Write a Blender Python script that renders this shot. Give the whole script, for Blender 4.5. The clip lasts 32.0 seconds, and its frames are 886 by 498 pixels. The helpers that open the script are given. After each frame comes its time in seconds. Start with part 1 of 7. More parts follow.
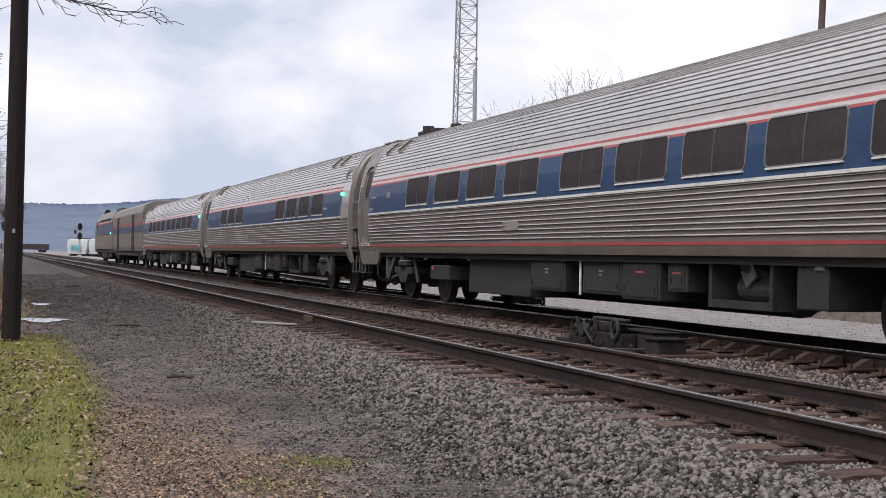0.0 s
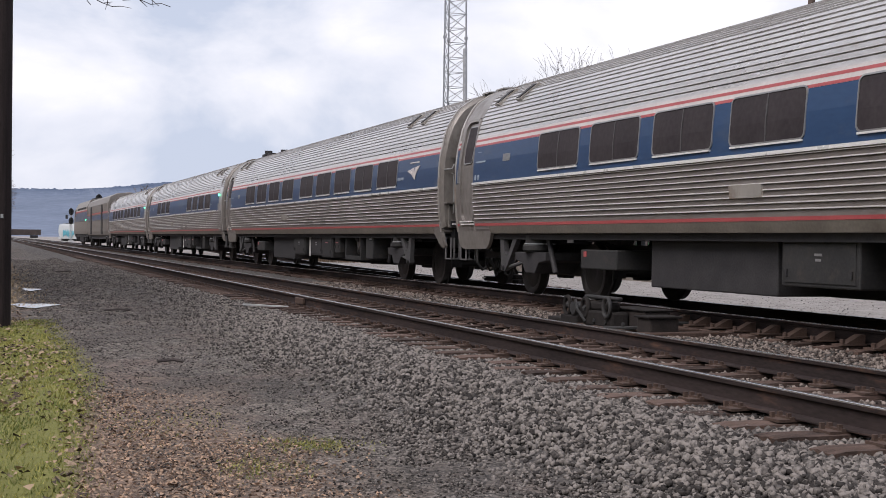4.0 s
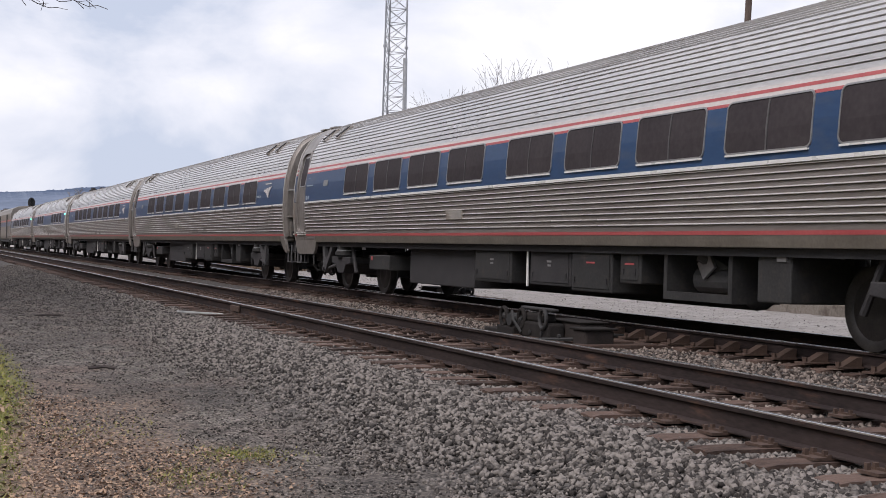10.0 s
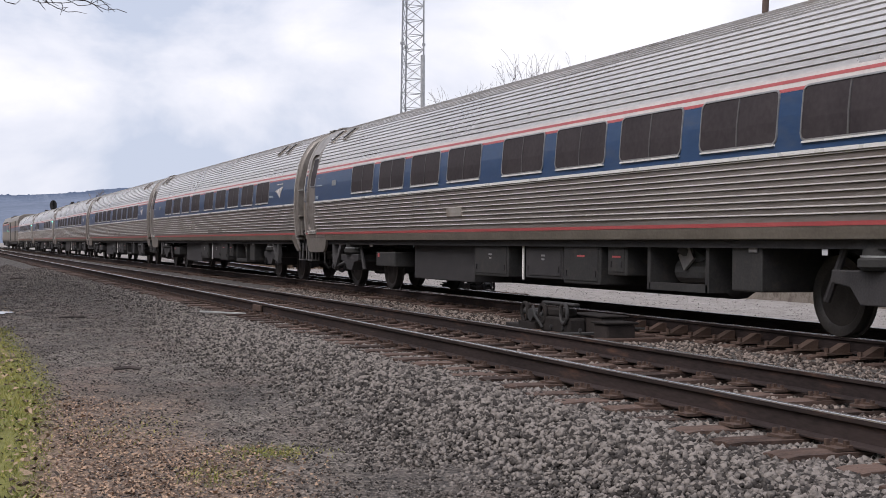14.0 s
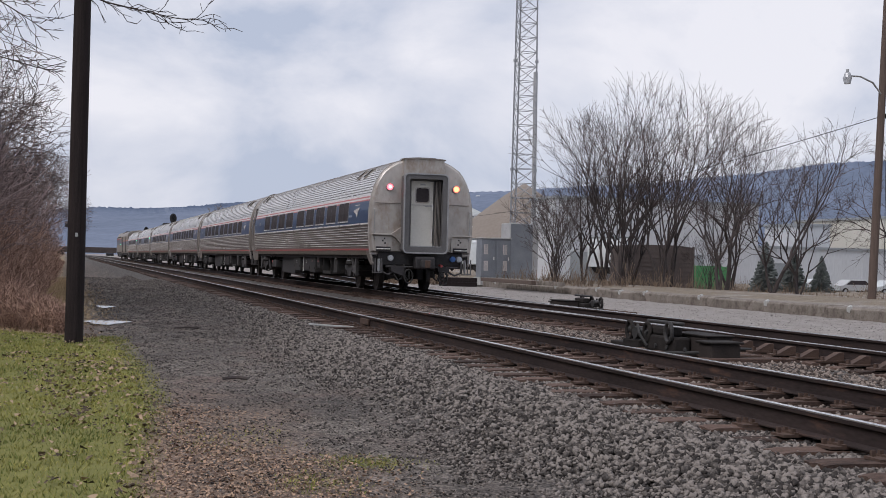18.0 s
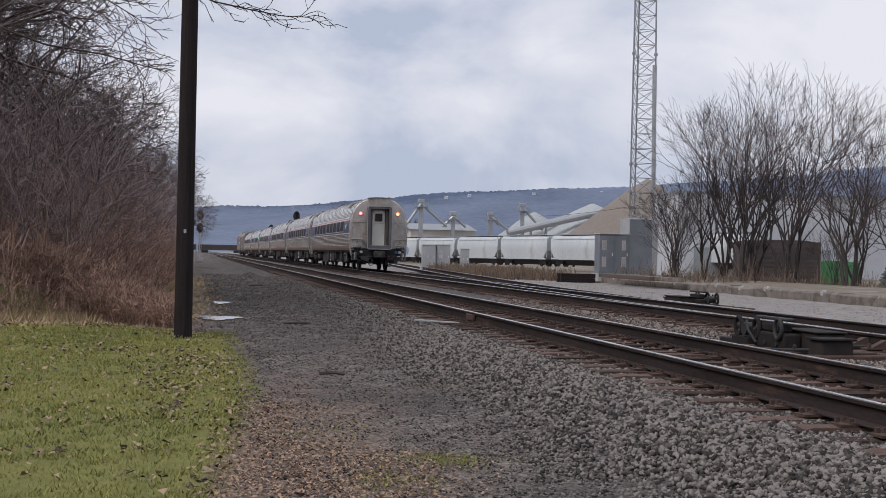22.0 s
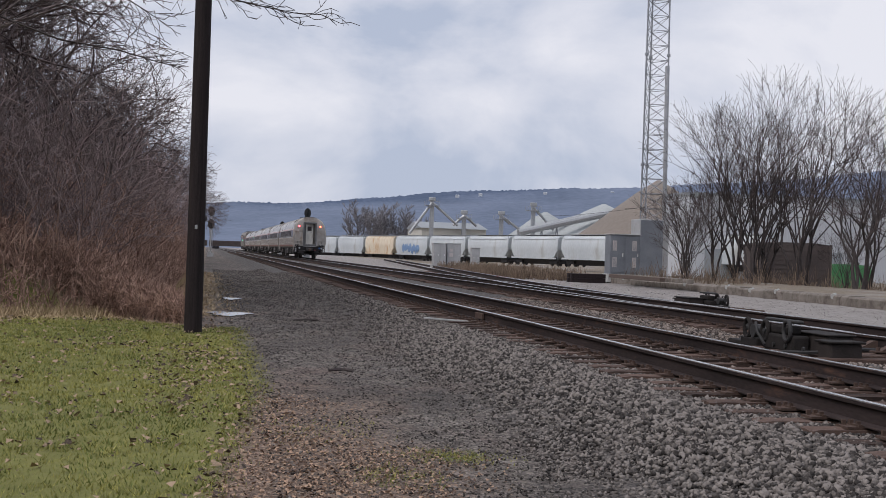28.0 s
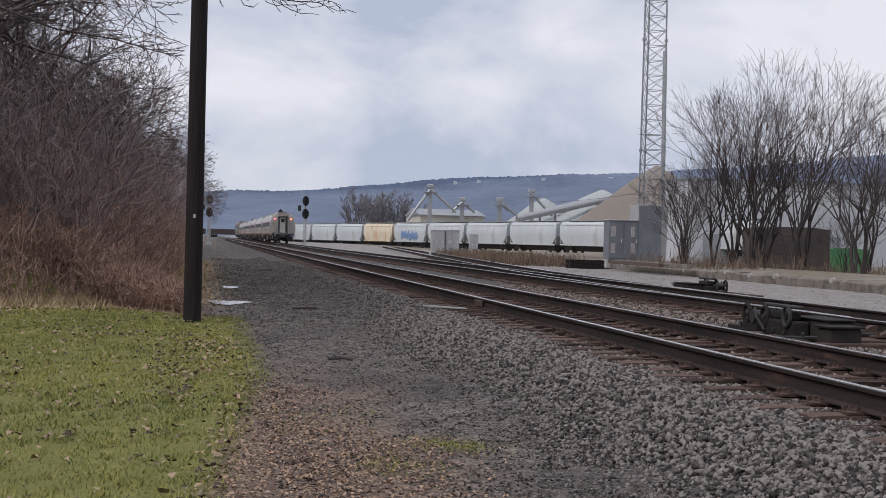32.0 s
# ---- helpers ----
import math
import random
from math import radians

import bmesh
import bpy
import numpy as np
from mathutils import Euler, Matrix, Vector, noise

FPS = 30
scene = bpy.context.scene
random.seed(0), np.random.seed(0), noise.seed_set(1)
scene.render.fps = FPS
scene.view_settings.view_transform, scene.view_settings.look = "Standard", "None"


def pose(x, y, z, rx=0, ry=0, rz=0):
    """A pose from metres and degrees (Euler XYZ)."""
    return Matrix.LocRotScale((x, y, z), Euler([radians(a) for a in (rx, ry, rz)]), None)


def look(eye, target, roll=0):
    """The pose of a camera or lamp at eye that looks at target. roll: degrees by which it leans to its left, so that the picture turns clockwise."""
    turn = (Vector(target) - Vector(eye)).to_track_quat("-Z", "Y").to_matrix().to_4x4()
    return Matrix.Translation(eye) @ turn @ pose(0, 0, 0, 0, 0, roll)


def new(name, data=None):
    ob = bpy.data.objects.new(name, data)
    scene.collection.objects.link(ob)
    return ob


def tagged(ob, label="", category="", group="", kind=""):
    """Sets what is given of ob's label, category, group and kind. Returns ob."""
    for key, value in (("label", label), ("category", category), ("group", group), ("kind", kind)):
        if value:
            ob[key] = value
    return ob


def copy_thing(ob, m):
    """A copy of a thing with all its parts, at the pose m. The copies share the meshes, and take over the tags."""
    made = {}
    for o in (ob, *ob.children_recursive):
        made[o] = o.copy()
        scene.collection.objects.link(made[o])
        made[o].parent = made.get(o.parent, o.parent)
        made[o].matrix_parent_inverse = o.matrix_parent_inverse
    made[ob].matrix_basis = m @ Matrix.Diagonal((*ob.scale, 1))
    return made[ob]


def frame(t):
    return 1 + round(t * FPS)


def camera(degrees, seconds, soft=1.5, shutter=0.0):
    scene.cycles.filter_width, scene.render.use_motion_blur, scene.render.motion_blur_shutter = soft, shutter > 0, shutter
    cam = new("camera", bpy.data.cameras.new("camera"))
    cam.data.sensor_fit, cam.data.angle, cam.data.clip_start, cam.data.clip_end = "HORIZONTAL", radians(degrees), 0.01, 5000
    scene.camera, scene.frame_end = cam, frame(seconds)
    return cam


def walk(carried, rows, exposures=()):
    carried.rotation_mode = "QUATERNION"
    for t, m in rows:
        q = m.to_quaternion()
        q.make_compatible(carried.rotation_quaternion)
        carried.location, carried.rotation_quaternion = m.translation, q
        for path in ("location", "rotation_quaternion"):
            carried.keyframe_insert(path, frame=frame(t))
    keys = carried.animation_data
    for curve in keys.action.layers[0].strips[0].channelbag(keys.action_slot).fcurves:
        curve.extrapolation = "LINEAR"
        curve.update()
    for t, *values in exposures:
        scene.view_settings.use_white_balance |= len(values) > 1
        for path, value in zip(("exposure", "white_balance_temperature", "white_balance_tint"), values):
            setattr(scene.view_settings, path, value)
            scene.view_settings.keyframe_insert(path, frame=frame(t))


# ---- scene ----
cam = camera(38.0, 32.0, soft=0.7)
PATH = [
    (0, (-0.034, -0.001, 0.955), (0.6228, 1.8883, 0.9710), 1.39),
    (0.5, (-0.003, 0.028, 0.952), (0.6548, 1.9165, 0.9672), 1.50),
    (1, (0.016, 0.040, 0.953), (0.6776, 1.9276, 0.9628), 0.43),
    (1.5, (0.017, 0.047, 0.954), (0.6811, 1.9340, 0.9596), 0.48),
    (2, (0.007, 0.040, 0.948), (0.6742, 1.9255, 0.9447), 0.60),
    (2.5, (0.004, 0.040, 0.951), (0.6737, 1.9240, 0.9424), 0.77),
    (3, (0.004, 0.040, 0.949), (0.6771, 1.9233, 0.9406), 0.69),
    (3.5, (0.012, 0.054, 0.951), (0.6814, 1.9386, 0.9401), 0.56),
    (5.5, (0.003, 0.052, 0.947), (0.6658, 1.9385, 0.9275), 1.46),
    (6, (0.013, 0.056, 0.952), (0.6875, 1.9383, 0.9328), 1.15),
    (6.5, (0.007, 0.057, 0.956), (0.6967, 1.9336, 0.9374), 1.31),
    (7, (0.001, 0.037, 0.957), (0.6984, 1.9119, 0.9379), 1.46),
    (7.5, (0.011, 0.050, 0.947), (0.7279, 1.9169, 0.9294), 1.44),
    (8, (0.016, 0.058, 0.946), (0.7375, 1.9233, 0.9289), 1.36),
    (8.5, (0.002, 0.050, 0.947), (0.7293, 1.9133, 0.9347), 1.54),
    (9, (0.011, 0.067, 0.950), (0.7444, 1.9280, 0.9431), 1.48),
    (9.5, (0.010, 0.073, 0.949), (0.7599, 1.9265, 0.9506), 1.62),
    (10, (0.019, 0.081, 0.951), (0.7778, 1.9310, 0.9539), 1.54),
    (10.5, (0.030, 0.093, 0.951), (0.8028, 1.9380, 0.9537), 1.32),
    (11, (0.018, 0.063, 0.955), (0.8017, 1.9032, 0.9581), 1.06),
    (11.5, (0.006, 0.036, 0.957), (0.7868, 1.8775, 0.9586), 1.07),
    (12, (-0.001, 0.030, 0.955), (0.7713, 1.8747, 0.9550), 1.12),
    (12.5, (0.006, 0.046, 0.958), (0.7746, 1.8926, 0.9566), 0.86),
    (13, (0.007, 0.033, 0.958), (0.7696, 1.8817, 0.9548), 0.87),
    (13.5, (-0.001, 0.019, 0.959), (0.7545, 1.8707, 0.9557), 0.70),
    (14, (-0.004, 0.019, 0.959), (0.7256, 1.8811, 0.9551), 0.64),
    (14.5, (-0.006, 0.013, 0.961), (0.6948, 1.8868, 0.9572), 0.60),
    (16.5, (-0.001, -0.018, 0.966), (0.6274, 1.8804, 0.9629), 0.59),
    (17, (0.006, -0.033, 0.975), (0.6194, 1.8706, 0.9840), 0.52),
    (17.5, (0.031, -0.068, 0.969), (0.6188, 1.8433, 0.9879), 0.73),
    (18, (0.051, -0.140, 0.959), (0.6148, 1.7787, 0.9775), 1.37),
    (18.5, (0.084, -0.060, 0.946), (0.6172, 1.8676, 0.9432), 2.07),
    (19, (0.136, 0.042, 0.949), (0.6402, 1.9769, 0.9553), 2.22),
    (19.5, (0.255, 0.005, 0.954), (0.7421, 1.9444, 0.9222), 1.58),
    (20, (0.330, -0.038, 0.955), (0.7813, 1.9107, 0.9485), 1.34),
    (20.5, (0.353, -0.047, 0.956), (0.7653, 1.9100, 0.9572), 1.50),
    (21, (0.362, -0.065, 0.950), (0.7622, 1.8950, 0.9585), 0.89),
    (21.5, (0.383, -0.045, 0.943), (0.7750, 1.9164, 0.9522), 0.92),
    (22, (0.379, -0.034, 0.944), (0.7575, 1.9295, 0.9529), 1.19),
    (22.5, (0.384, -0.026, 0.945), (0.7475, 1.9406, 0.9560), 1.13),
    (23, (0.393, -0.029, 0.946), (0.7469, 1.9391, 0.9619), 0.89),
    (23.5, (0.390, -0.038, 0.943), (0.7345, 1.9316, 0.9595), 0.95),
    (24, (0.388, -0.039, 0.946), (0.7268, 1.9325, 0.9628), 1.12),
    (24.5, (0.396, -0.027, 0.946), (0.7290, 1.9447, 0.9617), 1.20),
    (26.5, (0.377, -0.087, 0.942), (0.7231, 1.8823, 0.9575), 1.43),
    (27, (0.382, -0.084, 0.939), (0.7351, 1.8844, 0.9519), 1.78),
    (27.5, (0.389, -0.070, 0.939), (0.7492, 1.8973, 0.9467), 1.87),
    (28, (0.381, -0.074, 0.940), (0.7434, 1.8928, 0.9464), 1.84),
    (28.5, (0.380, -0.067, 0.939), (0.7442, 1.9000, 0.9383), 1.88),
    (29, (0.379, -0.064, 0.937), (0.7421, 1.9030, 0.9343), 1.84),
    (29.5, (0.380, -0.060, 0.941), (0.7434, 1.9070, 0.9374), 1.75),
    (30, (0.385, -0.060, 0.941), (0.7487, 1.9066, 0.9354), 1.58),
    (30.5, (0.372, -0.080, 0.949), (0.7376, 1.8865, 0.9370), 1.78),
    (31, (0.370, -0.068, 0.950), (0.7363, 1.8977, 0.9365), 2.01),
    (31.5, (0.373, -0.060, 0.949), (0.7395, 1.9065, 0.9367), 1.84),
    (32, (0.380, -0.054, 0.952), (0.7453, 1.9126, 0.9379), 1.45),
]
walk(cam, [(t, look(eye, target, roll)) for t, eye, target, roll in PATH],
     [(0, 0.52, 6570, 15.5), (14.5, 0.52, 6570, 15.5), (17, 0.34, 6500, 15.5), (19.5, 0.16, 6420, 15), (32, 0.16, 6400, 15)])

# ---- world and sun ----
def make_world():
    world = bpy.data.worlds.new("overcast_sky")
    scene.world = world
    world.use_nodes = True
    nt = world.node_tree
    nt.nodes.clear()
    out = nt.nodes.new("ShaderNodeOutputWorld")
    bg = nt.nodes.new("ShaderNodeBackground")
    sky = nt.nodes.new("ShaderNodeTexSky")
    sky.sky_type, sky.sun_disc = "NISHITA", False
    sky.sun_elevation, sky.sun_rotation = radians(52), radians(-110)
    tc = nt.nodes.new("ShaderNodeTexCoord")
    mp = nt.nodes.new("ShaderNodeMapping")
    mp.inputs["Scale"].default_value = (1.0, 1.0, 1.7)
    mp.inputs["Location"].default_value = (0.35, 0.0, 0.12)
    big = nt.nodes.new("ShaderNodeTexNoise")
    big.inputs["Scale"].default_value, big.inputs["Detail"].default_value, big.inputs["Roughness"].default_value = 3.9, 9.0, 0.55
    big.inputs["Distortion"].default_value = 0.35
    ramp = nt.nodes.new("ShaderNodeValToRGB")
    e = ramp.color_ramp.elements
    e[0].position, e[0].color = 0.40, (0.37, 0.425, 0.515, 1)
    e[1].position, e[1].color = 0.63, (0.645, 0.662, 0.69, 1)
    e2 = ramp.color_ramp.elements.new(0.5)
    e2.color = (0.505, 0.54, 0.60, 1)
    mix = nt.nodes.new("ShaderNodeMixRGB")
    mix.blend_type = "ADD"
    mix.inputs[0].default_value = 0.004
    L = nt.links.new
    L(tc.outputs["Generated"], mp.inputs["Vector"])
    L(mp.outputs["Vector"], big.inputs["Vector"])
    sep = nt.nodes.new("ShaderNodeSeparateXYZ")
    L(tc.outputs["Generated"], sep.inputs[0])
    rise = nt.nodes.new("ShaderNodeValToRGB")          # a paler rim at the horizon, a blue-grey belt, brighter cloud higher up
    k = rise.color_ramp.elements
    k[0].position, k[0].color = 0.0, (0.50, 0.50, 0.50, 1)
    k[1].position, k[1].color = 0.40, (0.52, 0.52, 0.52, 1)
    for p, v in ((0.035, 0.45), (0.065, 0.385), (0.105, 0.47), (0.15, 0.52), (0.22, 0.52)):
        k.new(p).color = (v, v, v, 1)
    L(sep.outputs[2], rise.inputs["Fac"])
    both = nt.nodes.new("ShaderNodeMath")
    both.operation = "ADD"
    L(big.outputs["Fac"], both.inputs[0])
    L(rise.outputs["Color"], both.inputs[1])
    less = nt.nodes.new("ShaderNodeMath")
    less.operation = "SUBTRACT"
    less.inputs[1].default_value = 0.5
    L(both.outputs[0], less.inputs[0])
    L(less.outputs[0], ramp.inputs["Fac"])
    L(ramp.outputs["Color"], mix.inputs[1])
    L(sky.outputs["Color"], mix.inputs[2])
    L(mix.outputs["Color"], bg.inputs["Color"])
    bg.inputs["Strength"].default_value = 1.06
    L(bg.outputs["Background"], out.inputs["Surface"])


make_world()
sun_data = bpy.data.lights.new("sun", "SUN")
sun_data.energy, sun_data.angle, sun_data.color = 1.85, radians(30), (1.0, 0.965, 0.93)
sun = new("sun", sun_data)
sun.matrix_world = look((-40, -16, 55), (0, 0, 0))

# ---- materials ----
def surface(name, c1, c2, rough=0.7, metal=0.0, scale=8.0, fine=60.0, bump=0.3, stretch=(1, 1, 1), spots=None, island=0.0, per_object=0.0, coat=0.0, dist=0.01):
    """A two-scale surface: broad patches from c1 to c2, fine grain, bump; spots: (colour, amount) for stains."""
    m = bpy.data.materials.new(name)
    m.use_nodes = True
    nt = m.node_tree
    b = nt.nodes["Principled BSDF"]
    L, N = nt.links.new, nt.nodes.new
    tc = N("ShaderNodeTexCoord")
    mp = N("ShaderNodeMapping")
    mp.inputs["Scale"].default_value = stretch
    L(tc.outputs["Object"], mp.inputs["Vector"])
    n1 = N("ShaderNodeTexNoise")
    n1.inputs["Scale"].default_value, n1.inputs["Detail"].default_value = scale, 6
    n2 = N("ShaderNodeTexNoise")
    n2.inputs["Scale"].default_value, n2.inputs["Detail"].default_value = fine, 4
    for n in (n1, n2):
        L(mp.outputs["Vector"], n.inputs["Vector"])
    add = N("ShaderNodeMath")
    add.operation = "MULTIPLY_ADD"
    add.inputs[1].default_value = 0.45
    L(n2.outputs["Fac"], add.inputs[0])
    half = N("ShaderNodeMath")
    half.operation = "MULTIPLY"
    half.inputs[1].default_value = 0.6
    L(n1.outputs["Fac"], half.inputs[0])
    L(half.outputs[0], add.inputs[2])
    fac = add.outputs[0]
    if island or per_object:
        src = N("ShaderNodeNewGeometry").outputs["Random Per Island"] if island else N("ShaderNodeObjectInfo").outputs["Random"]
        mr = N("ShaderNodeMath")
        mr.operation = "MULTIPLY_ADD"
        mr.inputs[1].default_value = island or per_object
        L(src, mr.inputs[0])
        sub = N("ShaderNodeMath")
        sub.operation = "SUBTRACT"
        L(fac, sub.inputs[0])
        sub.inputs[1].default_value = (island or per_object) / 2
        L(sub.outputs[0], mr.inputs[2])
        fac = mr.outputs[0]
    ramp = N("ShaderNodeValToRGB")
    e = ramp.color_ramp.elements
    e[0].position, e[0].color = 0.34, (*c1, 1)
    e[1].position, e[1].color = 0.70, (*c2, 1)
    L(fac, ramp.inputs["Fac"])
    col = ramp.outputs["Color"]
    if spots:
        n3 = N("ShaderNodeTexNoise")
        n3.inputs["Scale"].default_value, n3.inputs["Detail"].default_value = scale * 2.3, 8
        n3.inputs["Roughness"].default_value = 0.7
        L(mp.outputs["Vector"], n3.inputs["Vector"])
        r3 = N("ShaderNodeMapRange")
        r3.inputs["From Min"].default_value, r3.inputs["From Max"].default_value = 0.62 - spots[1] * 0.3, 0.78 - spots[1] * 0.3
        L(n3.outputs["Fac"], r3.inputs["Value"])
        mx = N("ShaderNodeMixRGB")
        mx.inputs[2].default_value = (*spots[0], 1)
        L(r3.outputs["Result"], mx.inputs[0])
        L(col, mx.inputs[1])
        col = mx.outputs["Color"]
    L(col, b.inputs["Base Color"])
    rr = N("ShaderNodeMapRange")
    rr.inputs["To Min"].default_value, rr.inputs["To Max"].default_value = max(0.03, rough - 0.12), min(1, rough + 0.12)
    L(n1.outputs["Fac"], rr.inputs["Value"])
    L(rr.outputs["Result"], b.inputs["Roughness"])
    b.inputs["Metallic"].default_value = metal
    b.inputs["Coat Weight"].default_value = coat
    if bump:
        bp = N("ShaderNodeBump")
        bp.inputs["Strength"].default_value, bp.inputs["Distance"].default_value = bump, dist
        L(add.outputs[0], bp.inputs["Height"])
        L(bp.outputs["Normal"], b.inputs["Normal"])
    return m


def glowing(name, colour, power):
    m = bpy.data.materials.new(name)
    m.use_nodes = True
    b = m.node_tree.nodes["Principled BSDF"]
    b.inputs["Base Color"].default_value = (*colour, 1)
    b.inputs["Emission Color"].default_value = (*colour, 1)
    b.inputs["Emission Strength"].default_value = power
    return m


STAINLESS = surface("dirty_stainless", (0.465, 0.448, 0.44), (0.69, 0.675, 0.668), 0.30, 0.64, 0.9, 22, 0.05, (1, 0.25, 1), ((0.42, 0.385, 0.355), 0.12))
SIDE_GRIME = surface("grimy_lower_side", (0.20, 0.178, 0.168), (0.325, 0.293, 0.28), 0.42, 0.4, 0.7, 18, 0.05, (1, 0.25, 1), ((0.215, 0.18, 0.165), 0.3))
# rib crests: worn clean, with the sky they catch put into a brighter colour
RIB = surface("worn_skylit_rib", (0.60, 0.585, 0.57), (0.76, 0.745, 0.73), 0.32, 0.5, 1.2, 22, 0.03, (1, 0.25, 1))
PALE_MARK = surface("faded_lettering", (0.20, 0.245, 0.32), (0.33, 0.375, 0.43), 0.5, 0.0, 6, 60, 0.02)
PANE_BAR = surface("dark_window_bar", (0.07, 0.066, 0.068), (0.12, 0.115, 0.115), 0.5, 0.3, 3, 30, 0.03)
LENS_RED = surface("unlit_red_lens", (0.16, 0.02, 0.028), (0.24, 0.045, 0.05), 0.25, 0.0, 6, 40, 0.02)
END_STEEL = surface("dull_end_steel", (0.33, 0.305, 0.28), (0.50, 0.47, 0.44), 0.42, 0.4, 0.8, 7, 0.06, (1, 1, 0.6), ((0.29, 0.235, 0.19), 0.4))
END_GRIME_SHADE = surface("grimy_shaded_end_steel", (0.155, 0.14, 0.128), (0.26, 0.238, 0.218), 0.5, 0.3, 1.4, 12, 0.06, (1, 1, 0.6), ((0.13, 0.11, 0.095), 0.25))
COLLAR = surface("grimy_collar", (0.13, 0.112, 0.092), (0.22, 0.195, 0.165), 0.6, 0.35, 2, 25, 0.1)
VESTIBULE = surface("weathered_vestibule_steel", (0.185, 0.168, 0.157), (0.31, 0.287, 0.27), 0.42, 0.4, 0.9, 9, 0.05, (1, 1, 0.5), ((0.16, 0.138, 0.12), 0.3))
DOOR_PAINT = surface("door_pale_grey", (0.53, 0.515, 0.465), (0.64, 0.62, 0.57), 0.5, 0.05, 1.2, 18, 0.05, (1, 1, 1), ((0.42, 0.40, 0.35), 0.2))
BLUE = surface("coach_blue", (0.021, 0.049, 0.115), (0.034, 0.073, 0.155), 0.33, 0.0, 0.8, 20, 0.03, (1, 0.3, 1), ((0.065, 0.085, 0.13), 0.25))
RED = surface("stripe_red", (0.33, 0.06, 0.065), (0.43, 0.10, 0.10), 0.4, 0.0, 2, 20, 0.03)
WHITE = surface("stripe_white", (0.47, 0.43, 0.42), (0.60, 0.555, 0.54), 0.4, 0.0, 2, 20, 0.03)
SILL = surface("bright_strip", (0.72, 0.71, 0.69), (0.82, 0.81, 0.79), 0.3, 0.2, 2, 20, 0.02)
TRIM = surface("window_trim", (0.27, 0.27, 0.275), (0.41, 0.41, 0.41), 0.35, 0.6, 3, 30, 0.03)
PANE = surface("smoked_pane", (0.034, 0.029, 0.032), (0.06, 0.052, 0.055), 0.5, 0.0, 1.2, 14, 0.015)
PANE.node_tree.nodes["Principled BSDF"].inputs["Specular IOR Level"].default_value = 0.06
RUBBER = surface("black_rubber", (0.012, 0.012, 0.012), (0.03, 0.029, 0.028), 0.8, 0.0, 5, 40, 0.2)
UNDER = surface("underframe_grime", (0.017, 0.016, 0.018), (0.046, 0.043, 0.045), 0.75, 0.1, 4, 40, 0.2)
BRACKET = surface("bracket_grey", (0.045, 0.044, 0.046), (0.085, 0.082, 0.084), 0.65, 0.1, 2.5, 30, 0.1)
GEARBOX = surface("equipment_grey", (0.016, 0.016, 0.017), (0.038, 0.037, 0.037), 0.7, 0.1, 2.5, 30, 0.1, (1, 1, 1), ((0.05, 0.042, 0.038), 0.3))
WHEEL = surface("wheel_steel", (0.018, 0.016, 0.016), (0.045, 0.04, 0.038), 0.55, 0.3, 5, 40, 0.15)
RAIL_RUST = surface("rail_rust", (0.014, 0.0105, 0.0105), (0.046, 0.033, 0.031), 0.85, 0.0, 3, 50, 0.25, (1, 0.2, 1), ((0.10, 0.055, 0.04), 0.2))
RAIL_TOP = surface("rail_polish", (0.62, 0.61, 0.60), (0.8, 0.79, 0.78), 0.2, 0.9, 3, 60, 0.02, (3, 0.1, 1))
TIE = surface("weathered_tie", (0.028, 0.019, 0.016), (0.13, 0.088, 0.072), 0.9, 0.0, 4, 50, 0.6, (0.6, 4, 2), ((0.12, 0.062, 0.04), 0.15), per_object=0.3)
PLATE = surface("rusty_plate", (0.05, 0.032, 0.025), (0.115, 0.072, 0.055), 0.85, 0.2, 8, 60, 0.3)
STONE = surface("ballast_stone", (0.034, 0.030, 0.028), (0.215, 0.192, 0.176), 0.9, 0.0, 7, 40, 0.2, island=0.6, dist=0.004)
STONE_D = surface("grimy_ballast", (0.052, 0.041, 0.036), (0.235, 0.195, 0.17), 0.9, 0.0, 9, 60, 0.3, island=0.7, dist=0.005)
LEAF = surface("lawn_leaf", (0.045, 0.03, 0.02), (0.32, 0.23, 0.155), 0.9, 0.0, 5, 60, 0.2, island=0.9)
CHIP = surface("leaf_litter", (0.095, 0.056, 0.036), (0.37, 0.25, 0.17), 0.9, 0.0, 5, 60, 0.2, island=0.75)
BLADE = surface("winter_grass", (0.102, 0.126, 0.023), (0.325, 0.298, 0.08), 0.75, 0.0, 0.55, 5, 0.0, island=0.4)
STRAW_DARK = surface("dry_weeds", (0.12, 0.085, 0.06), (0.27, 0.20, 0.145), 0.95, 0.0, 1.5, 12, 0.0, island=0.6)
STRAW = surface("dead_grass", (0.26, 0.18, 0.10), (0.46, 0.35, 0.21), 0.9, 0.0, 2, 20, 0.0, island=0.5)
BARK = surface("grey_bark", (0.03, 0.024, 0.0235), (0.082, 0.067, 0.064), 0.95, 0.0, 5, 50, 0.5, (1, 1, 0.3))
TWIG = surface("brown_twigs", (0.043, 0.034, 0.033), (0.118, 0.093, 0.089), 0.95, 0.0, 3, 20, 0.0, island=0.4)
UNDERGROWTH = surface("undergrowth_twigs", (0.148, 0.108, 0.103), (0.335, 0.255, 0.236), 0.95, 0.0, 0.8, 12, 0.0, island=0.5)
WOOD_TWIG = surface("woods_twigs", (0.075, 0.058, 0.057), (0.20, 0.158, 0.152), 0.95, 0.0, 1.2, 15, 0.0, island=0.5)
WOOD_BARK = surface("woods_bark", (0.10, 0.08, 0.073), (0.23, 0.185, 0.168), 0.95, 0.0, 5, 50, 0.5, (1, 1, 0.3))
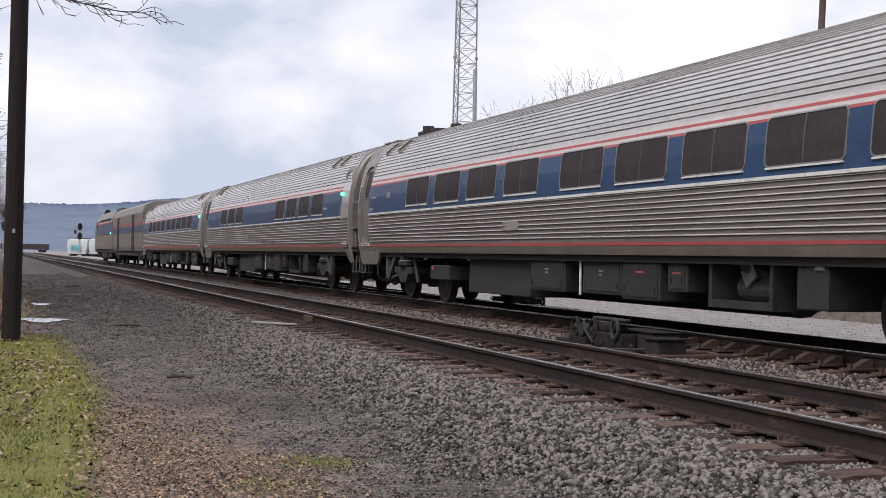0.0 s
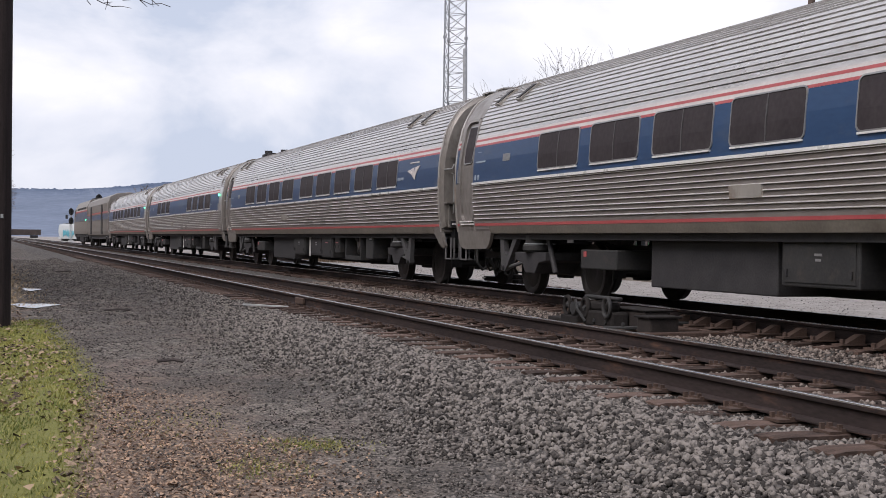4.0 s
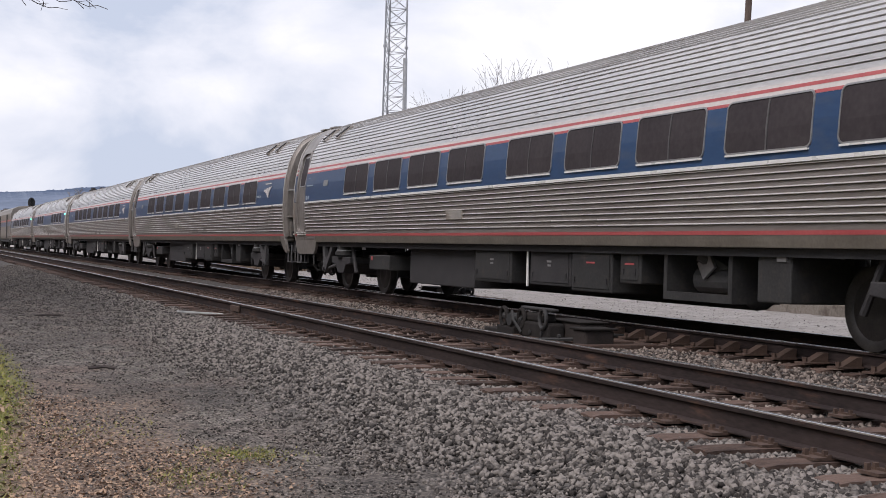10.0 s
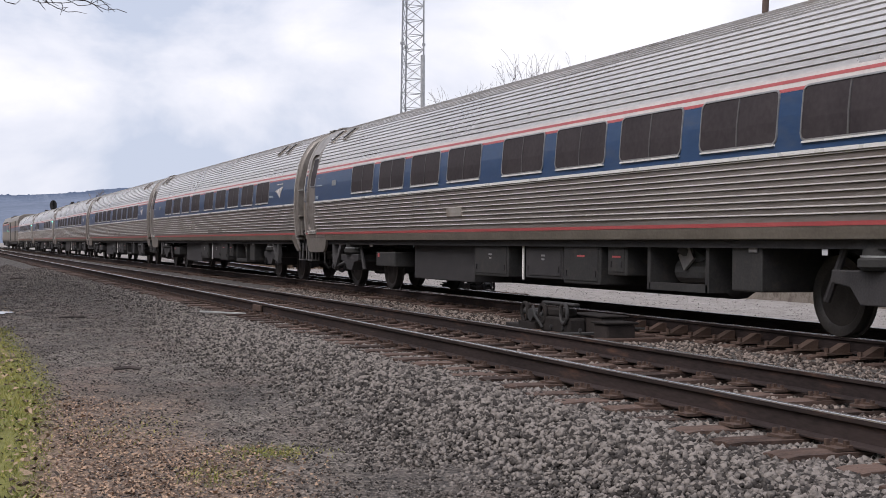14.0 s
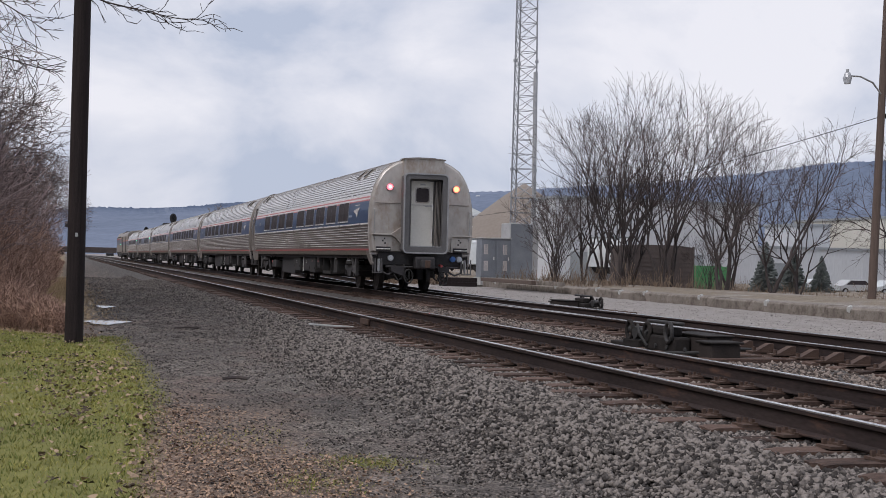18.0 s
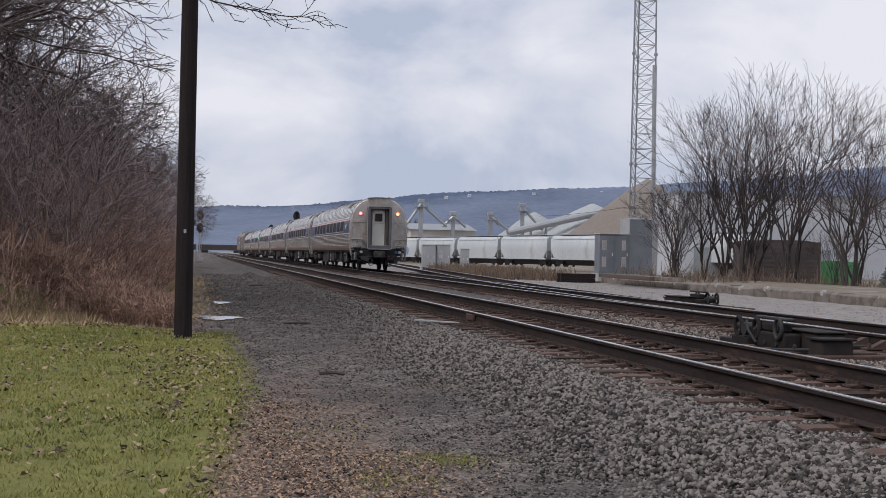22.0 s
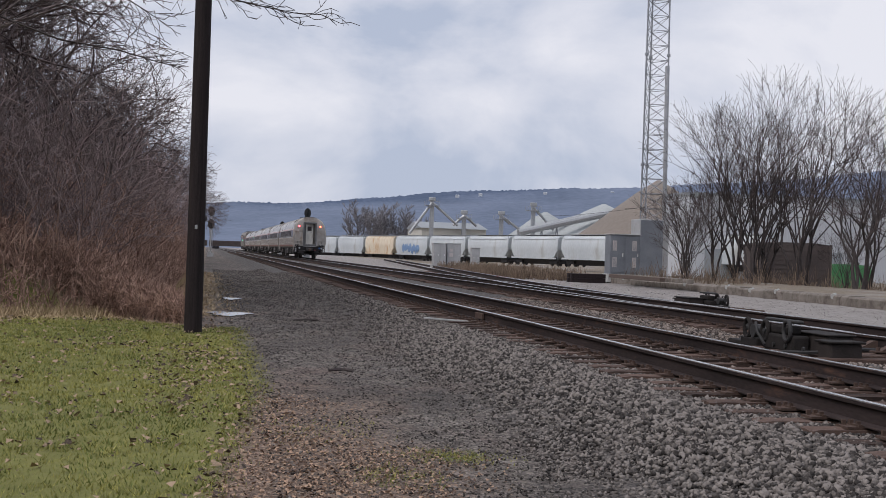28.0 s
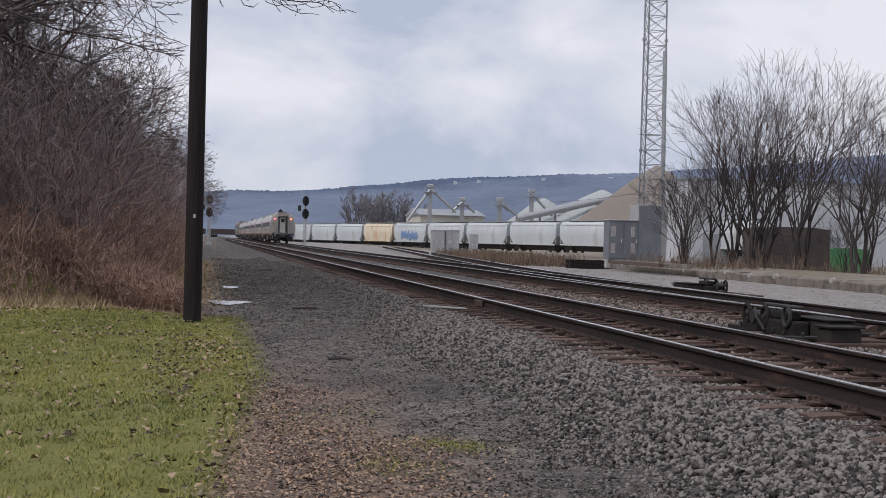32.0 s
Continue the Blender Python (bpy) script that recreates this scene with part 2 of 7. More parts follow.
BRUSH = surface("russet_brush", (0.20, 0.122, 0.095), (0.46, 0.305, 0.235), 0.95, 0.0, 1.5, 12, 0.0, island=0.6)
POLE_WOOD = surface("creosote_pole", (0.012, 0.009, 0.0092), (0.034, 0.0255, 0.026), 0.95, 0.0, 6, 70, 0.5, (4, 4, 0.25))
OLD_POLE = surface("brown_pole", (0.062, 0.043, 0.035), (0.125, 0.09, 0.074), 0.9, 0.0, 6, 70, 0.4, (4, 4, 0.25))
GALV = surface("galvanised_steel", (0.30, 0.31, 0.32), (0.46, 0.47, 0.48), 0.5, 0.6, 4, 40, 0.05)
LATTICE = surface("tower_steel", (0.23, 0.24, 0.26), (0.36, 0.37, 0.39), 0.55, 0.5, 2, 30, 0.05)
CABINET = surface("cabinet_silver", (0.36, 0.365, 0.37), (0.48, 0.485, 0.49), 0.5, 0.3, 1.5, 30, 0.05, spots=((0.34, 0.32, 0.30), 0.2))
CABINET_D = surface("cabinet_grey", (0.17, 0.185, 0.21), (0.26, 0.28, 0.31), 0.55, 0.3, 1.5, 30, 0.05)
CONCRETE = surface("old_concrete", (0.12, 0.102, 0.086), (0.24, 0.212, 0.185), 0.9, 0.0, 1.4, 24, 0.4, spots=((0.085, 0.068, 0.055), 0.5))
SLAB = surface("pale_concrete", (0.33, 0.33, 0.32), (0.46, 0.46, 0.445), 0.9, 0.0, 1.4, 24, 0.3)
MACHINE = surface("switch_machine_paint", (0.012, 0.0105, 0.0105), (0.034, 0.03, 0.028), 0.85, 0.1, 6, 50, 0.2)
MACHINE_B = surface("machine_brown", (0.02, 0.0165, 0.0155), (0.045, 0.037, 0.034), 0.88, 0.0, 5, 50, 0.15)
HOPPER = surface("hopper_white", (0.38, 0.41, 0.425), (0.52, 0.55, 0.56), 0.55, 0.0, 0.25, 5, 0.05, (1, 1, 0.4), ((0.36, 0.36, 0.345), 0.25))
HOPPER_O = surface("hopper_rusty_cream", (0.55, 0.46, 0.34), (0.66, 0.60, 0.48), 0.6, 0.0, 0.35, 4, 0.05, (1, 1, 0.3), ((0.46, 0.25, 0.10), 0.4))
TEAL = surface("graffiti_teal", (0.04, 0.25, 0.34), (0.12, 0.42, 0.50), 0.5, 0.0, 1, 9, 0.0)
GRAFFITI_B = surface("graffiti_blue", (0.08, 0.16, 0.34), (0.22, 0.33, 0.48), 0.5, 0.0, 1, 9, 0.0)
BOXCAR = surface("boxcar_brown", (0.05, 0.038, 0.035), (0.095, 0.075, 0.068), 0.8, 0.0, 0.8, 12, 0.1)
GREEN = surface("green_paint", (0.045, 0.19, 0.065), (0.075, 0.26, 0.10), 0.55, 0.0, 0.6, 9, 0.05)
METAL_W = surface("white_cladding", (0.40, 0.41, 0.43), (0.55, 0.57, 0.59), 0.55, 0.1, 0.15, 6, 0.04, (1, 1, 0.2))
BEIGE = surface("beige_cladding", (0.42, 0.41, 0.36), (0.52, 0.50, 0.45), 0.65, 0.0, 0.12, 5, 0.04)
ROOF_G = surface("roof_grey", (0.22, 0.24, 0.255), (0.32, 0.34, 0.35), 0.6, 0.2, 0.2, 5, 0.05)
PILE_G = surface("grey_cover", (0.27, 0.29, 0.29), (0.37, 0.39, 0.39), 0.8, 0.0, 0.05, 1.2, 0.1)
PILE_B = surface("brown_pile", (0.15, 0.127, 0.108), (0.21, 0.18, 0.153), 0.9, 0.0, 0.08, 1.5, 0.1)
HILL = surface("hazed_wooded_hill", (0.054, 0.078, 0.130), (0.115, 0.147, 0.222), 1.0, 0.0, 0.012, 0.12, 0.0)
HILL.node_tree.links.new(next(n for n in HILL.node_tree.nodes if n.type == "VALTORGB").outputs["Color"], HILL.node_tree.nodes["Principled BSDF"].inputs["Emission Color"])   # glow in the hill's colour stands for haze scattered by the distance
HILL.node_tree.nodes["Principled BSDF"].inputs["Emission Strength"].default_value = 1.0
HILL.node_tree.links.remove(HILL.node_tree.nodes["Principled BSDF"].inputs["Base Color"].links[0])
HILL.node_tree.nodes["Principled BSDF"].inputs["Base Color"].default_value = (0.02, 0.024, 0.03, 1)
# far trees: distance haze put into a paler twig colour
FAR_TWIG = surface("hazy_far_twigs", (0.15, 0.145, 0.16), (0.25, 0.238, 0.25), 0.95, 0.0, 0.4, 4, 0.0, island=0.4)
# needle green greyed and lightened: distance haze painted in
EVERGREEN_HAZED = surface("evergreen", (0.095, 0.112, 0.108), (0.155, 0.172, 0.165), 0.95, 0.0, 2, 12, 0.0, island=0.4)
SIGNAL_B = surface("signal_black", (0.012, 0.012, 0.013), (0.03, 0.03, 0.032), 0.6, 0.0, 3, 20, 0.05)
GANGWAY = surface("gangway_grey", (0.085, 0.083, 0.085), (0.14, 0.137, 0.138), 0.6, 0.1, 3, 30, 0.05)
CORE_LIT = glowing("tail_light_core", (1.0, 0.34, 0.30), 2.2)
AMBER_CORE = glowing("tail_light_amber_core", (1.0, 0.38, 0.15), 2.5)
RED_LIT = glowing("tail_light_red", (1.0, 0.035, 0.045), 11.0)
AMBER_LIT = glowing("tail_light_amber", (1.0, 0.07, 0.03), 11.0)
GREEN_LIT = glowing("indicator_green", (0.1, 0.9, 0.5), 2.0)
LENS = surface("lamp_glass", (0.35, 0.37, 0.4), (0.5, 0.52, 0.55), 0.15, 0.0, 4, 30, 0.0)
HOSE_BLUE = surface("blue_cap", (0.03, 0.10, 0.30), (0.05, 0.15, 0.4), 0.5, 0.0, 4, 30, 0.0)

for dusty in (RAIL_RUST, MACHINE, MACHINE_B, POLE_WOOD, TIE, STONE, STONE_D, TWIG, WOOD_TWIG, BRUSH):        # dust takes the shine off them
    dusty.node_tree.nodes["Principled BSDF"].inputs["Specular IOR Level"].default_value = 0.2


def water_material():
    m = bpy.data.materials.new("puddle_water")
    m.use_nodes = True
    b = m.node_tree.nodes["Principled BSDF"]
    b.inputs["Base Color"].default_value = (0.06, 0.055, 0.05, 1)
    b.inputs["Roughness"].default_value = 0.06
    b.inputs["IOR"].default_value = 1.6
    return m


WATER = water_material()


# ---- mesh helpers ----
class Shape:
    """Gathers boxes, rods and sheets into one mesh."""

    def __init__(self):
        self.v, self.f = [], []

    def quad(self, a, b, c, d):
        n = len(self.v)
        self.v += [a, b, c, d]
        self.f.append((n, n + 1, n + 2, n + 3))
        return self

    def box(self, x0, x1, y0, y1, z0, z1, m=None):
        n = len(self.v)
        pts = [(x, y, z) for z in (z0, z1) for y in (y0, y1) for x in (x0, x1)]
        self.v += [tuple(m @ Vector(p)) for p in pts] if m else pts
        self.f += [(n, n + 2, n + 3, n + 1), (n + 4, n + 5, n + 7, n + 6), (n, n + 1, n + 5, n + 4), (n + 1, n + 3, n + 7, n + 5), (n + 3, n + 2, n + 6, n + 7), (n + 2, n, n + 4, n + 6)]
        return self

    def rod(self, p, q, r0, r1=None, sides=8, caps=True):
        r1 = r0 if r1 is None else r1
        p, q = Vector(p), Vector(q)
        d = (q - p).normalized()
        u = d.orthogonal().normalized()
        w = d.cross(u)
        n = len(self.v)
        for c, r in ((p, r0), (q, r1)):
            for k in range(sides):
                a = 2 * math.pi * (k + 0.5) / sides
                self.v.append(tuple(c + u * (r * math.cos(a)) + w * (r * math.sin(a))))
        for k in range(sides):
            j = (k + 1) % sides
            self.f.append((n + k, n + j, n + sides + j, n + sides + k))
        if caps:
            self.f.append(tuple(n + k for k in reversed(range(sides))))
            self.f.append(tuple(n + sides + k for k in range(sides)))
        return self

    def bent(self, pts, r, sides=6):
        """One tube that follows the points."""
        pts = [Vector(p) for p in pts]
        rings, u = [], None
        for i, p in enumerate(pts):
            d = (pts[min(i + 1, len(pts) - 1)] - pts[max(i - 1, 0)]).normalized()
            u = d.orthogonal().normalized() if u is None else (u - d * u.dot(d)).normalized()
            w = d.cross(u)
            rings.append([tuple(p + u * (r * math.cos(2 * math.pi * k / sides)) + w * (r * math.sin(2 * math.pi * k / sides))) for k in range(sides)])
        return self.rings(rings)

    def prism(self, outline, y0, y1, axis="y"):
        """An outline of (a, b) pairs pushed along one axis, closed at both ends."""
        n, k = len(self.v), len(outline)
        for y in (y0, y1):
            for a, b in outline:
                self.v.append({"y": (a, y, b), "x": (y, a, b), "z": (a, b, y)}[axis])
        self.f.append(tuple(n + i for i in range(k)))
        self.f.append(tuple(n + k + i for i in reversed(range(k))))
        for i in range(k):
            j = (i + 1) % k
            self.f.append((n + j, n + i, n + k + i, n + k + j))
        return self

    def rings(self, rings, cap=True):
        """Closed rings of points, one after another."""
        n, k = len(self.v), len(rings[0])
        for ring in rings:
            self.v += [tuple(p) for p in ring]
        for r in range(len(rings) - 1):
            for i in range(k):
                j = (i + 1) % k
                self.f.append((n + r * k + i, n + r * k + j, n + (r + 1) * k + j, n + (r + 1) * k + i))
        if cap:
            self.f.append(tuple(n + i for i in reversed(range(k))))
            self.f.append(tuple(n + (len(rings) - 1) * k + i for i in range(k)))
        return self

    def mesh(self, name, material, smooth=False):
        me = bpy.data.meshes.new(name)
        me.from_pydata(self.v, [], self.f)
        bm = bmesh.new()
        bm.from_mesh(me)
        bmesh.ops.recalc_face_normals(bm, faces=bm.faces)
        bm.to_mesh(me)
        bm.free()
        me.materials.append(material)
        if smooth:
            me.polygons.foreach_set("use_smooth", [True] * len(me.polygons))
            me.set_sharp_from_angle(angle=radians(38))
        return me


def soup(name, verts, faces, material):
    """A mesh from arrays of points and of faces with one number of corners."""
    me = bpy.data.meshes.new(name)
    verts, faces = np.asarray(verts, np.float32), np.asarray(faces, np.int32)
    k = faces.shape[1]
    me.vertices.add(len(verts))
    me.vertices.foreach_set("co", verts.ravel())
    me.loops.add(faces.size)
    me.loops.foreach_set("vertex_index", faces.ravel())
    me.polygons.add(len(faces))
    me.polygons.foreach_set("loop_start", np.arange(0, faces.size, k, dtype=np.int32))
    me.update(calc_edges=True)
    me.validate()
    me.materials.append(material)
    return me


def bevelled(ob, width, segments=2):
    mod = ob.modifiers.new("bevel", "BEVEL")
    mod.width, mod.segments, mod.limit_method, mod.angle_limit = width, segments, "ANGLE", radians(40)
    return ob


def part(name, shape, material, parent, label="", at=None, bevel=0.0, smooth=False):
    me = shape.mesh(name, material, smooth) if isinstance(shape, Shape) else shape
    ob = new(name, me)
    ob.parent = parent
    if at is not None:
        ob.matrix_basis = at if isinstance(at, Matrix) else Matrix.Translation(at)
    if bevel:
        bevelled(ob, bevel)
    return tagged(ob, label)


def thing(name, label, category, at=None, group="", kind="", shape=None, material=None, bevel=0.0, smooth=False):
    me = None
    if shape is not None:
        me = shape.mesh(name, material, smooth) if isinstance(shape, Shape) else shape
    ob = new(name, me)
    if at is not None:
        ob.matrix_basis = at if isinstance(at, Matrix) else Matrix.Translation(at)
    if bevel:
        bevelled(ob, bevel)
    return tagged(ob, label, category, group, kind)


def tubes(segs, sides=3):
    """Points and four-cornered faces for rows of (x, y, z, r) pairs."""
    segs = np.asarray(segs, float)
    p, q, r0, r1 = segs[:, 0:3], segs[:, 4:7], segs[:, 3], segs[:, 7]
    d = q - p
    d /= np.linalg.norm(d, axis=1, keepdims=True) + 1e-9
    ref = np.where(np.abs(d[:, 2:3]) < 0.9, [[0, 0, 1.0]], [[1.0, 0, 0]])
    u = np.cross(d, ref)
    u /= np.linalg.norm(u, axis=1, keepdims=True) + 1e-9
    w = np.cross(d, u)
    a = np.arange(sides) * 2 * np.pi / sides
    ring = u[:, None] * np.cos(a)[None, :, None] + w[:, None] * np.sin(a)[None, :, None]
    v = np.concatenate([p[:, None] + ring * r0[:, None, None], q[:, None] + ring * r1[:, None, None]], 1).reshape(-1, 3)
    k = np.arange(sides)
    j = (k + 1) % sides
    f = np.stack([k, j, j + sides, k + sides], 1)
    f = (f[None] + (np.arange(len(segs)) * 2 * sides)[:, None, None]).reshape(-1, 4)
    return v, f

# ---- ground ----
NEAR_C, FAR_C = 5.72, 10.2          # centre lines of the two tracks
GAUGE = 0.7525
rng = np.random.default_rng(7)


def ramp_np(v, a, b):
    t = np.clip((v - a) / (b - a), 0, 1)
    return t * t * (3 - 2 * t)


def bank_foot(y):
    """x of the foot of the wooded bank."""
    return -0.5 - 0.8 * np.clip(26 - y, 0, 6) + 0.004 * np.clip(y - 26, 0, 400)


def height(x, y):
    """Height of the ground; the tops of the rails lie at 0."""
    x, y = np.asarray(x, float), np.asarray(y, float)
    z = -0.44 + 0.02 * np.sin(x * 1.3 + 0.4 * y) * np.cos(y * 0.45) + 0 * x
    bed = ramp_np(x, 2.7, 4.25)                      # shoulder of the near track
    z = z * (1 - bed) + (-0.238) * bed
    right = ramp_np(x, 11.7, 13.4)
    z = z * (1 - right) + (-0.33) * right
    z = z + ramp_np(x, 20.4 + 0.03 * (y - 20), 21.6 + 0.03 * (y - 20)) * 0.33 * ramp_np(y, 12, 20) * (1 - ramp_np(y, 66, 72))
    foot = bank_foot(y)
    up = np.clip(foot - x, 0, 60)
    bank = np.where(y > 17, ramp_np(y, 20, 25) * (0.26 * up + 0.012 * up * up) / (1 + 0.02 * up), 0)
    # the 9 m rise is out of view, added to darken window reflections
    z = z + np.minimum(bank, 14) + 9 * ramp_np(-x, 24, 40) * (1 - ramp_np(y, 30, 60))
    z = z - 0.75 * ramp_np(x, 27, 37) * (1 - ramp_np(y, 190, 260))
    lawn = ramp_np(1.0 - x, 0, 6) * (1 - ramp_np(y, 22, 26))
    return z + 0.10 * lawn


def axis(dense0, dense1, step, lo, hi, grow=1.16):
    a = list(np.arange(dense0, dense1, step))
    s = step
    while a[-1] < hi:
        s *= grow
        a.append(a[-1] + s)
    s = step
    while a[0] > lo:
        s *= grow
        a.insert(0, a[0] - s)
    return np.array(a)


def ground_material():
    """Dark packed gravel with lawn, leaf litter, dead grass and pale stone where they lie."""
    m = bpy.data.materials.new("ground_cover")
    m.use_nodes = True
    nt = m.node_tree
    b = nt.nodes["Principled BSDF"]
    L, N = nt.links.new, nt.nodes.new
    pos = N("ShaderNodeTexCoord").outputs["Object"]
    sep = N("ShaderNodeSeparateXYZ")
    L(pos, sep.inputs[0])

    def noise_of(scale, detail=6, rough=0.6):
        n = N("ShaderNodeTexNoise")
        n.inputs["Scale"].default_value, n.inputs["Detail"].default_value, n.inputs["Roughness"].default_value = scale, detail, rough
        L(pos, n.inputs["Vector"])
        return n.outputs["Fac"]

    def op(kind, a, c):
        n = N("ShaderNodeMath")
        n.operation = kind
        n.use_clamp = False
        for i, v in enumerate((a, c)):
            if isinstance(v, (int, float)):
                n.inputs[i].default_value = v
            else:
                L(v, n.inputs[i])
        return n.outputs[0]

    def step(v, a, c):
        n = N("ShaderNodeMapRange")
        n.interpolation_type = "SMOOTHSTEP"
        n.inputs["From Min"].default_value, n.inputs["From Max"].default_value = a, c
        L(v, n.inputs["Value"])
        return n.outputs["Result"]

    def ramp(fac, *stops):
        r = N("ShaderNodeValToRGB")
        e = r.color_ramp.elements
        e[0].position, e[0].color = stops[0][0], (*stops[0][1], 1)
        e[1].position, e[1].color = stops[-1][0], (*stops[-1][1], 1)
        for p, c in stops[1:-1]:
            e.new(p).color = (*c, 1)
        L(fac, r.inputs["Fac"])
        return r.outputs["Color"]

    def mix(fac, a, c):
        n = N("ShaderNodeMixRGB")
        L(fac, n.inputs[0])
        L(a, n.inputs[1])
        L(c, n.inputs[2])
        return n.outputs["Color"]

    X, Y = sep.outputs[0], sep.outputs[1]
    broad, mid, fine, grit = noise_of(0.45), noise_of(2.4), noise_of(14), noise_of(60, 3)
    wob = op("MULTIPLY", op("SUBTRACT", noise_of(1.1), 0.5), 1.7)
    Xw = op("ADD", X, wob)
    vor = N("ShaderNodeTexVoronoi")
    vor.inputs["Scale"].default_value = 42
    L(pos, vor.inputs["Vector"])
    grains = vor.outputs["Color"]
    sepg = N("ShaderNodeSeparateColor")
    L(grains, sepg.inputs[0])
    speck = op("ADD", op("MULTIPLY", sepg.outputs[0], 0.55), op("MULTIPLY", grit, 0.45))
    path = ramp(op("ADD", op("MULTIPLY", speck, 0.6), op("MULTIPLY", mid, 0.4)), (0.32, (0.021, 0.017, 0.014)), (0.5, (0.08, 0.068, 0.058)), (0.70, (0.26, 0.228, 0.20)))
    dark = ramp(speck, (0.28, (0.015, 0.012, 0.0105)), (0.72, (0.10, 0.084, 0.072)))
    brown = ramp(speck, (0.25, (0.055, 0.036, 0.028)), (0.75, (0.19, 0.142, 0.12)))
    path = mix(step(broad, 0.44, 0.62), path, dark)
    path = mix(op("MULTIPLY", step(noise_of(0.8), 0.48, 0.66), 0.8), path, brown)
    # bed below the ballast: shade of the stones' gaps painted as a dark colour
    pale = ramp(speck, (0.25, (0.022, 0.018, 0.016)), (0.75, (0.11, 0.098, 0.09)))
    col = mix(step(Xw, 2.4, 3.6), path, pale)
    yard = ramp(op("ADD", op("MULTIPLY", speck, 0.4), op("MULTIPLY", mid, 0.6)), (0.3, (0.145, 0.13, 0.122)), (0.7, (0.33, 0.305, 0.285)))
    col = mix(step(X, 11.6, 12.6), col, yard)
    weedy = ramp(op("ADD", op("MULTIPLY", fine, 0.5), op("MULTIPLY", mid, 0.5)), (0.3, (0.10, 0.082, 0.06)), (0.7, (0.25, 0.205, 0.15)))
    col = mix(op("MULTIPLY", step(op("ADD", X, op("MULTIPLY", Y, -0.03)), 20.5, 21.5), step(noise_of(0.25), 0.36, 0.5)), col, weedy)
    litter = ramp(speck, (0.2, (0.055, 0.037, 0.028)), (0.55, (0.15, 0.104, 0.077)), (0.8, (0.28, 0.205, 0.15)))
    in_litter = op("MULTIPLY", op("SUBTRACT", 1.0, step(Xw, 1.3, 2.4)), op("SUBTRACT", 1.0, step(op("ADD", Y, op("MULTIPLY", wob, 3.0)), 9.0, 14.0)))
    col = mix(in_litter, col, litter)
    straw = ramp(op("ADD", op("MULTIPLY", fine, 0.5), op("MULTIPLY", mid, 0.5)), (0.3, (0.12, 0.085, 0.05)), (0.7, (0.33, 0.245, 0.15)))
    Yl = op("SUBTRACT", Y, op("MULTIPLY", op("MINIMUM", op("MAXIMUM", op("SUBTRACT", 0.3, X), 0.0), 3.6), 1.25))
    in_straw = op("MULTIPLY", op("SUBTRACT", 1.0, step(Xw, -0.3, 0.5)), step(Yl, 20.8, 22.2))
    col = mix(in_straw, col, straw)
    soil = ramp(op("ADD", op("MULTIPLY", fine, 0.5), op("MULTIPLY", mid, 0.5)), (0.3, (0.095, 0.095, 0.018)), (0.55, (0.15, 0.15, 0.033)), (0.75, (0.235, 0.205, 0.066)))
    edge = op("ADD", op("ADD", X, op("ADD", op("MULTIPLY", wob, 0.22), op("MULTIPLY", op("MAXIMUM", op("SUBTRACT", 13.0, Y), 0.0), 0.085))), op("MULTIPLY", op("SUBTRACT", fine, 0.5), 0.7))
    in_lawn = op("MULTIPLY", op("SUBTRACT", 1.0, step(edge, 0.85, 1.08)), op("SUBTRACT", 1.0, step(Yl, 21.3, 22.2)))
    col = mix(in_lawn, col, soil)
    L(col, b.inputs["Base Color"])
    b.inputs["Roughness"].default_value = 0.92
    bp = N("ShaderNodeBump")
    bp.inputs["Strength"].default_value, bp.inputs["Distance"].default_value = 0.7, 0.03
    L(op("ADD", speck, op("MULTIPLY", mid, 0.6)), bp.inputs["Height"])
    L(bp.outputs["Normal"], b.inputs["Normal"])
    return m


def build_ground():
    xs, ys = axis(-4, 13.5, 0.14, -2500, 2500), axis(3, 40, 0.22, -600, 4200)
    gx, gy = np.meshgrid(xs, ys)
    rough = (rng.random(gx.shape) - 0.5) * 0.03 * (np.abs(gx) < 25)
    v = np.stack([gx, gy, height(gx, gy) + rough], -1).reshape(-1, 3)
    n, k = len(ys), len(xs)
    i = np.arange(n - 1)[:, None] * k + np.arange(k - 1)[None]
    f = np.stack([i, i + 1, i + k + 1, i + k], -1).reshape(-1, 4)
    return thing("ground", "packed gravel path, mown lawn and pale stone beside the railway", "ground", kind="structure", shape=soup("ground", v, f, ground_material()))


build_ground()


# ---- loose stones, leaves and grass ----
STONE_DIRS = np.array([(1, 0.2, 0.1), (-0.9, 0.3, -0.1), (0.1, 1, 0.2), (0.2, -1, -0.1), (0.15, 0.1, 0.8), (-0.1, 0.05, -0.7)])
STONE_FACES = np.array([(0, 2, 4), (2, 1, 4), (1, 3, 4), (3, 0, 4), (2, 0, 5), (1, 2, 5), (3, 1, 5), (0, 3, 5)])


CHIP_CORNERS = np.array([(x, y, z) for z in (-1, 1) for y in (-1, 1) for x in (-1, 1)], float)
CHIP_FACES = np.array([(0, 2, 3, 1), (4, 5, 7, 6), (0, 1, 5, 4), (1, 3, 7, 5), (3, 2, 6, 7), (2, 0, 4, 6)])


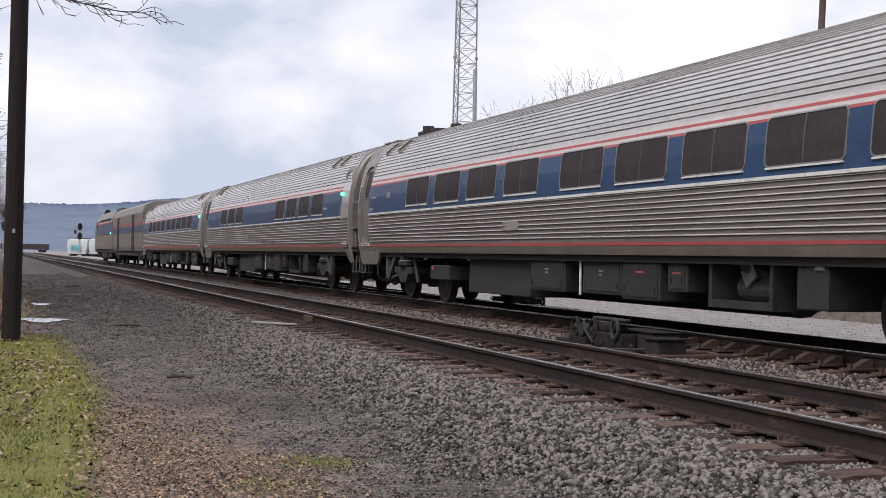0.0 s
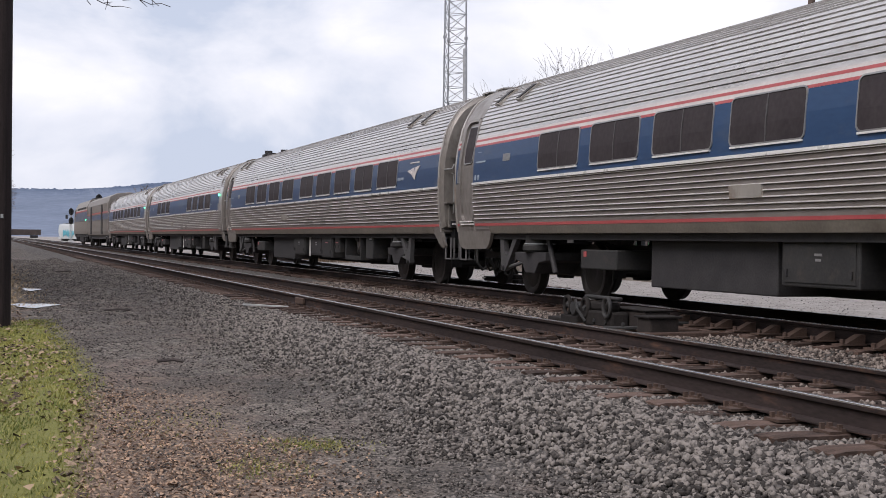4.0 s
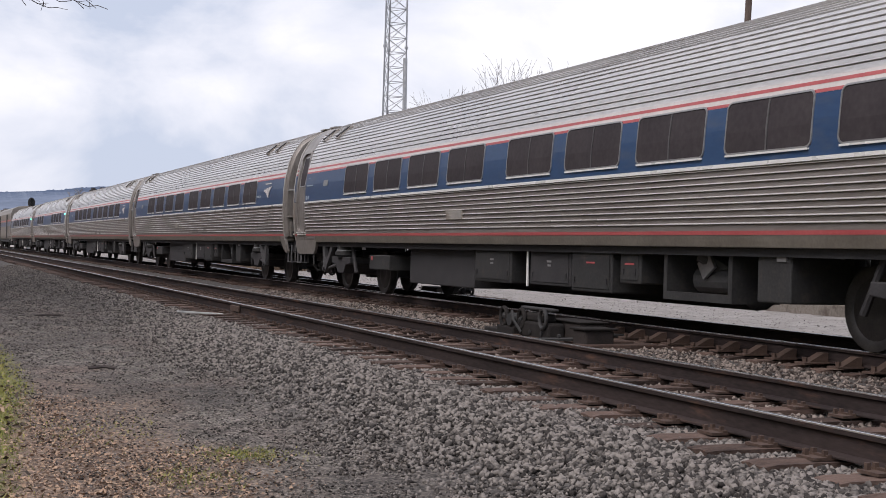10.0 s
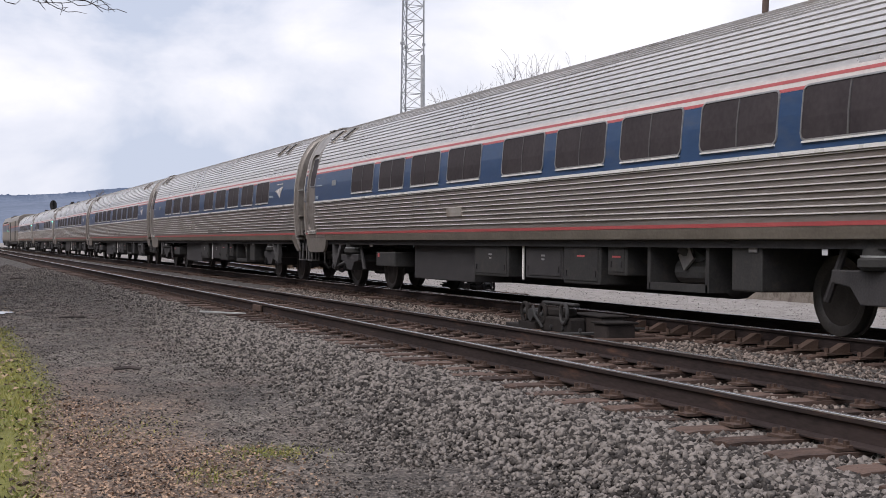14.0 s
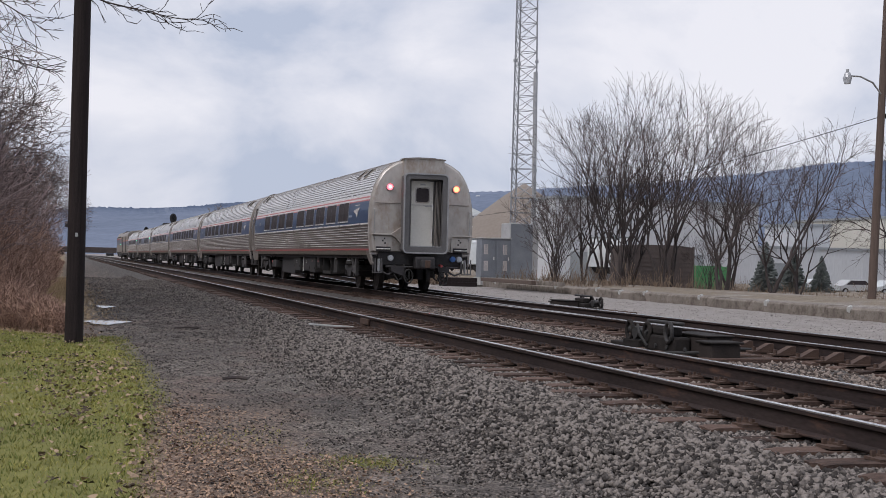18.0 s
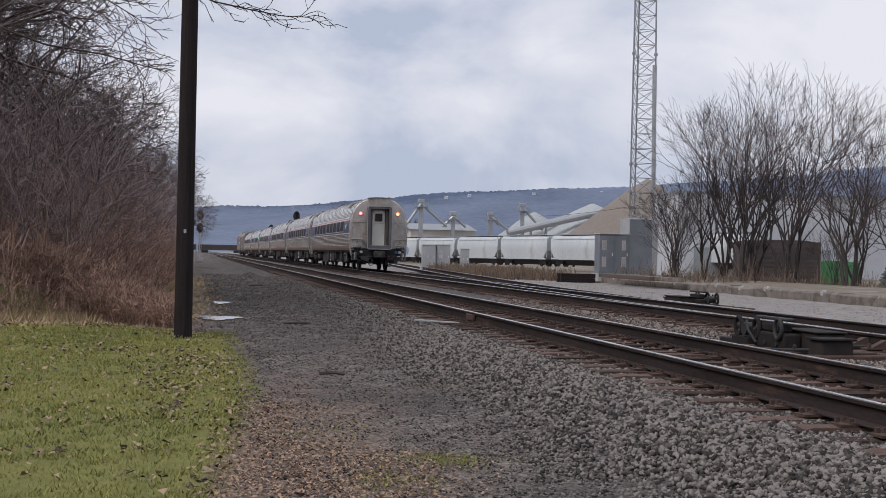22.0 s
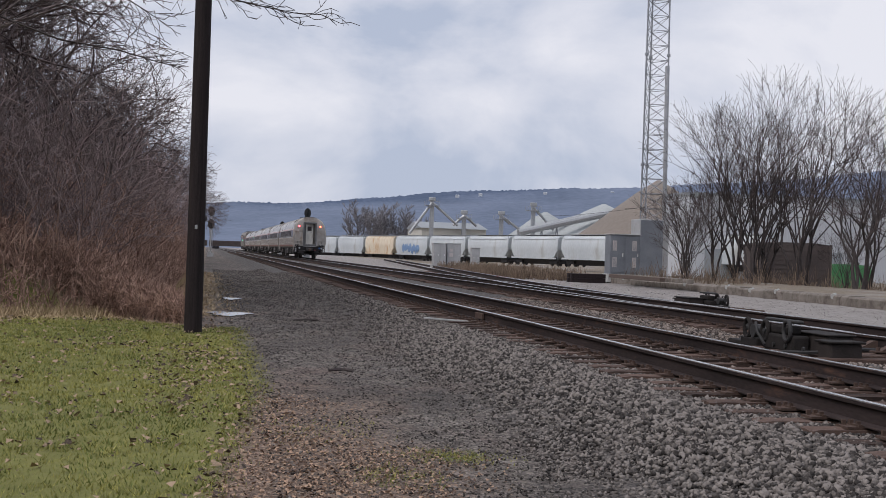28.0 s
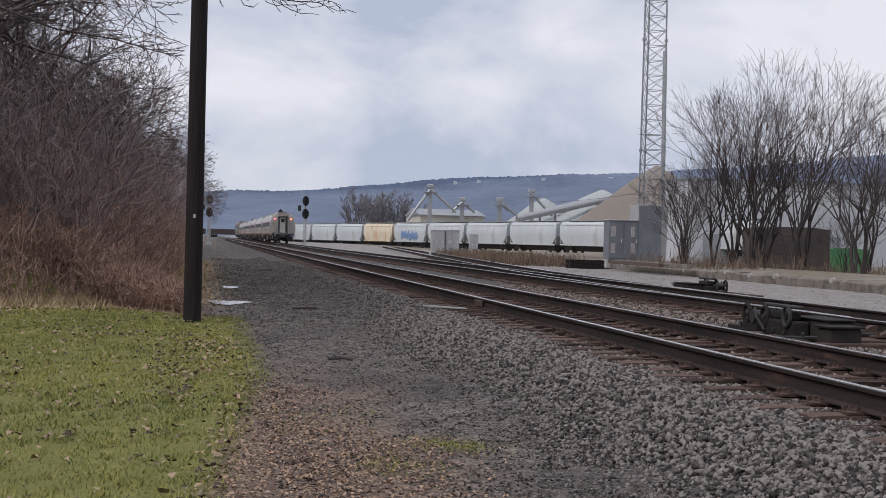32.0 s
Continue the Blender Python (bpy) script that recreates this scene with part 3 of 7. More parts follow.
def pebbles(name, label, x, y, size, material, flat=0.75, lift=0.25, angular=False):
    """Loose stones: six-cornered grains, or chipped blocks where they are angular."""
    n = len(x)
    if angular:
        d = CHIP_CORNERS[None] * (0.5 + 0.55 * rng.random((n, 8, 1))) * (0.62 + 0.5 * rng.random((n, 1, 3))) * 0.78
        d[:, 4:, :2] *= 0.6 + 0.45 * rng.random((n, 1, 2))
    else:
        d = STONE_DIRS[None] * (0.65 + 0.7 * rng.random((n, 6, 1)))
    d[:, :, 2] *= flat
    a = rng.random(n) * 2 * np.pi
    tilt = (rng.random(n) - 0.5) * (2.0 if angular else 1.2)
    c, s = np.cos(a)[:, None], np.sin(a)[:, None]
    ct, st = np.cos(tilt)[:, None], np.sin(tilt)[:, None]
    yy, zz = d[:, :, 1] * ct - d[:, :, 2] * st, d[:, :, 1] * st + d[:, :, 2] * ct
    roll = (rng.random(n) - 0.5) * (1.6 if angular else 0.0)
    cr, sr = np.cos(roll)[:, None], np.sin(roll)[:, None]
    xx, zz = d[:, :, 0] * cr - zz * sr, d[:, :, 0] * sr + zz * cr
    v = np.stack([xx * c - yy * s, xx * s + yy * c, zz], -1) * (size * 0.5)[:, None, None]
    base = np.stack([x, y, height(x, y) + size * lift], -1)
    v = (v + base[:, None]).reshape(-1, 3)
    corners, faces = (8, CHIP_FACES) if angular else (6, STONE_FACES)
    f = (faces[None] + corners * np.arange(n)[:, None, None]).reshape(-1, faces.shape[1])
    return thing(name, label, "gravel", kind="stuff", shape=soup(name, v, f, material))


def scatter(n, x0, x1, y0, y1, power=1.0):
    """Places that lie thicker towards y0."""
    return x0 + (x1 - x0) * rng.random(n), y0 + (y1 - y0) * rng.random(n) ** power


def build_stones():
    x, y = scatter(74000, 1.9, 5.2, 4.0, 20, 1.5)
    keep = rng.random(len(x)) < ramp_np(x + 0.3 * np.sin(y * 0.9), 2.2, 4.1)
    x, y = x[keep], y[keep]
    pebbles("ballast", "grey crushed stone ballast on the track shoulder", x, y, (0.034 + 0.036 * rng.random(len(x)) ** 1.5) * (0.5 + 0.5 * ramp_np(x, 2.2, 3.8)), STONE, angular=True)
    x, y = scatter(44000, 1.9, 4.6, 20, 62, 1.5)
    keep = rng.random(len(x)) < ramp_np(x + 0.3 * np.sin(y * 0.37) + 0.2 * np.sin(y * 0.9), 2.4, 4.2)
    x, y = x[keep], y[keep]
    pebbles("ballast", "grey crushed stone ballast further along the shoulder", x, y, (0.024 + 0.042 * rng.random(len(x)) ** 1.5) * (0.6 + 0.4 * ramp_np(x, 2.6, 4.0)), STONE)
    x, y = scatter(26000, 4.6, 9.0, 5, 34, 1.4)
    pebbles("ballast", "crushed stone between the rails and tracks", x, y, 0.035 + 0.045 * rng.random(len(x)), STONE_D, lift=0.1, angular=True)
    x, y = scatter(14000, 9.0, 12.2, 8, 50, 1.4)
    pebbles("ballast", "crushed stone round the far track", x, y, 0.045 + 0.05 * rng.random(len(x)), STONE_D, lift=0.1)
    x, y = scatter(9000, 12.2, 19.4, 12, 62, 1.2)
    pebbles("yard_gravel", "loose grit and dry leaves over the pale yard", x, y, 0.012 + 0.034 * rng.random(len(x)) ** 2, STONE, flat=0.5, lift=0.2)
    x, y = scatter(82000, 0.8, 3.6, 5, 75, 2.3)
    pebbles("path_gravel", "small dark gravel of the packed path", x, y, (0.008 + 0.018 * rng.random(len(x)) ** 2.2) * (1 + 0.03 * (y - 5)), STONE)


def build_litter():
    n = 34000
    x, y = scatter(n, -0.1, 2.4, 5.0, 14, 1.3)
    keep = rng.random(n) < (1 - ramp_np(x + 0.2 * (y - 8) + 0.25 * np.sin(2.1 * y), 1.1, 2.3)) * ramp_np(x, 0.75 - 0.085 * np.clip(13 - y, 0, 9), 1.25 - 0.085 * np.clip(13 - y, 0, 9))
    x, y = x[keep], y[keep]
    x2, y2 = scatter(30000, -6.5, 0.9, 5.5, 25, 1.1)
    clump = np.array([0.6 * noise.noise((a * 0.8, b * 0.5, 3)) + 0.7 * noise.noise((a * 3.1, b * 2.0, 8)) for a, b in zip(x2, y2)])
    dense = rng.random(len(x2)) < np.clip(0.16 + 2.2 * (clump - 0.12), 0.07, 1.0)
    x2, y2 = x2[dense], y2[dense]
    x3 = np.concatenate([rng.normal(0.2, 0.3, 500), x2])
    y3 = np.concatenate([10 + 8 * rng.random(500), y2])
    x, y = np.concatenate([x, x3]), np.concatenate([y, y3])
    n = len(x)
    lawn_side = x + rng.normal(0, 0.12, n) < 0.9 - 0.085 * np.clip(13 - y, 0, 9)
    s = (0.006 + 0.011 * rng.random(n)) * np.where(lawn_side, 1.45, 0.72)
    a = rng.random(n) * 2 * np.pi
    quad = np.array([(-1, -0.5), (1, -0.6), (1.1, 0.5), (-0.8, 0.6)])
    q = quad[None] * (0.7 + 0.6 * rng.random((n, 4, 1))) * s[:, None, None]
    px = q[..., 0] * np.cos(a)[:, None] - q[..., 1] * np.sin(a)[:, None]
    py = q[..., 0] * np.sin(a)[:, None] + q[..., 1] * np.cos(a)[:, None]
    pz = (rng.random((n, 4)) - 0.3) * s[:, None] * 1.8 + 0.014
    v = np.stack([px + x[:, None], py + y[:, None], pz + height(x, y)[:, None] + 0.018 * lawn_side[:, None]], -1)
    for where, label, m in ((lawn_side, "dry brown leaves strewn over the lawn", LEAF), (~lawn_side, "pinkish leaf litter beside the path", CHIP)):
        k = int(where.sum())
        thing("fallen_leaves", label, "leaves", kind="stuff", shape=soup("fallen_leaves", v[where].reshape(-1, 3), np.arange(4 * k).reshape(-1, 4), m))


def build_grass():
    n = 210000
    x, y = scatter(n, -7.5, 1.15, 4.5, 29, 1.3)
    keep = (y < 22 + 1.25 * np.clip(0.3 - x, 0, 3.6)) & (x < 1.0 - 0.085 * np.clip(13 - y, 0, 9) + rng.normal(0, 0.09, n)) & (x > -0.42 * y)
    x, y = x[keep], y[keep]
    n = len(x)
    patch = np.array([noise.noise((a * 0.9, b * 0.9, 0)) for a, b in zip(x[::8], y[::8])]).repeat(8)[:n]
    h = 0.014 + 0.022 * rng.random(n) * (1 + 0.6 * patch)
    a = rng.random(n) * 2 * np.pi
    w = 0.003 + 0.003 * (y / 10)
    z = height(x, y)
    lean = (rng.random((n, 2)) - 0.5) * 0.05
    dx, dy = np.cos(a) * w, np.sin(a) * w
    v = np.stack([np.stack([x - dx, y - dy, z - 0.005], -1), np.stack([x + dx, y + dy, z - 0.005], -1), np.stack([x + lean[:, 0], y + lean[:, 1], z + h], -1)], 1).reshape(-1, 3)
    thing("lawn_grass", "short yellow-green winter grass of the lawn", "grass", kind="stuff", shape=soup("lawn_grass", v, np.arange(3 * n).reshape(-1, 3), BLADE))
    n = 1700
    x = np.concatenate([rng.normal(2.08, 0.16, 800), rng.normal(1.55, 0.14, 500), rng.normal(1.2, 0.3, 400)])
    y = np.concatenate([rng.normal(8.45, 0.16, 800), rng.normal(7.6, 0.22, 500), rng.normal(9.6, 0.5, 400)])
    z, a = height(x, y), rng.random(n) * 6.28
    lean = (rng.random((n, 2)) - 0.5) * 0.06
    v = np.stack([np.stack([x - 0.005 * np.cos(a), y - 0.005 * np.sin(a), z], -1), np.stack([x + 0.005 * np.cos(a), y + 0.005 * np.sin(a), z], -1), np.stack([x + lean[:, 0], y + lean[:, 1], z + 0.008 + 0.022 * rng.random(n)], -1)], 1).reshape(-1, 3)
    thing("grass_tufts", "small green tufts growing through the gravel", "grass", kind="stuff", shape=soup("grass_tufts", v, np.arange(3 * n).reshape(-1, 3), BLADE))
    n = 15000
    y = 21.5 + 45 * rng.random(n) ** 1.6
    x = bank_foot(y) + rng.normal(0.35, 0.5, n)
    h = (0.05 + 0.2 * rng.random(n) ** 1.5) * np.where(x > bank_foot(y) + 0.6, 0.35, 1)
    z = height(x, y)
    lean = (rng.random((n, 2)) - 0.5) * 0.3
    dx = 0.008 + 0.006 * rng.random(n)
    v = np.stack([np.stack([x - dx, y, z], -1), np.stack([x + dx, y, z], -1), np.stack([x + lean[:, 0], y + lean[:, 1], z + h], -1)], 1).reshape(-1, 3)
    thing("dead_grass", "straw-coloured dead grass at the foot of the bank", "grass", kind="stuff", shape=soup("dead_grass", v, np.arange(3 * n).reshape(-1, 3), STRAW))


build_stones()
build_litter()
build_grass()


def puddle(x0, x1, y0, y1):
    s = Shape()
    ring = []
    for k in range(28):
        a = 2 * math.pi * k / 28
        r = 1 + 0.22 * math.sin(3 * a + x0) + 0.12 * math.sin(7 * a)
        ring.append(((x0 + x1) / 2 + (x1 - x0) / 2 * r * math.cos(a), (y0 + y1) / 2 + (y1 - y0) / 2 * r * math.sin(a)))
    z = float(height((x0 + x1) / 2, (y0 + y1) / 2))
    s.prism(ring, z - 0.03, z + 0.028, "z")
    thing("puddle", "shallow rain puddle on the gravel path", "puddle", group="puddles on the path", shape=s, material=WATER)


puddle(0.45, 1.3, 25.7, 27.2)
puddle(0.85, 1.3, 33.4, 34.8)


# ---- tracks ----
RAIL_OUT = [(-0.07, -0.172), (0.07, -0.172), (0.07, -0.163), (0.012, -0.145), (0.009, -0.05), (0.034, -0.036), (0.036, -0.010), (-0.036, -0.010), (-0.034, -0.036), (-0.009, -0.05), (-0.012, -0.145), (-0.07, -0.163)]
HEAD_OUT = [(-0.028, -0.0105), (0.028, -0.0105), (0.026, -0.002), (0.02, 0.0), (-0.02, 0.0), (-0.026, -0.002)]


def sweep(outline, line):
    """An outline of (across, up) pairs carried along a line of (x, y) points."""
    rings = []
    for i, (x, y) in enumerate(line):
        a, b = line[max(0, i - 1)], line[min(len(line) - 1, i + 1)]
        d = Vector((b[0] - a[0], b[1] - a[1])).normalized()
        rings.append([(x + d.y * o, y - d.x * o, u) for o, u in outline])
    return Shape().rings(rings)


def rail(parent, line):
    r = part("rail", sweep(RAIL_OUT, line), RAIL_RUST, parent, "rust-brown steel rail")
    part("rail_head", sweep(HEAD_OUT, line), RAIL_TOP, r, "polished running surface")


def tie_mesh(length, seed):
    r = random.Random(seed)
    s = Shape()
    ring = lambda x, k: [(x, -0.115 + r.uniform(-.006, .006), -0.2), (x, 0.115 + r.uniform(-.006, .006), -0.2), (x, 0.112 + r.uniform(-.008, .008), 0.0 + k), (x, 0.03, 0.006 + k), (x, -0.04, -0.004 + k), (x, -0.112 + r.uniform(-.008, .008), 0.0 + k)]
    h = length / 2
    s.rings([ring(-h + r.uniform(-.03, .03), -0.01), ring(-h + 0.08, 0), ring(0, r.uniform(-.008, .0)), ring(h - 0.08, 0), ring(h + r.uniform(-.03, .03), -0.008)])
    return s.mesh("tie", TIE)


def plate_mesh():
    s = Shape().box(-0.19, 0.19, -0.085, 0.085, 0.0, 0.018)
    s.box(-0.105, -0.072, -0.085, 0.085, 0.018, 0.032).box(0.072, 0.105, -0.085, 0.085, 0.018, 0.032)
    for x in (-0.095, 0.095, -0.15, 0.15):
        for y in (-0.05, 0.05):
            if abs(x) < 0.12 or y > 0:
                s.box(x - 0.014, x + 0.014, y - 0.012, y + 0.012, 0.018, 0.055)
    return s.mesh("tie_plate", PLATE)


TIES = [tie_mesh(2.6, k) for k in range(6)]
PLATES = plate_mesh()
TIE_TOP = -0.192


def track(label, centre, y0, y1, y_single, line_to, plates_to, seed):
    r = random.Random(seed)
    root = thing("railway_track", label, "railway track", at=(0, 0, 0), kind="structure")
    for side in (-GAUGE, GAUGE):
        rail(root, [(centre + side, y) for y in (-40, 0, 20, 60, 120, 240, line_to)])
    y = y0
    while y < y_single:
        t = part("tie", TIES[r.randrange(6)], TIE, root, at=Matrix.Translation((centre + r.uniform(-0.07, 0.07), y, TIE_TOP + r.uniform(-0.012, 0.004))) @ pose(0, 0, 0, 0, 0, r.uniform(-1.6, 1.6) + 180 * r.randrange(2)))
        if y < plates_to:
            inv = t.matrix_basis.inverted()
            for side in (-GAUGE, GAUGE):
                part("tie_plate", PLATES, PLATE, t, at=inv @ Matrix.Translation((centre + side, y, TIE_TOP + 0.003)))
        y += 0.53 + r.uniform(-0.035, 0.035)
    s = Shape()
    while y < y1:
        s.box(centre - 1.3, centre + 1.3, y - 0.11, y + 0.11, TIE_TOP - 0.18, TIE_TOP)
        y += 0.54
    far = part("far_ties", s, TIE, root, "rows of weathered wooden ties further off")
    tagged(far, kind="stuff")
    return root


near_track = track("near railway track of rusty rails on weathered wooden ties", NEAR_C, 3.0, 260, 78, 420, 50, 3)
far_track = track("far main line track that carries the passenger train", FAR_C, 5.0, 260, 84, 420, 42, 4)


def turnout():
    """The siding that leaves the far track to the other side, with closed points, frog and long ties."""
    root = thing("railway_turnout", "turnout where a siding leaves the far track", "railway track", kind="structure")
    line = []
    for k in range(31):
        y = 17 + k * 4.6
        d = y - 17
        off = d * d / 640 if d < 32 else 1.6 + (d - 32) * 0.1
        line.append((off, y))
    for side in (-GAUGE, GAUGE):
        rail(root, [(FAR_C + side + o + (0.075 if side < 0 else -0.0), y) for o, y in line if y > 18 or side < 0])
    r = random.Random(9)
    for k in range(60):
        y = 46 + k * 0.55
        d = y - 17
        off = d * d / 640 if d < 32 else 1.6 + (d - 32) * 0.1
        if off > 2.2:
            part("tie", TIES[r.randrange(6)], TIE, root, at=(FAR_C + off, y, TIE_TOP))
    return root


turnout()

# ---- the train ----
PITCH = 25.5
PROFILE = [(1.05, 1.51), (1.2, 1.545), (1.64, 1.59), (2.0, 1.60), (2.4, 1.59), (2.7, 1.555), (2.85, 1.52), (3.1, 1.46), (3.29, 1.385), (3.5, 1.26), (3.63, 1.155), (3.8, 0.90), (3.91, 0.64), (3.97, 0.30), (3.985, 0.0)]


def half_width(z):
    return float(np.interp(z, [p[0] for p in PROFILE], [p[1] for p in PROFILE]))


def arc_points(z0, z1, n):
    """Points (half width, z) spaced evenly along the curved side."""
    zs = np.linspace(z0, z1, 400)
    ws = np.array([half_width(z) for z in zs])
    run = np.r_[0, np.cumsum(np.hypot(np.diff(zs), np.diff(ws)))]
    s = np.linspace(0, run[-1], n)
    return [(float(np.interp(a, run, ws)), float(np.interp(a, run, zs))) for a in s]


def fluted_outline():
    """Cross-section of a coach: fluted lower side, plain window band, fluted roof. Each point says whether a rib's crest follows it."""
    side = [(1.50, 1.08, 0), (half_width(1.16), 1.16, 0), (half_width(1.285), 1.285, 0)]

    def flutes(z0, z1, n, deep, mark):
        m = n * 80
        pts = arc_points(z0, z1, m + 1)
        out = []
        for i in range(n):
            for u, lift, crest in ((0, 0.0, 0), (24, 0.0, 0), (25.5, -0.8 * deep, 0), (28.5, -0.8 * deep, 0), (30, deep, mark), (33, deep, mark), (38.5, 0.0, 0)):
                k = i * 80 + int(2 * u)
                (w, z), a, b = pts[k], pts[max(0, k - 1)], pts[min(m, k + 1)]
                d = Vector((b[0] - a[0], b[1] - a[1])).normalized()
                out.append((w + d.y * lift, z - d.x * lift, crest))
        return out

    side += flutes(1.29, 1.985, 9, 0.02, 1)
    side += [(half_width(z), z, 0) for z in (2.0, 2.4, 2.7, 2.84)]
    side += flutes(2.88, 3.985, 24, 0.015, 2)
    left = [(-w, z, c) for w, z, c in side]
    # on the way down the crest mark belongs to the edge that starts at the point above it
    marks = [c for _, _, c in side]
    right = [(w, z, marks[i - 1] if i else 0) for i, (w, z, _) in reversed(list(enumerate(side)))]
    return left + [(0.0, 4.0, 0)] + right


def plain_outline(shrink=0.0, bottom=1.08, n=26):
    side = arc_points(bottom, 3.985, n)
    c = 2.3
    fit_in = lambda w, z: (w * (1 - shrink / 1.6), c + (z - c) * (1 - shrink / 1.7))
    left = [fit_in(-w, z) for w, z in side]
    return left + [fit_in(w, z) for w, z in reversed(side[:-1])]


def strip(side, z0, z1, y0, y1, out, n=4, deep=0.02):
    """A thin sheet that follows the curved side, proud of it by out."""
    s = Shape()
    zs = np.linspace(z0, z1, n)
    outer = [(side * (half_width(z) + out), float(z)) for z in zs]
    inner = [(side * (half_width(z) - deep), float(z)) for z in reversed(zs)]
    return s.prism(outer + inner, y0, y1)


def rounded(y0, y1, z0, z1, r, n=4):
    pts = []
    for cy, cz, a0 in ((y1 - r, z1 - r, 0), (y0 + r, z1 - r, 90), (y0 + r, z0 + r, 180), (y1 - r, z0 + r, 270)):
        for k in range(n + 1):
            a = radians(a0 + 90 * k / n)
            pts.append((cy + r * math.cos(a), cz + r * math.sin(a)))
    return pts


def side_sheet(side, outline, out, deep=0.03):
    """An outline of (y, z) pairs laid on the curved side."""
    rings = [[(side * (half_width(z) + o), y, z) for y, z in outline] for o in (out - deep, out)]
    return Shape().rings(rings)


def side_frame(side, y0, y1, z0, z1, r, wide, out, deep=0.0):
    a, b = rounded(y0 - wide, y1 + wide, z0 - wide, z1 + wide, r + wide), rounded(y0, y1, z0, z1, r)
    s = Shape()
    P = lambda o, p: (side * (half_width(p[1]) + o), p[0], p[1])
    n = len(a)
    for i in range(n):
        j = (i + 1) % n
        s.quad(P(out, a[i]), P(out, a[j]), P(out, b[j]), P(out, b[i]))
        s.quad(P(-deep, a[i]), P(-deep, a[j]), P(out, a[j]), P(out, a[i]))
        s.quad(P(out, b[i]), P(out, b[j]), P(-deep, b[j]), P(-deep, b[i]))
    return s


def end_ring(a, b, y0, y1):
    """A hollow frame between two outlines of (x, z) pairs with the same number of points."""
    s, n = Shape(), len(a)
    for i in range(n):
        j = (i + 1) % n
        for yy in (y0, y1):
            s.quad((a[i][0], yy, a[i][1]), (a[j][0], yy, a[j][1]), (b[j][0], yy, b[j][1]), (b[i][0], yy, b[i][1]))
        for c in (a, b):
            s.quad((c[i][0], y0, c[i][1]), (c[j][0], y0, c[j][1]), (c[j][0], y1, c[j][1]), (c[i][0], y1, c[i][1]))
    return s


def wheelset_mesh():
    half = [(0.80, 0.06), (0.80, 0.13), (0.815, 0.17), (0.79, 0.34), (0.818, 0.38), (0.818, 0.455), (0.70, 0.46), (0.69, 0.49), (0.665, 0.48), (0.67, 0.38), (0.70, 0.33), (0.72, 0.17), (0.66, 0.15), (0.62, 0.09)]
    line = [(-x, r) for x, r in half] + [(x, r) for x, r in reversed(half)]
    rings = [[(x, r * math.cos(2 * math.pi * k / 28), r * math.sin(2 * math.pi * k / 28)) for k in range(28)] for x, r in line]
    return Shape().rings(rings).mesh("wheelset", WHEEL, True)


WHEELSET = wheelset_mesh()


def bogie(parent, y, axle=2.53, end=1):
    """An inside-framed bogie: bare wheels, a bolster carried on air springs, and a rod towards the car's end."""
    s = Shape().box(-0.60, 0.60, y - 0.3, y + 0.3, 0.40, 0.66).box(-0.62, -0.40, y - axle / 2 - 0.35, y + axle / 2 + 0.35, 0.36, 0.66).box(0.40, 0.62, y - axle / 2 - 0.35, y + axle / 2 + 0.35, 0.36, 0.66)
    frame_ob = part("bogie", s, UNDER, parent, "grimy inside-framed four-wheel bogie")
    for side in (-1, 1):
        x = side * 1.2
        bolster = Shape().prism([(y - 0.66, 0.76), (y - 0.66, 0.62), (y - 0.36, 0.58), (y - 0.2, 0.40), (y + 0.2, 0.40), (y + 0.36, 0.58), (y + 0.66, 0.62), (y + 0.66, 0.76)], side * 0.64, side * 1.40, "x")
        b = part("bolster", bolster, UNDER, frame_ob, "grimy bolster end under the air spring", bevel=0.015)
        part("air_spring", Shape().rings([[(x + r * math.cos(q), y + r * math.sin(q), z) for q in [2 * math.pi * k / 18 for k in range(18)]] for r, z in ((0.27, 0.76), (0.31, 0.80), (0.31, 0.87), (0.27, 0.90), (0.25, 1.06))]), RUBBER, b, "black rubber air spring", smooth=True)
        part("spring_ring", Shape().rod((x, y, 0.895), (x, y, 0.915), 0.285, sides=18), GALV, b, "bright clamping ring")
        part("damper", Shape().rod((side * 1.3, y - end * 0.85, 0.42), (side * 1.3, y - end * 0.55, 1.0), 0.045, sides=8), UNDER, frame_ob)
        part("anchor_rod", Shape().rod((side * 1.36, y + end * 0.25, 0.6), (side * 1.36, y + end * 1.08, 0.47), 0.035, sides=8), BRACKET, frame_ob, "grey anchor rod")
        for dy in (-axle / 2, axle / 2):
            part("brake_unit", Shape().box(side * 0.3, side * 0.52, y + dy - 0.6 * (1 if dy > 0 else -1) - 0.16, y + dy - 0.6 * (1 if dy > 0 else -1) + 0.16, 0.3, 0.75), UNDER, frame_ob, bevel=0.03)
    for dy in (-axle / 2, axle / 2):
        part("wheelset", WHEELSET, WHEEL, frame_ob, "disc wheels on their axle", at=(0, y + dy, 0.457))


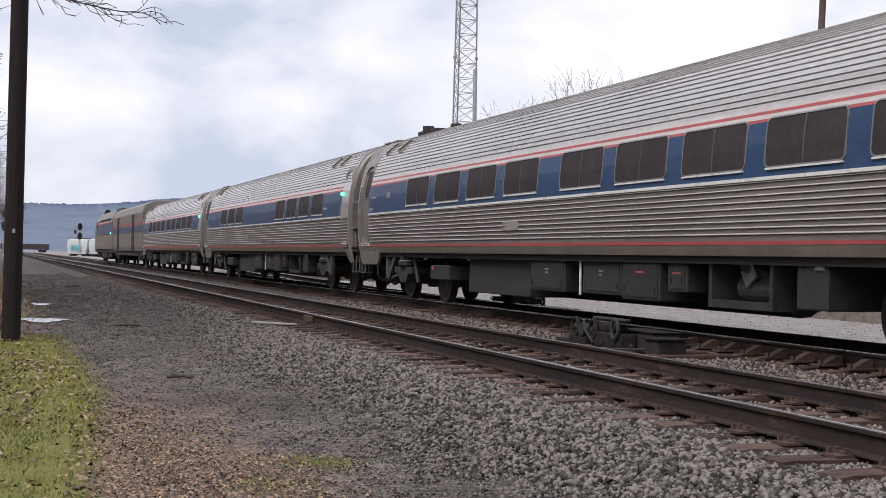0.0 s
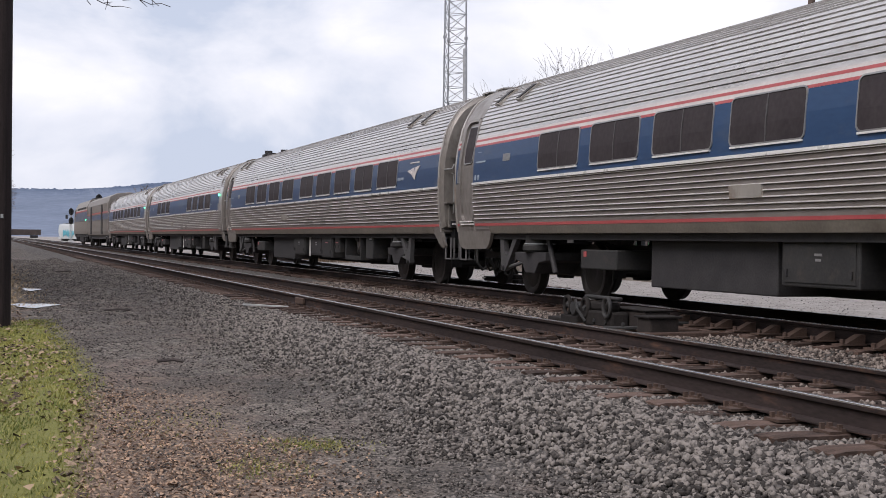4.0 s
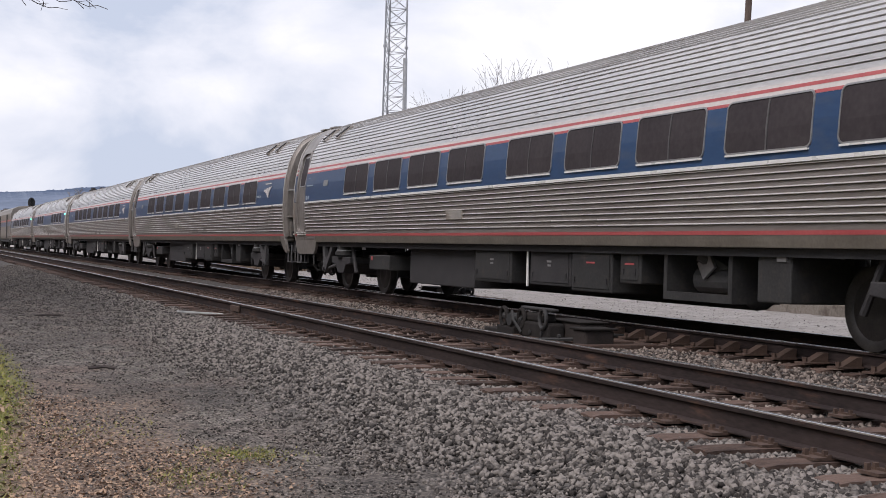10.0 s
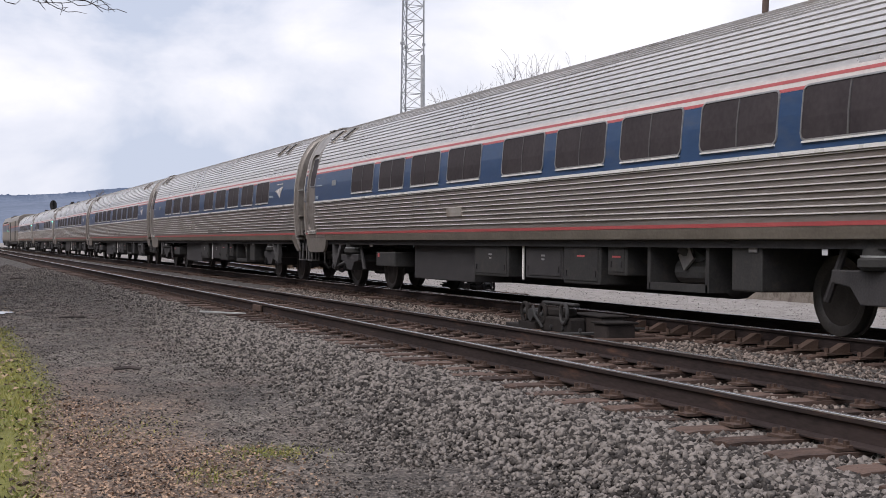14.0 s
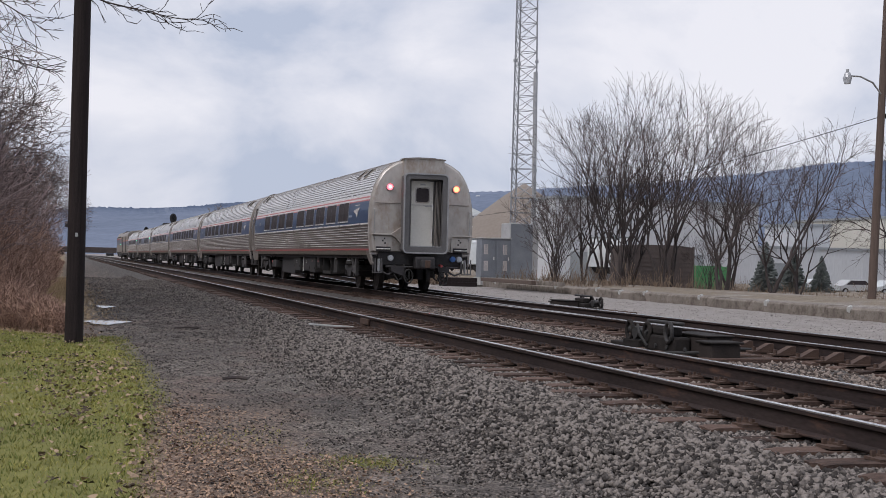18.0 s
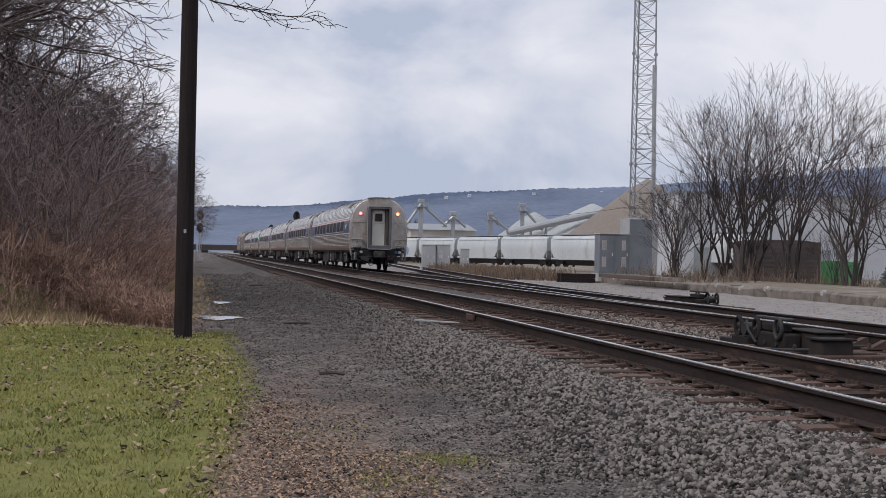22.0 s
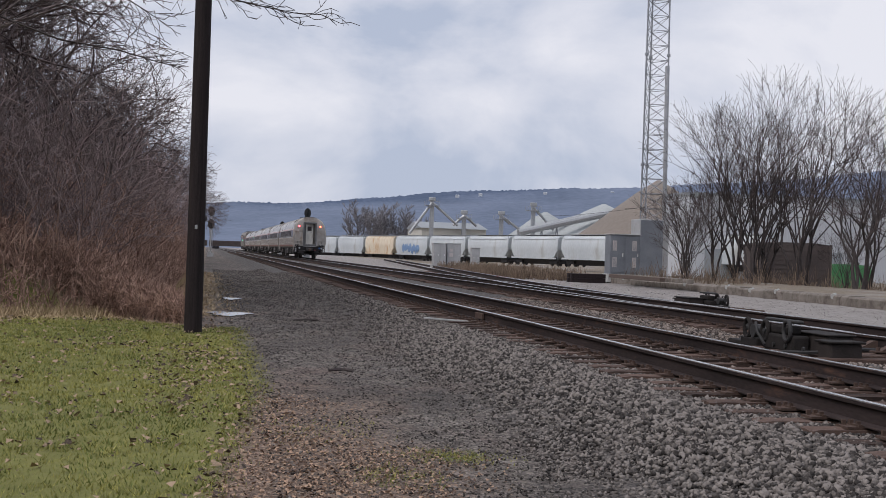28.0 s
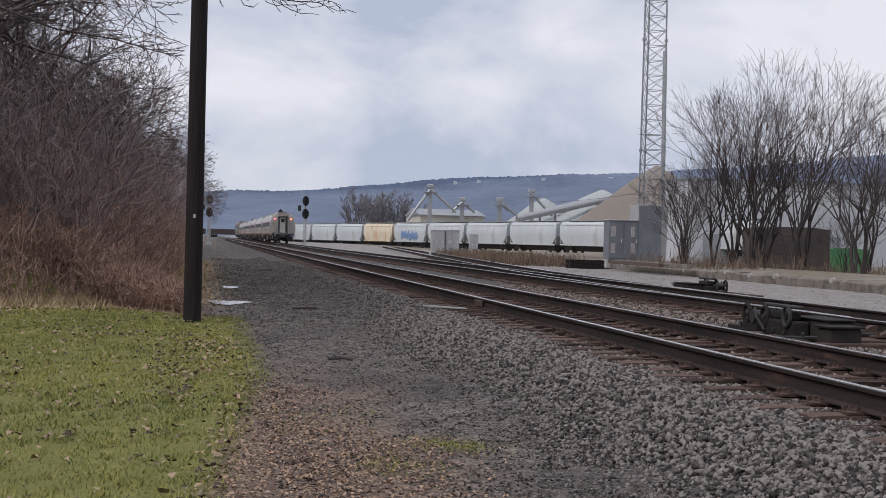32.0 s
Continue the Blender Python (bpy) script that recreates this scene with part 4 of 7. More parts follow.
def hanger(parent, side, y, end):
    """The pierced triangular bracket beside a bogie, its foot towards the car's end."""
    e = 0.26 * end
    out = [(y - 0.44, 1.08), (y + 0.44, 1.08), (y + e + 0.11, 0.45), (y + e + 0.04, 0.40), (y + e - 0.04, 0.40), (y + e - 0.11, 0.45)]
    m = 0.45 * e
    inn = [(y - 0.21 + 0.2 * e, 0.98), (y + 0.21 + 0.2 * e, 0.98), (y + m + 0.11, 0.76), (y + m + 0.03, 0.70), (y + m - 0.03, 0.70), (y + m - 0.11, 0.76)]
    P = lambda x, p: (x, p[0], p[1])
    s, x0, x1 = Shape(), side * 1.34, side * 1.43
    for i in range(6):
        j = (i + 1) % 6
        s.quad(P(x1, out[i]), P(x1, out[j]), P(x1, inn[j]), P(x1, inn[i]))
        s.quad(P(x0, out[i]), P(x0, out[j]), P(x0, inn[j]), P(x0, inn[i]))
        s.quad(P(x0, out[i]), P(x0, out[j]), P(x1, out[j]), P(x1, out[i]))
        s.quad(P(x0, inn[i]), P(x0, inn[j]), P(x1, inn[j]), P(x1, inn[i]))
    b = part("bracket", s, BRACKET, parent, "grey pierced steel bracket")
    part("pivot_pin", Shape().rod((side * 1.30, y + e, 0.47), (side * 1.47, y + e, 0.47), 0.045, sides=10), UNDER, b)


def end_door(parent, side, y0, y1):
    """A vestibule door set back in the car's side, with its frame, window, rail and grab handle."""
    d = part("vestibule_door", strip(side, 1.3, 3.25, y0, y1, -0.035, 16, 0.07), VESTIBULE, parent, "grimy steel vestibule door in its recess")
    part("door_frame", side_frame(side, y0 + 0.03, y1 - 0.03, 1.33, 3.21, 0.14, 0.06, 0.018, 0.05), VESTIBULE, d)
    part("window_trim", side_frame(side, y0 + 0.12, y1 - 0.12, 2.42, 3.1, 0.05, 0.022, -0.02, 0.03), TRIM, d)
    part("door_window", strip(side, 2.42, 3.1, y0 + 0.12, y1 - 0.12, -0.027, 8, 0.04), PANE, d)
    part("door_sill", strip(side, 1.245, 1.275, y0, y1, 0.028, 2).prism([(side * 1.52, 1.295), (side * 1.60, 1.295), (side * 1.60, 1.318), (side * 1.52, 1.318)], y0, y1), SILL, d, "bright worn threshold strips")
    part("latch_box", strip(side, 2.05, 2.3, y1 + 0.045, y1 + 0.08, 0.035, 2), TRIM, d)


def emblem(parent, side, y, s=0.92):
    """A plain mark of three curved bars fanning out from one tip, with a small bar above."""
    sh = Shape()

    def sheet(a):
        sh.rings([[(side * (half_width(2.40 + b * 0.62) + o), y - side * c * s * 1.45, 2.40 + b * 0.62) for c, b in a] for o in (0.0, 0.017)])

    for l, r, top0, top1, fx, fz, bend in ((0.36, 0.24, 0.04, 0.10, 0.06, -0.19, 1.8), (0.18, 0.03, 0.11, 0.15, 0.025, -0.23, 1.5), (-0.03, -0.27, 0.155, 0.20, -0.01, -0.27, 1.6)):
        us = (1, 0.8, 0.6, 0.4, 0.2, 0.0)
        edge = lambda c, top, wide: [(fx - wide + (c - fx + wide) * u ** bend, fz + (top - fz) * u) for u in us]
        sheet(edge(l, top0, 0.0) + edge(r, top1, 0.035)[::-1])
    sheet([(0.24, 0.30), (-0.20, 0.30), (-0.20, 0.345), (0.24, 0.345)])
    part("emblem", sh, WHITE, parent, "pale curved-bar railway emblem")


BANDS = {"coach": [3.75 + 1.95 * k for k in range(4)] + [12.05 + 1.97 * k for k in range(5)], "cafe": [4.2, 5.95, 7.7] + [15.0, 16.7, 18.4, 20.1]}
REAR, FRONT = 1.2, PITCH + 0.26              # where the side walls end
REAR_BOGIE, FRONT_BOGIE = 4.65, 22.5
VENT_A, VENT_B = 23.15, 24.15


def car_body(root):
    outline = fluted_outline()
    ys = (REAR + 0.06, 4.5, 12, 20, PITCH - 0.74)
    shell = Shape().rings([[(x, y, z) for x, z, _ in outline] for y in ys])
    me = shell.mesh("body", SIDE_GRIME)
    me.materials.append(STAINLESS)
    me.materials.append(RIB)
    n = len(outline)
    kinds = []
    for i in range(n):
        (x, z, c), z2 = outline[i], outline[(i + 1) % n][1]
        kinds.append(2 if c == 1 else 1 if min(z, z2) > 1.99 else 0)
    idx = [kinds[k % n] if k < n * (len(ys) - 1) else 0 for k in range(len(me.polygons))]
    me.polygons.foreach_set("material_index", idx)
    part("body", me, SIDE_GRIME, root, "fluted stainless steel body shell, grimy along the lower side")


def undergear(root):
    """Cases, tank, compressor frame and pipes slung below the floor."""
    for side in (-1, 1):
        for k, (y0, y1, z0, z1, out, m) in enumerate(((6.55, 7.15, 0.47, 1.0, 1.40, GEARBOX), (9.7, 10.24, 0.58, 1.06, 1.38, GEARBOX), (10.42, 11.58, 0.43, 1.06, 1.40, GEARBOX), (11.68, 13.02, 0.47, 1.06, 1.36, UNDER), (13.66, 15.1, 0.46, 1.06, 1.38, GEARBOX), (15.3, 18.4, 0.32, 1.06, 1.30, UNDER), (19.2, 20.42, 0.53, 0.83, 1.44, GEARBOX))):
            c = part("equipment_case", Shape().box(side * 0.55, side * out, y0, y1, z0, z1), m, root, bevel=0.02)
            if k not in (0, 5, 6):
                ym = (y0 + y1) / 2
                part("case_door", Shape().box(side * (out - 0.005), side * (out + 0.012), y0 + 0.06, y1 - 0.06, z0 + 0.05, z1 - 0.1), m, c, bevel=0.004)
                part("case_label", Shape().box(side * (out + 0.01), side * (out + 0.016), ym - 0.12, ym + 0.12, 0.83, 0.855) if k in (1, 2) else Shape().box(side * (out + 0.01), side * (out + 0.016), ym - 0.07, ym + 0.07, 0.82, 0.85).box(side * (out + 0.01), side * (out + 0.016), ym - 0.05, ym + 0.05, 0.76, 0.79), RED if k in (1, 2) else TRIM, c, "small red label bar" if k in (1, 2) else "small grey notice plate")
                for yy in (y0 + 0.12, y1 - 0.12):
                    part("latch", Shape().box(side * (out + 0.01), side * (out + 0.03), yy - 0.02, yy + 0.02, z0 + 0.12, z0 + 0.2), UNDER, c)
            if k == 6:
                part("case_label", Shape().box(side * 1.44, side * 1.446, 20.2, 20.3, 0.72, 0.8), RED, c, "small orange-red notice")
        f = Shape()
        for yy in (7.7, 9.1):
            f.box(side * 0.7, side * 1.38, yy - 0.04, yy + 0.04, 0.42, 1.06)
        f.box(side * 1.3, side * 1.38, 7.7, 9.1, 0.42, 0.52)
        fr = part("compressor_frame", f, GEARBOX, root, "open steel frame round the air compressor")
        part("compressor", Shape().rod((side * 1.0, 7.95, 0.68), (side * 1.0, 8.8, 0.68), 0.17, sides=14).rod((side * 1.0, 8.3, 0.8), (side * 1.22, 8.55, 1.0), 0.1, sides=10), BRACKET, fr, "grey compressor cylinder")
        part("filter_plate", Shape().box(-0.14, 0.14, -0.02, 0.02, -0.12, 0.12), TRIM, fr, "pale tilted filter plate", at=pose(side * 1.2, 8.45, 0.86, 0, 35, 90))
        part("drain_pipe", Shape().rod((side * 1.36, 13.1, 0.44), (side * 1.36, 13.1, 1.06), 0.022, sides=8), SILL, root, "pale vertical drain pipe")
        part("pipe_run", Shape().bent([(side * 1.22, 5.9, 1.0), (side * 1.22, 6.4, 1.02), (side * 1.22, 19.0, 1.02), (side * 1.22, 20.6, 0.98)], 0.03), UNDER, root)
        part("notice", Shape().box(side * 1.40, side * 1.42, 6.62, 6.78, 0.93, 1.03), TRIM, root, "small pale plate below the sill")
        part("notice", Shape().box(side * 1.40, side * 1.42, 20.75, 20.95, 0.93, 1.03), TRIM, root, "small pale plate below the sill")
        hanger(root, side, 3.92, -1)
        hanger(root, side, 23.36, 1)
        # cable loops under the leading end
        for k in range(4):
            y0 = 24.05 + 0.33 * k
            loop = [(side * (0.95 + 0.05 * math.sin(2.1 * k + j)), y0 + 0.36 * j / 8, 0.66 - (0.30 + 0.05 * (k % 2)) * math.sin(math.pi * j / 8)) for j in range(9)]
            part("cable_loop", Shape().bent(loop, 0.026, 6), RUBBER, root, "hanging black cable loop")
        part("cable_beam", Shape().box(side * 0.85, side * 1.05, 23.95, 25.5, 0.62, 0.74), UNDER, root)
        for y0 in (REAR - 0.4, FRONT - 0.33):
            stirrup = Shape()
            for xx in (1.28, 1.46):
                stirrup.bent([(side * xx, y0 + 0.02, 1.0), (side * xx, y0 + 0.02, 0.58), (side * xx, y0 + 0.32, 0.58), (side * xx, y0 + 0.32, 1.0)], 0.02)
            stirrup.box(side * 1.26, side * 1.48, y0, y0 + 0.34, 0.565, 0.59)
            part("step", stirrup, GANGWAY, root, "open steel stirrup step at the car end")
    part("underfloor_tank", Shape().rod((0, 9, 0.62), (0, 17, 0.62), 0.34, sides=14), UNDER, root)
    part("centre_sill", Shape().box(-0.3, 0.3, REAR + 0.2, FRONT - 0.2, 0.7, 0.9), UNDER, root)
    bogie(root, REAR_BOGIE, end=-1)
    bogie(root, FRONT_BOGIE, end=1)


def car_ends(root, rear):
    """Flat end walls, collars, roof lip, buffer beams, gangways and couplers."""
    for y0, sgn in ((REAR, -1), (FRONT, 1)):
        rings = []
        for step_y, sh in ((-0.06, 0.004), (0.0, 0.006), (0.06, 0.03), (0.10, 0.07), (0.14, 0.5), (0.15, 0.9)):
            rings.append([(x, y0 + sgn * step_y, z) for x, z in plain_outline(sh, 1.18)])
        closed = rear and sgn < 0
        # grime and the shade between cars, both put into the darker steel colour
        steel = END_STEEL if closed else END_GRIME_SHADE
        wall = part("end_wall", Shape().rings(rings), steel, root, "plain dull steel end wall of the car", smooth=True)
        part("end_collar", end_ring(plain_outline(-0.012, 1.12), plain_outline(0.05, 1.12), min(y0, y0 - sgn * 0.07), max(y0, y0 - sgn * 0.07)), END_STEEL, wall, "pale steel collar round the car end")
        a = [(-0.64, 3.44), (-0.62, 3.965), (0.62, 3.965), (0.64, 3.44)]
        part("roof_plate", Shape().prism(a, y0 + sgn * 0.02, y0 + sgn * 0.24), steel, wall, "raised plate above the gangway", bevel=0.012)
        lip = [(-0.66, 3.93), (-0.64, 3.965), (-0.2, 4.0), (0.2, 4.0), (0.64, 3.965), (0.66, 3.93), (0.2, 3.955), (-0.2, 3.955)]
        part("roof_lip", Shape().prism(lip, y0 - sgn * 0.1, y0 + sgn * 0.28), END_GRIME_SHADE, wall)
        for x in (-1, 1):
            ledge = [(x * 0.66, 1.92), (x * 0.96, 1.72), (x * 1.52, 1.72), (x * 1.52, 1.68), (x * 0.94, 1.67), (x * 0.82, 1.60), (x * 0.66, 1.42)]
            part("ledge", Shape().prism(ledge, y0 + sgn * 0.08, y0 + sgn * 0.24), steel, wall, "folded steel ledge beside the gangway", bevel=0.01)
            part("seam", Shape().box(x * 0.68, x * 1.44, min(y0 + sgn * 0.13, y0 + sgn * 0.165), max(y0 + sgn * 0.13, y0 + sgn * 0.165), 2.615, 2.63), END_GRIME_SHADE, wall)
            part("lower_panel", Shape().box(x * 0.9, x * 1.44, min(y0 + sgn * 0.1, y0 + sgn * 0.16), max(y0 + sgn * 0.1, y0 + sgn * 0.16), 1.2, 1.66), steel, wall, "dented lower corner panel", bevel=0.015)
            yy = y0 + sgn * 0.2
            grip = Shape().bent([(x * 0.99, y0 + sgn * 0.15, 1.27), (x * 0.99, yy + sgn * 0.05, 1.27), (x * 1.38, yy + sgn * 0.05, 1.27), (x * 1.38, y0 + sgn * 0.15, 1.27)], 0.014)
            box = part("grip_box", Shape().box(x * 0.96, x * 1.40, min(y0 + sgn * 0.14, yy), max(y0 + sgn * 0.14, yy), 1.2, 1.34), UNDER, wall, "dark recess behind the grip")
            part("grab_iron", grip, SILL, box, "bright grab iron")
            if closed:
                for dx, z in ((1.125, 1.445), (1.195, 1.515), (1.14, 1.58)):
                    part("stencil", Shape().box(x * dx - 0.024, x * dx + 0.024, y0 - 0.168, y0 - 0.15, z - 0.024, z + 0.024), UNDER, wall)
            rail_pts = [(x * 1.52, y0 + sgn * 0.02, 2.36), (x * 1.50, y0 + sgn * 0.2, 2.37), (x * 1.40, y0 + sgn * 0.22, 2.38), (x * 1.36, y0 + sgn * 0.22, 2.46), (x * 1.30, y0 + sgn * 0.22, 2.50), (x * 0.92, y0 + sgn * 0.22, 2.50), (x * 0.90, y0 + sgn * 0.12, 2.50)] if not (rear and sgn < 0) else [(x * 1.47, y0 + sgn * 0.08, 2.45), (x * 1.47, y0 + sgn * 0.2, 2.42), (x * 1.45, y0 + sgn * 0.2, 1.6), (x * 1.43, y0 + sgn * 0.1, 1.5)]
            part("hand_rail", Shape().bent(rail_pts, 0.017), TRIM, wall, "bent steel hand rail")
            if not closed:
                part("grab_pole", Shape().bent([(x * 1.36, y0 + sgn * 0.1, 2.3), (x * 1.36, y0 + sgn * 0.22, 2.28), (x * 1.36, y0 + sgn * 0.22, 1.5), (x * 1.36, y0 + sgn * 0.1, 1.48)], 0.015), TRIM, wall, "upright steel grab pole")
                part("number_plate", Shape().box(x * 1.0, x * 1.22, min(y0 + sgn * 0.16, y0 + sgn * 0.18), max(y0 + sgn * 0.16, y0 + sgn * 0.18), 1.38, 1.62), TRIM, wall, "small pale plate on the end wall")
            if sgn < 0:
                x1 = x * 1.02
                lamp = part("tail_lamp", Shape().rod((x1, y0 - 0.08, 3.1), (x1, y0 - 0.20, 3.1), 0.112, sides=20), TRIM, wall, "round marker lamp housing")
                lit = (RED_LIT if x < 0 else AMBER_LIT) if rear else LENS_RED
                part("lens", Shape().rod((x1, y0 - 0.195, 3.1), (x1, y0 - 0.225, 3.1), 0.09, 0.075, 20), lit, lamp, "lit red lens" if rear else "unlit dark red lens")
                if rear:
                    part("bulb", Shape().rod((x1, y0 - 0.222, 3.1), (x1, y0 - 0.235, 3.1), 0.058, 0.04, 16), CORE_LIT if x < 0 else AMBER_CORE, lamp)
        part("buffer_beam", Shape().box(-1.3, 1.3, min(y0 - sgn * 0.2, y0 + sgn * 0.06), max(y0 - sgn * 0.2, y0 + sgn * 0.06), 0.80, 1.2), UNDER, root, "dark buffer beam", bevel=0.03)
        for x, z, m, w in ((-0.94, 1.01, LENS, "round pale cable socket"), (0.97, 1.01, HOSE_BLUE, "blue cable socket"), (1.17, 1.01, LENS, "round pale cable socket")):
            part("socket", Shape().rod((x, y0, z), (x, y0 + sgn * 0.17, z), 0.085, sides=16).rod((x, y0 + sgn * 0.17, z), (x, y0 + sgn * 0.2, z), 0.05, sides=12), m, root, w)
        part("coupler_shank", Shape().box(-0.13, 0.13, min(y0 - sgn * 0.2, y0 + sgn * 0.45), max(y0 - sgn * 0.2, y0 + sgn * 0.45), 0.72, 0.98), UNDER, root, bevel=0.03)
        for x in (-0.5, 0.5, -0.8, 0.75):
            hose = Shape().bent([(x, y0 - sgn * 0.1, 0.9), (x * 1.02, y0 + sgn * 0.16, 0.75), (x * 1.04, y0 + sgn * 0.24, 0.5), (x * 0.92, y0 + sgn * 0.26, 0.36), (x * 0.78, y0 + sgn * 0.22, 0.42), (x * 0.74, y0 + sgn * 0.16, 0.62)], 0.028, 8)
            part("hose", hose, RUBBER, root, "hanging black brake hose")
    gang_out, gang_in = rounded(-0.66, 0.66, 1.18, 3.49, 0.11), rounded(-0.51, 0.51, 1.36, 3.35, 0.06)
    if rear:
        part("gangway", end_ring(gang_out, gang_in, 0.66, REAR - 0.1), GANGWAY, root, "grey gangway surround of the closed end")
        part("gangway_rim", end_ring(rounded(-0.685, 0.685, 1.155, 3.515, 0.13), rounded(-0.645, 0.645, 1.195, 3.475, 0.10), 0.63, 0.70), TRIM, root, "pale worn rim of the gangway")
    else:
        part("gangway", end_ring(gang_out, gang_in, 0.72, REAR - 0.1), RUBBER, root, "dark gangway bellows")
    part("gangway", end_ring(gang_out, gang_in, FRONT + 0.1, FRONT + 0.42), RUBBER, root, "dark gangway bellows")


def vestibule(root, side, y0, y1, d0, d1):
    """Plain steel side from y0 to y1 with a doorway between d0 and d1."""
    shell = Shape()
    for a, b, z0, z1, n in ((y0, d0, 1.08, 3.26, 14), (d1, y1, 1.08, 3.26, 14), (d0, d1, 1.08, 1.3, 3), (y0, y1, 3.26, 3.985, 12)):
        zs = np.linspace(z0, z1, n)
        outer = [(side * half_width(z), float(z)) for z in zs]
        inner = [(side * max(half_width(z) - 0.09, 0.0), float(z) - (0.05 if z > 3.9 else 0)) for z in reversed(zs)]
        shell.prism(outer + inner, a, b)
    part("vestibule_side", shell, VESTIBULE, root, "plain steel side panel round the door")
    end_door(root, side, d0, d1)


def coach(name, label, plan="coach", rear=False, emblem_on=True, group="passenger cars of the train"):
    """A stainless coach, 25 m long; y runs from its rear coupler, forward is +y; windows count from the front."""
    root = thing(name, label, "passenger car", group=group)
    front = lambda d: PITCH - d
    car_body(root)
    car_ends(root, rear)
    part("floor_pan", Shape().box(-1.44, 1.44, REAR + 0.1, FRONT - 0.1, 0.98, 1.1), UNDER, root)
    lining = [[(x, y, z) for x, z in plain_outline(0.1, 1.1)] for y in (front(0.78), FRONT - 0.02)]
    part("vestibule_lining", Shape().rings(lining), UNDER, root, "dark lining behind the vestibule sides")
    for side in (-1, 1):
        vestibule(root, side, front(0.74), FRONT, front(0.68), front(0.03))
        spans = [(REAR + 0.04, front(0.74))] if not (plan == "cafe" or not emblem_on) else [(2.0, front(0.74))]
        for y0, y1 in spans + [(front(-0.10), FRONT - 0.02)]:
            short = y1 > PITCH
            part("blue_band", strip(side, 2.035, 2.692, y0, y1, 0.006, 6), BLUE, root, "blue painted window band")
            for z0, z1, m, w in ((2.694, 2.732, RED, "red"), (2.732, 2.788, WHITE, "white"), (2.788, 2.828, RED, "red"), (2.828, 2.87, WHITE, "white")):
                part("stripe", strip(side, z0, z1, y0, y1, 0.006 if m is RED else 0.004, 2), m, root, w + " stripe above the windows")
            part("sill_stripe", strip(side, 1.222, 1.268, y0, y1, 0.004, 2), RED, root, "thin red stripe at the sill")
            if not short:
                part("belt_rail", strip(side, 1.988, 2.03, y0, y1, 0.032, 3), SILL, root, "bright belt strip below the windows")
        part("skirt", strip(side, 1.085, 1.215, 1.7, 24.05, 0.005, 3), COLLAR, root, "grimy plain lower edge")
        wide = 1.52 if plan == "coach" else 1.35
        for d in BANDS[plan]:
            y1 = front(d)
            y0 = y1 - wide
            w = part("window", side_frame(side, y0, y1, 2.150, 2.722, 0.07, 0.022, 0.02), TRIM, root)
            part("window_sill", strip(side, 2.108, 2.130, y0 + 0.02, y1 - 0.02, 0.030, 2), SILL, w)
            mid = (y0 + y1) / 2
            for a, b in ((y0, mid - 0.02), (mid + 0.02, y1)):
                part("pane", strip(side, 2.150, 2.722, a, b, 0.011, 6), PANE, w)
            part("mullion", strip(side, 2.150, 2.722, mid - 0.014, mid + 0.014, 0.016, 6), PANE_BAR, w, "thin dark bar between two panes")
        for pts in ([(1.24, 1.2), (1.08, 0.84), (1.10, 0.80), (1.24, 0.80), (1.45, 0.90), (1.62, 1.04), (1.72, 1.12)], [(24.0, 1.12), (24.08, 0.97), (24.2, 0.85), (24.32, 0.80), (25.45, 0.78), (25.66, 0.83), (25.74, 0.98), (25.75, 1.12)]):
            rings = [[(side * (half_width(max(z, 1.08)) - 0.10 * max(0.0, 1.0 - z) - o), y, z) for y, z in pts] for o in (0.06, -0.002)]
            part("end_skirt", Shape().rings(rings), END_GRIME_SHADE, root, "grimy steel skirt panel at the car end")
        if plan == "cafe" or not emblem_on:
            end_door(root, side, 1.34, 1.92)
            part("door_surround", side_frame(side, 1.34, 1.92, 1.3, 3.24, 0.1, 0.09, 0.03), VESTIBULE, root, "steel surround of the rear door")
        if emblem_on:
            emblem(root, side, 2.80)
        part("access_panel", strip(side, 1.5, 1.66, front(10.3), front(9.6), 0.028, 2), END_STEEL, root, "square steel access panel")
        for a, b in ((3.55, 3.62), (3.68, 3.98)):
            part("number_bar", strip(side, 2.25, 2.31, a, b, 0.012, 2), PALE_MARK, root, "small pale number bar")
        part("name_bar", strip(side, 2.39, 2.42, front(1.35), front(0.87), 0.012, 2), PALE_MARK, root, "small faded name bar")
        part("name_bar", strip(side, 2.58, 2.592, front(1.1), front(0.93), 0.012, 2), PALE_MARK, root, "small faded name bar")
        for d in (0.86, 1.01):
            part("round_mark", side_sheet(side, rounded(front(d) - 0.05, front(d) + 0.05, 2.07, 2.17, 0.049), 0.012, 0.02), PALE_MARK, root, "small pale round mark")
        part("end_plate", strip(side, 2.36, 2.49, front(2.52), front(2.2), 0.016, 2), TRIM, root, "small square plate on the blue band")
        for y in (3.0, 3.95, VENT_A, VENT_B):
            box = lambda o, m: [(side * (half_width(z) + o), yy, z + 0.6 * o) for yy, z in ((y + 0.23 - m, 3.44 + m), (y + 0.03 + m, 3.44 + m), (y - 0.19 + m, 3.72 - m), (y + 0.01 - m, 3.72 - m))]
            vent = part("roof_vent", Shape().rings([box(-0.02, 0.0), box(0.05, 0.0)]), END_STEEL, root, "slanted steel vent on the roof shoulder")
            part("vent_slot", Shape().rings([box(0.03, 0.025), box(0.056, 0.025)]), UNDER, vent, "dark vent opening")
    undergear(root)
    if rear:
        tail(root)
    return root


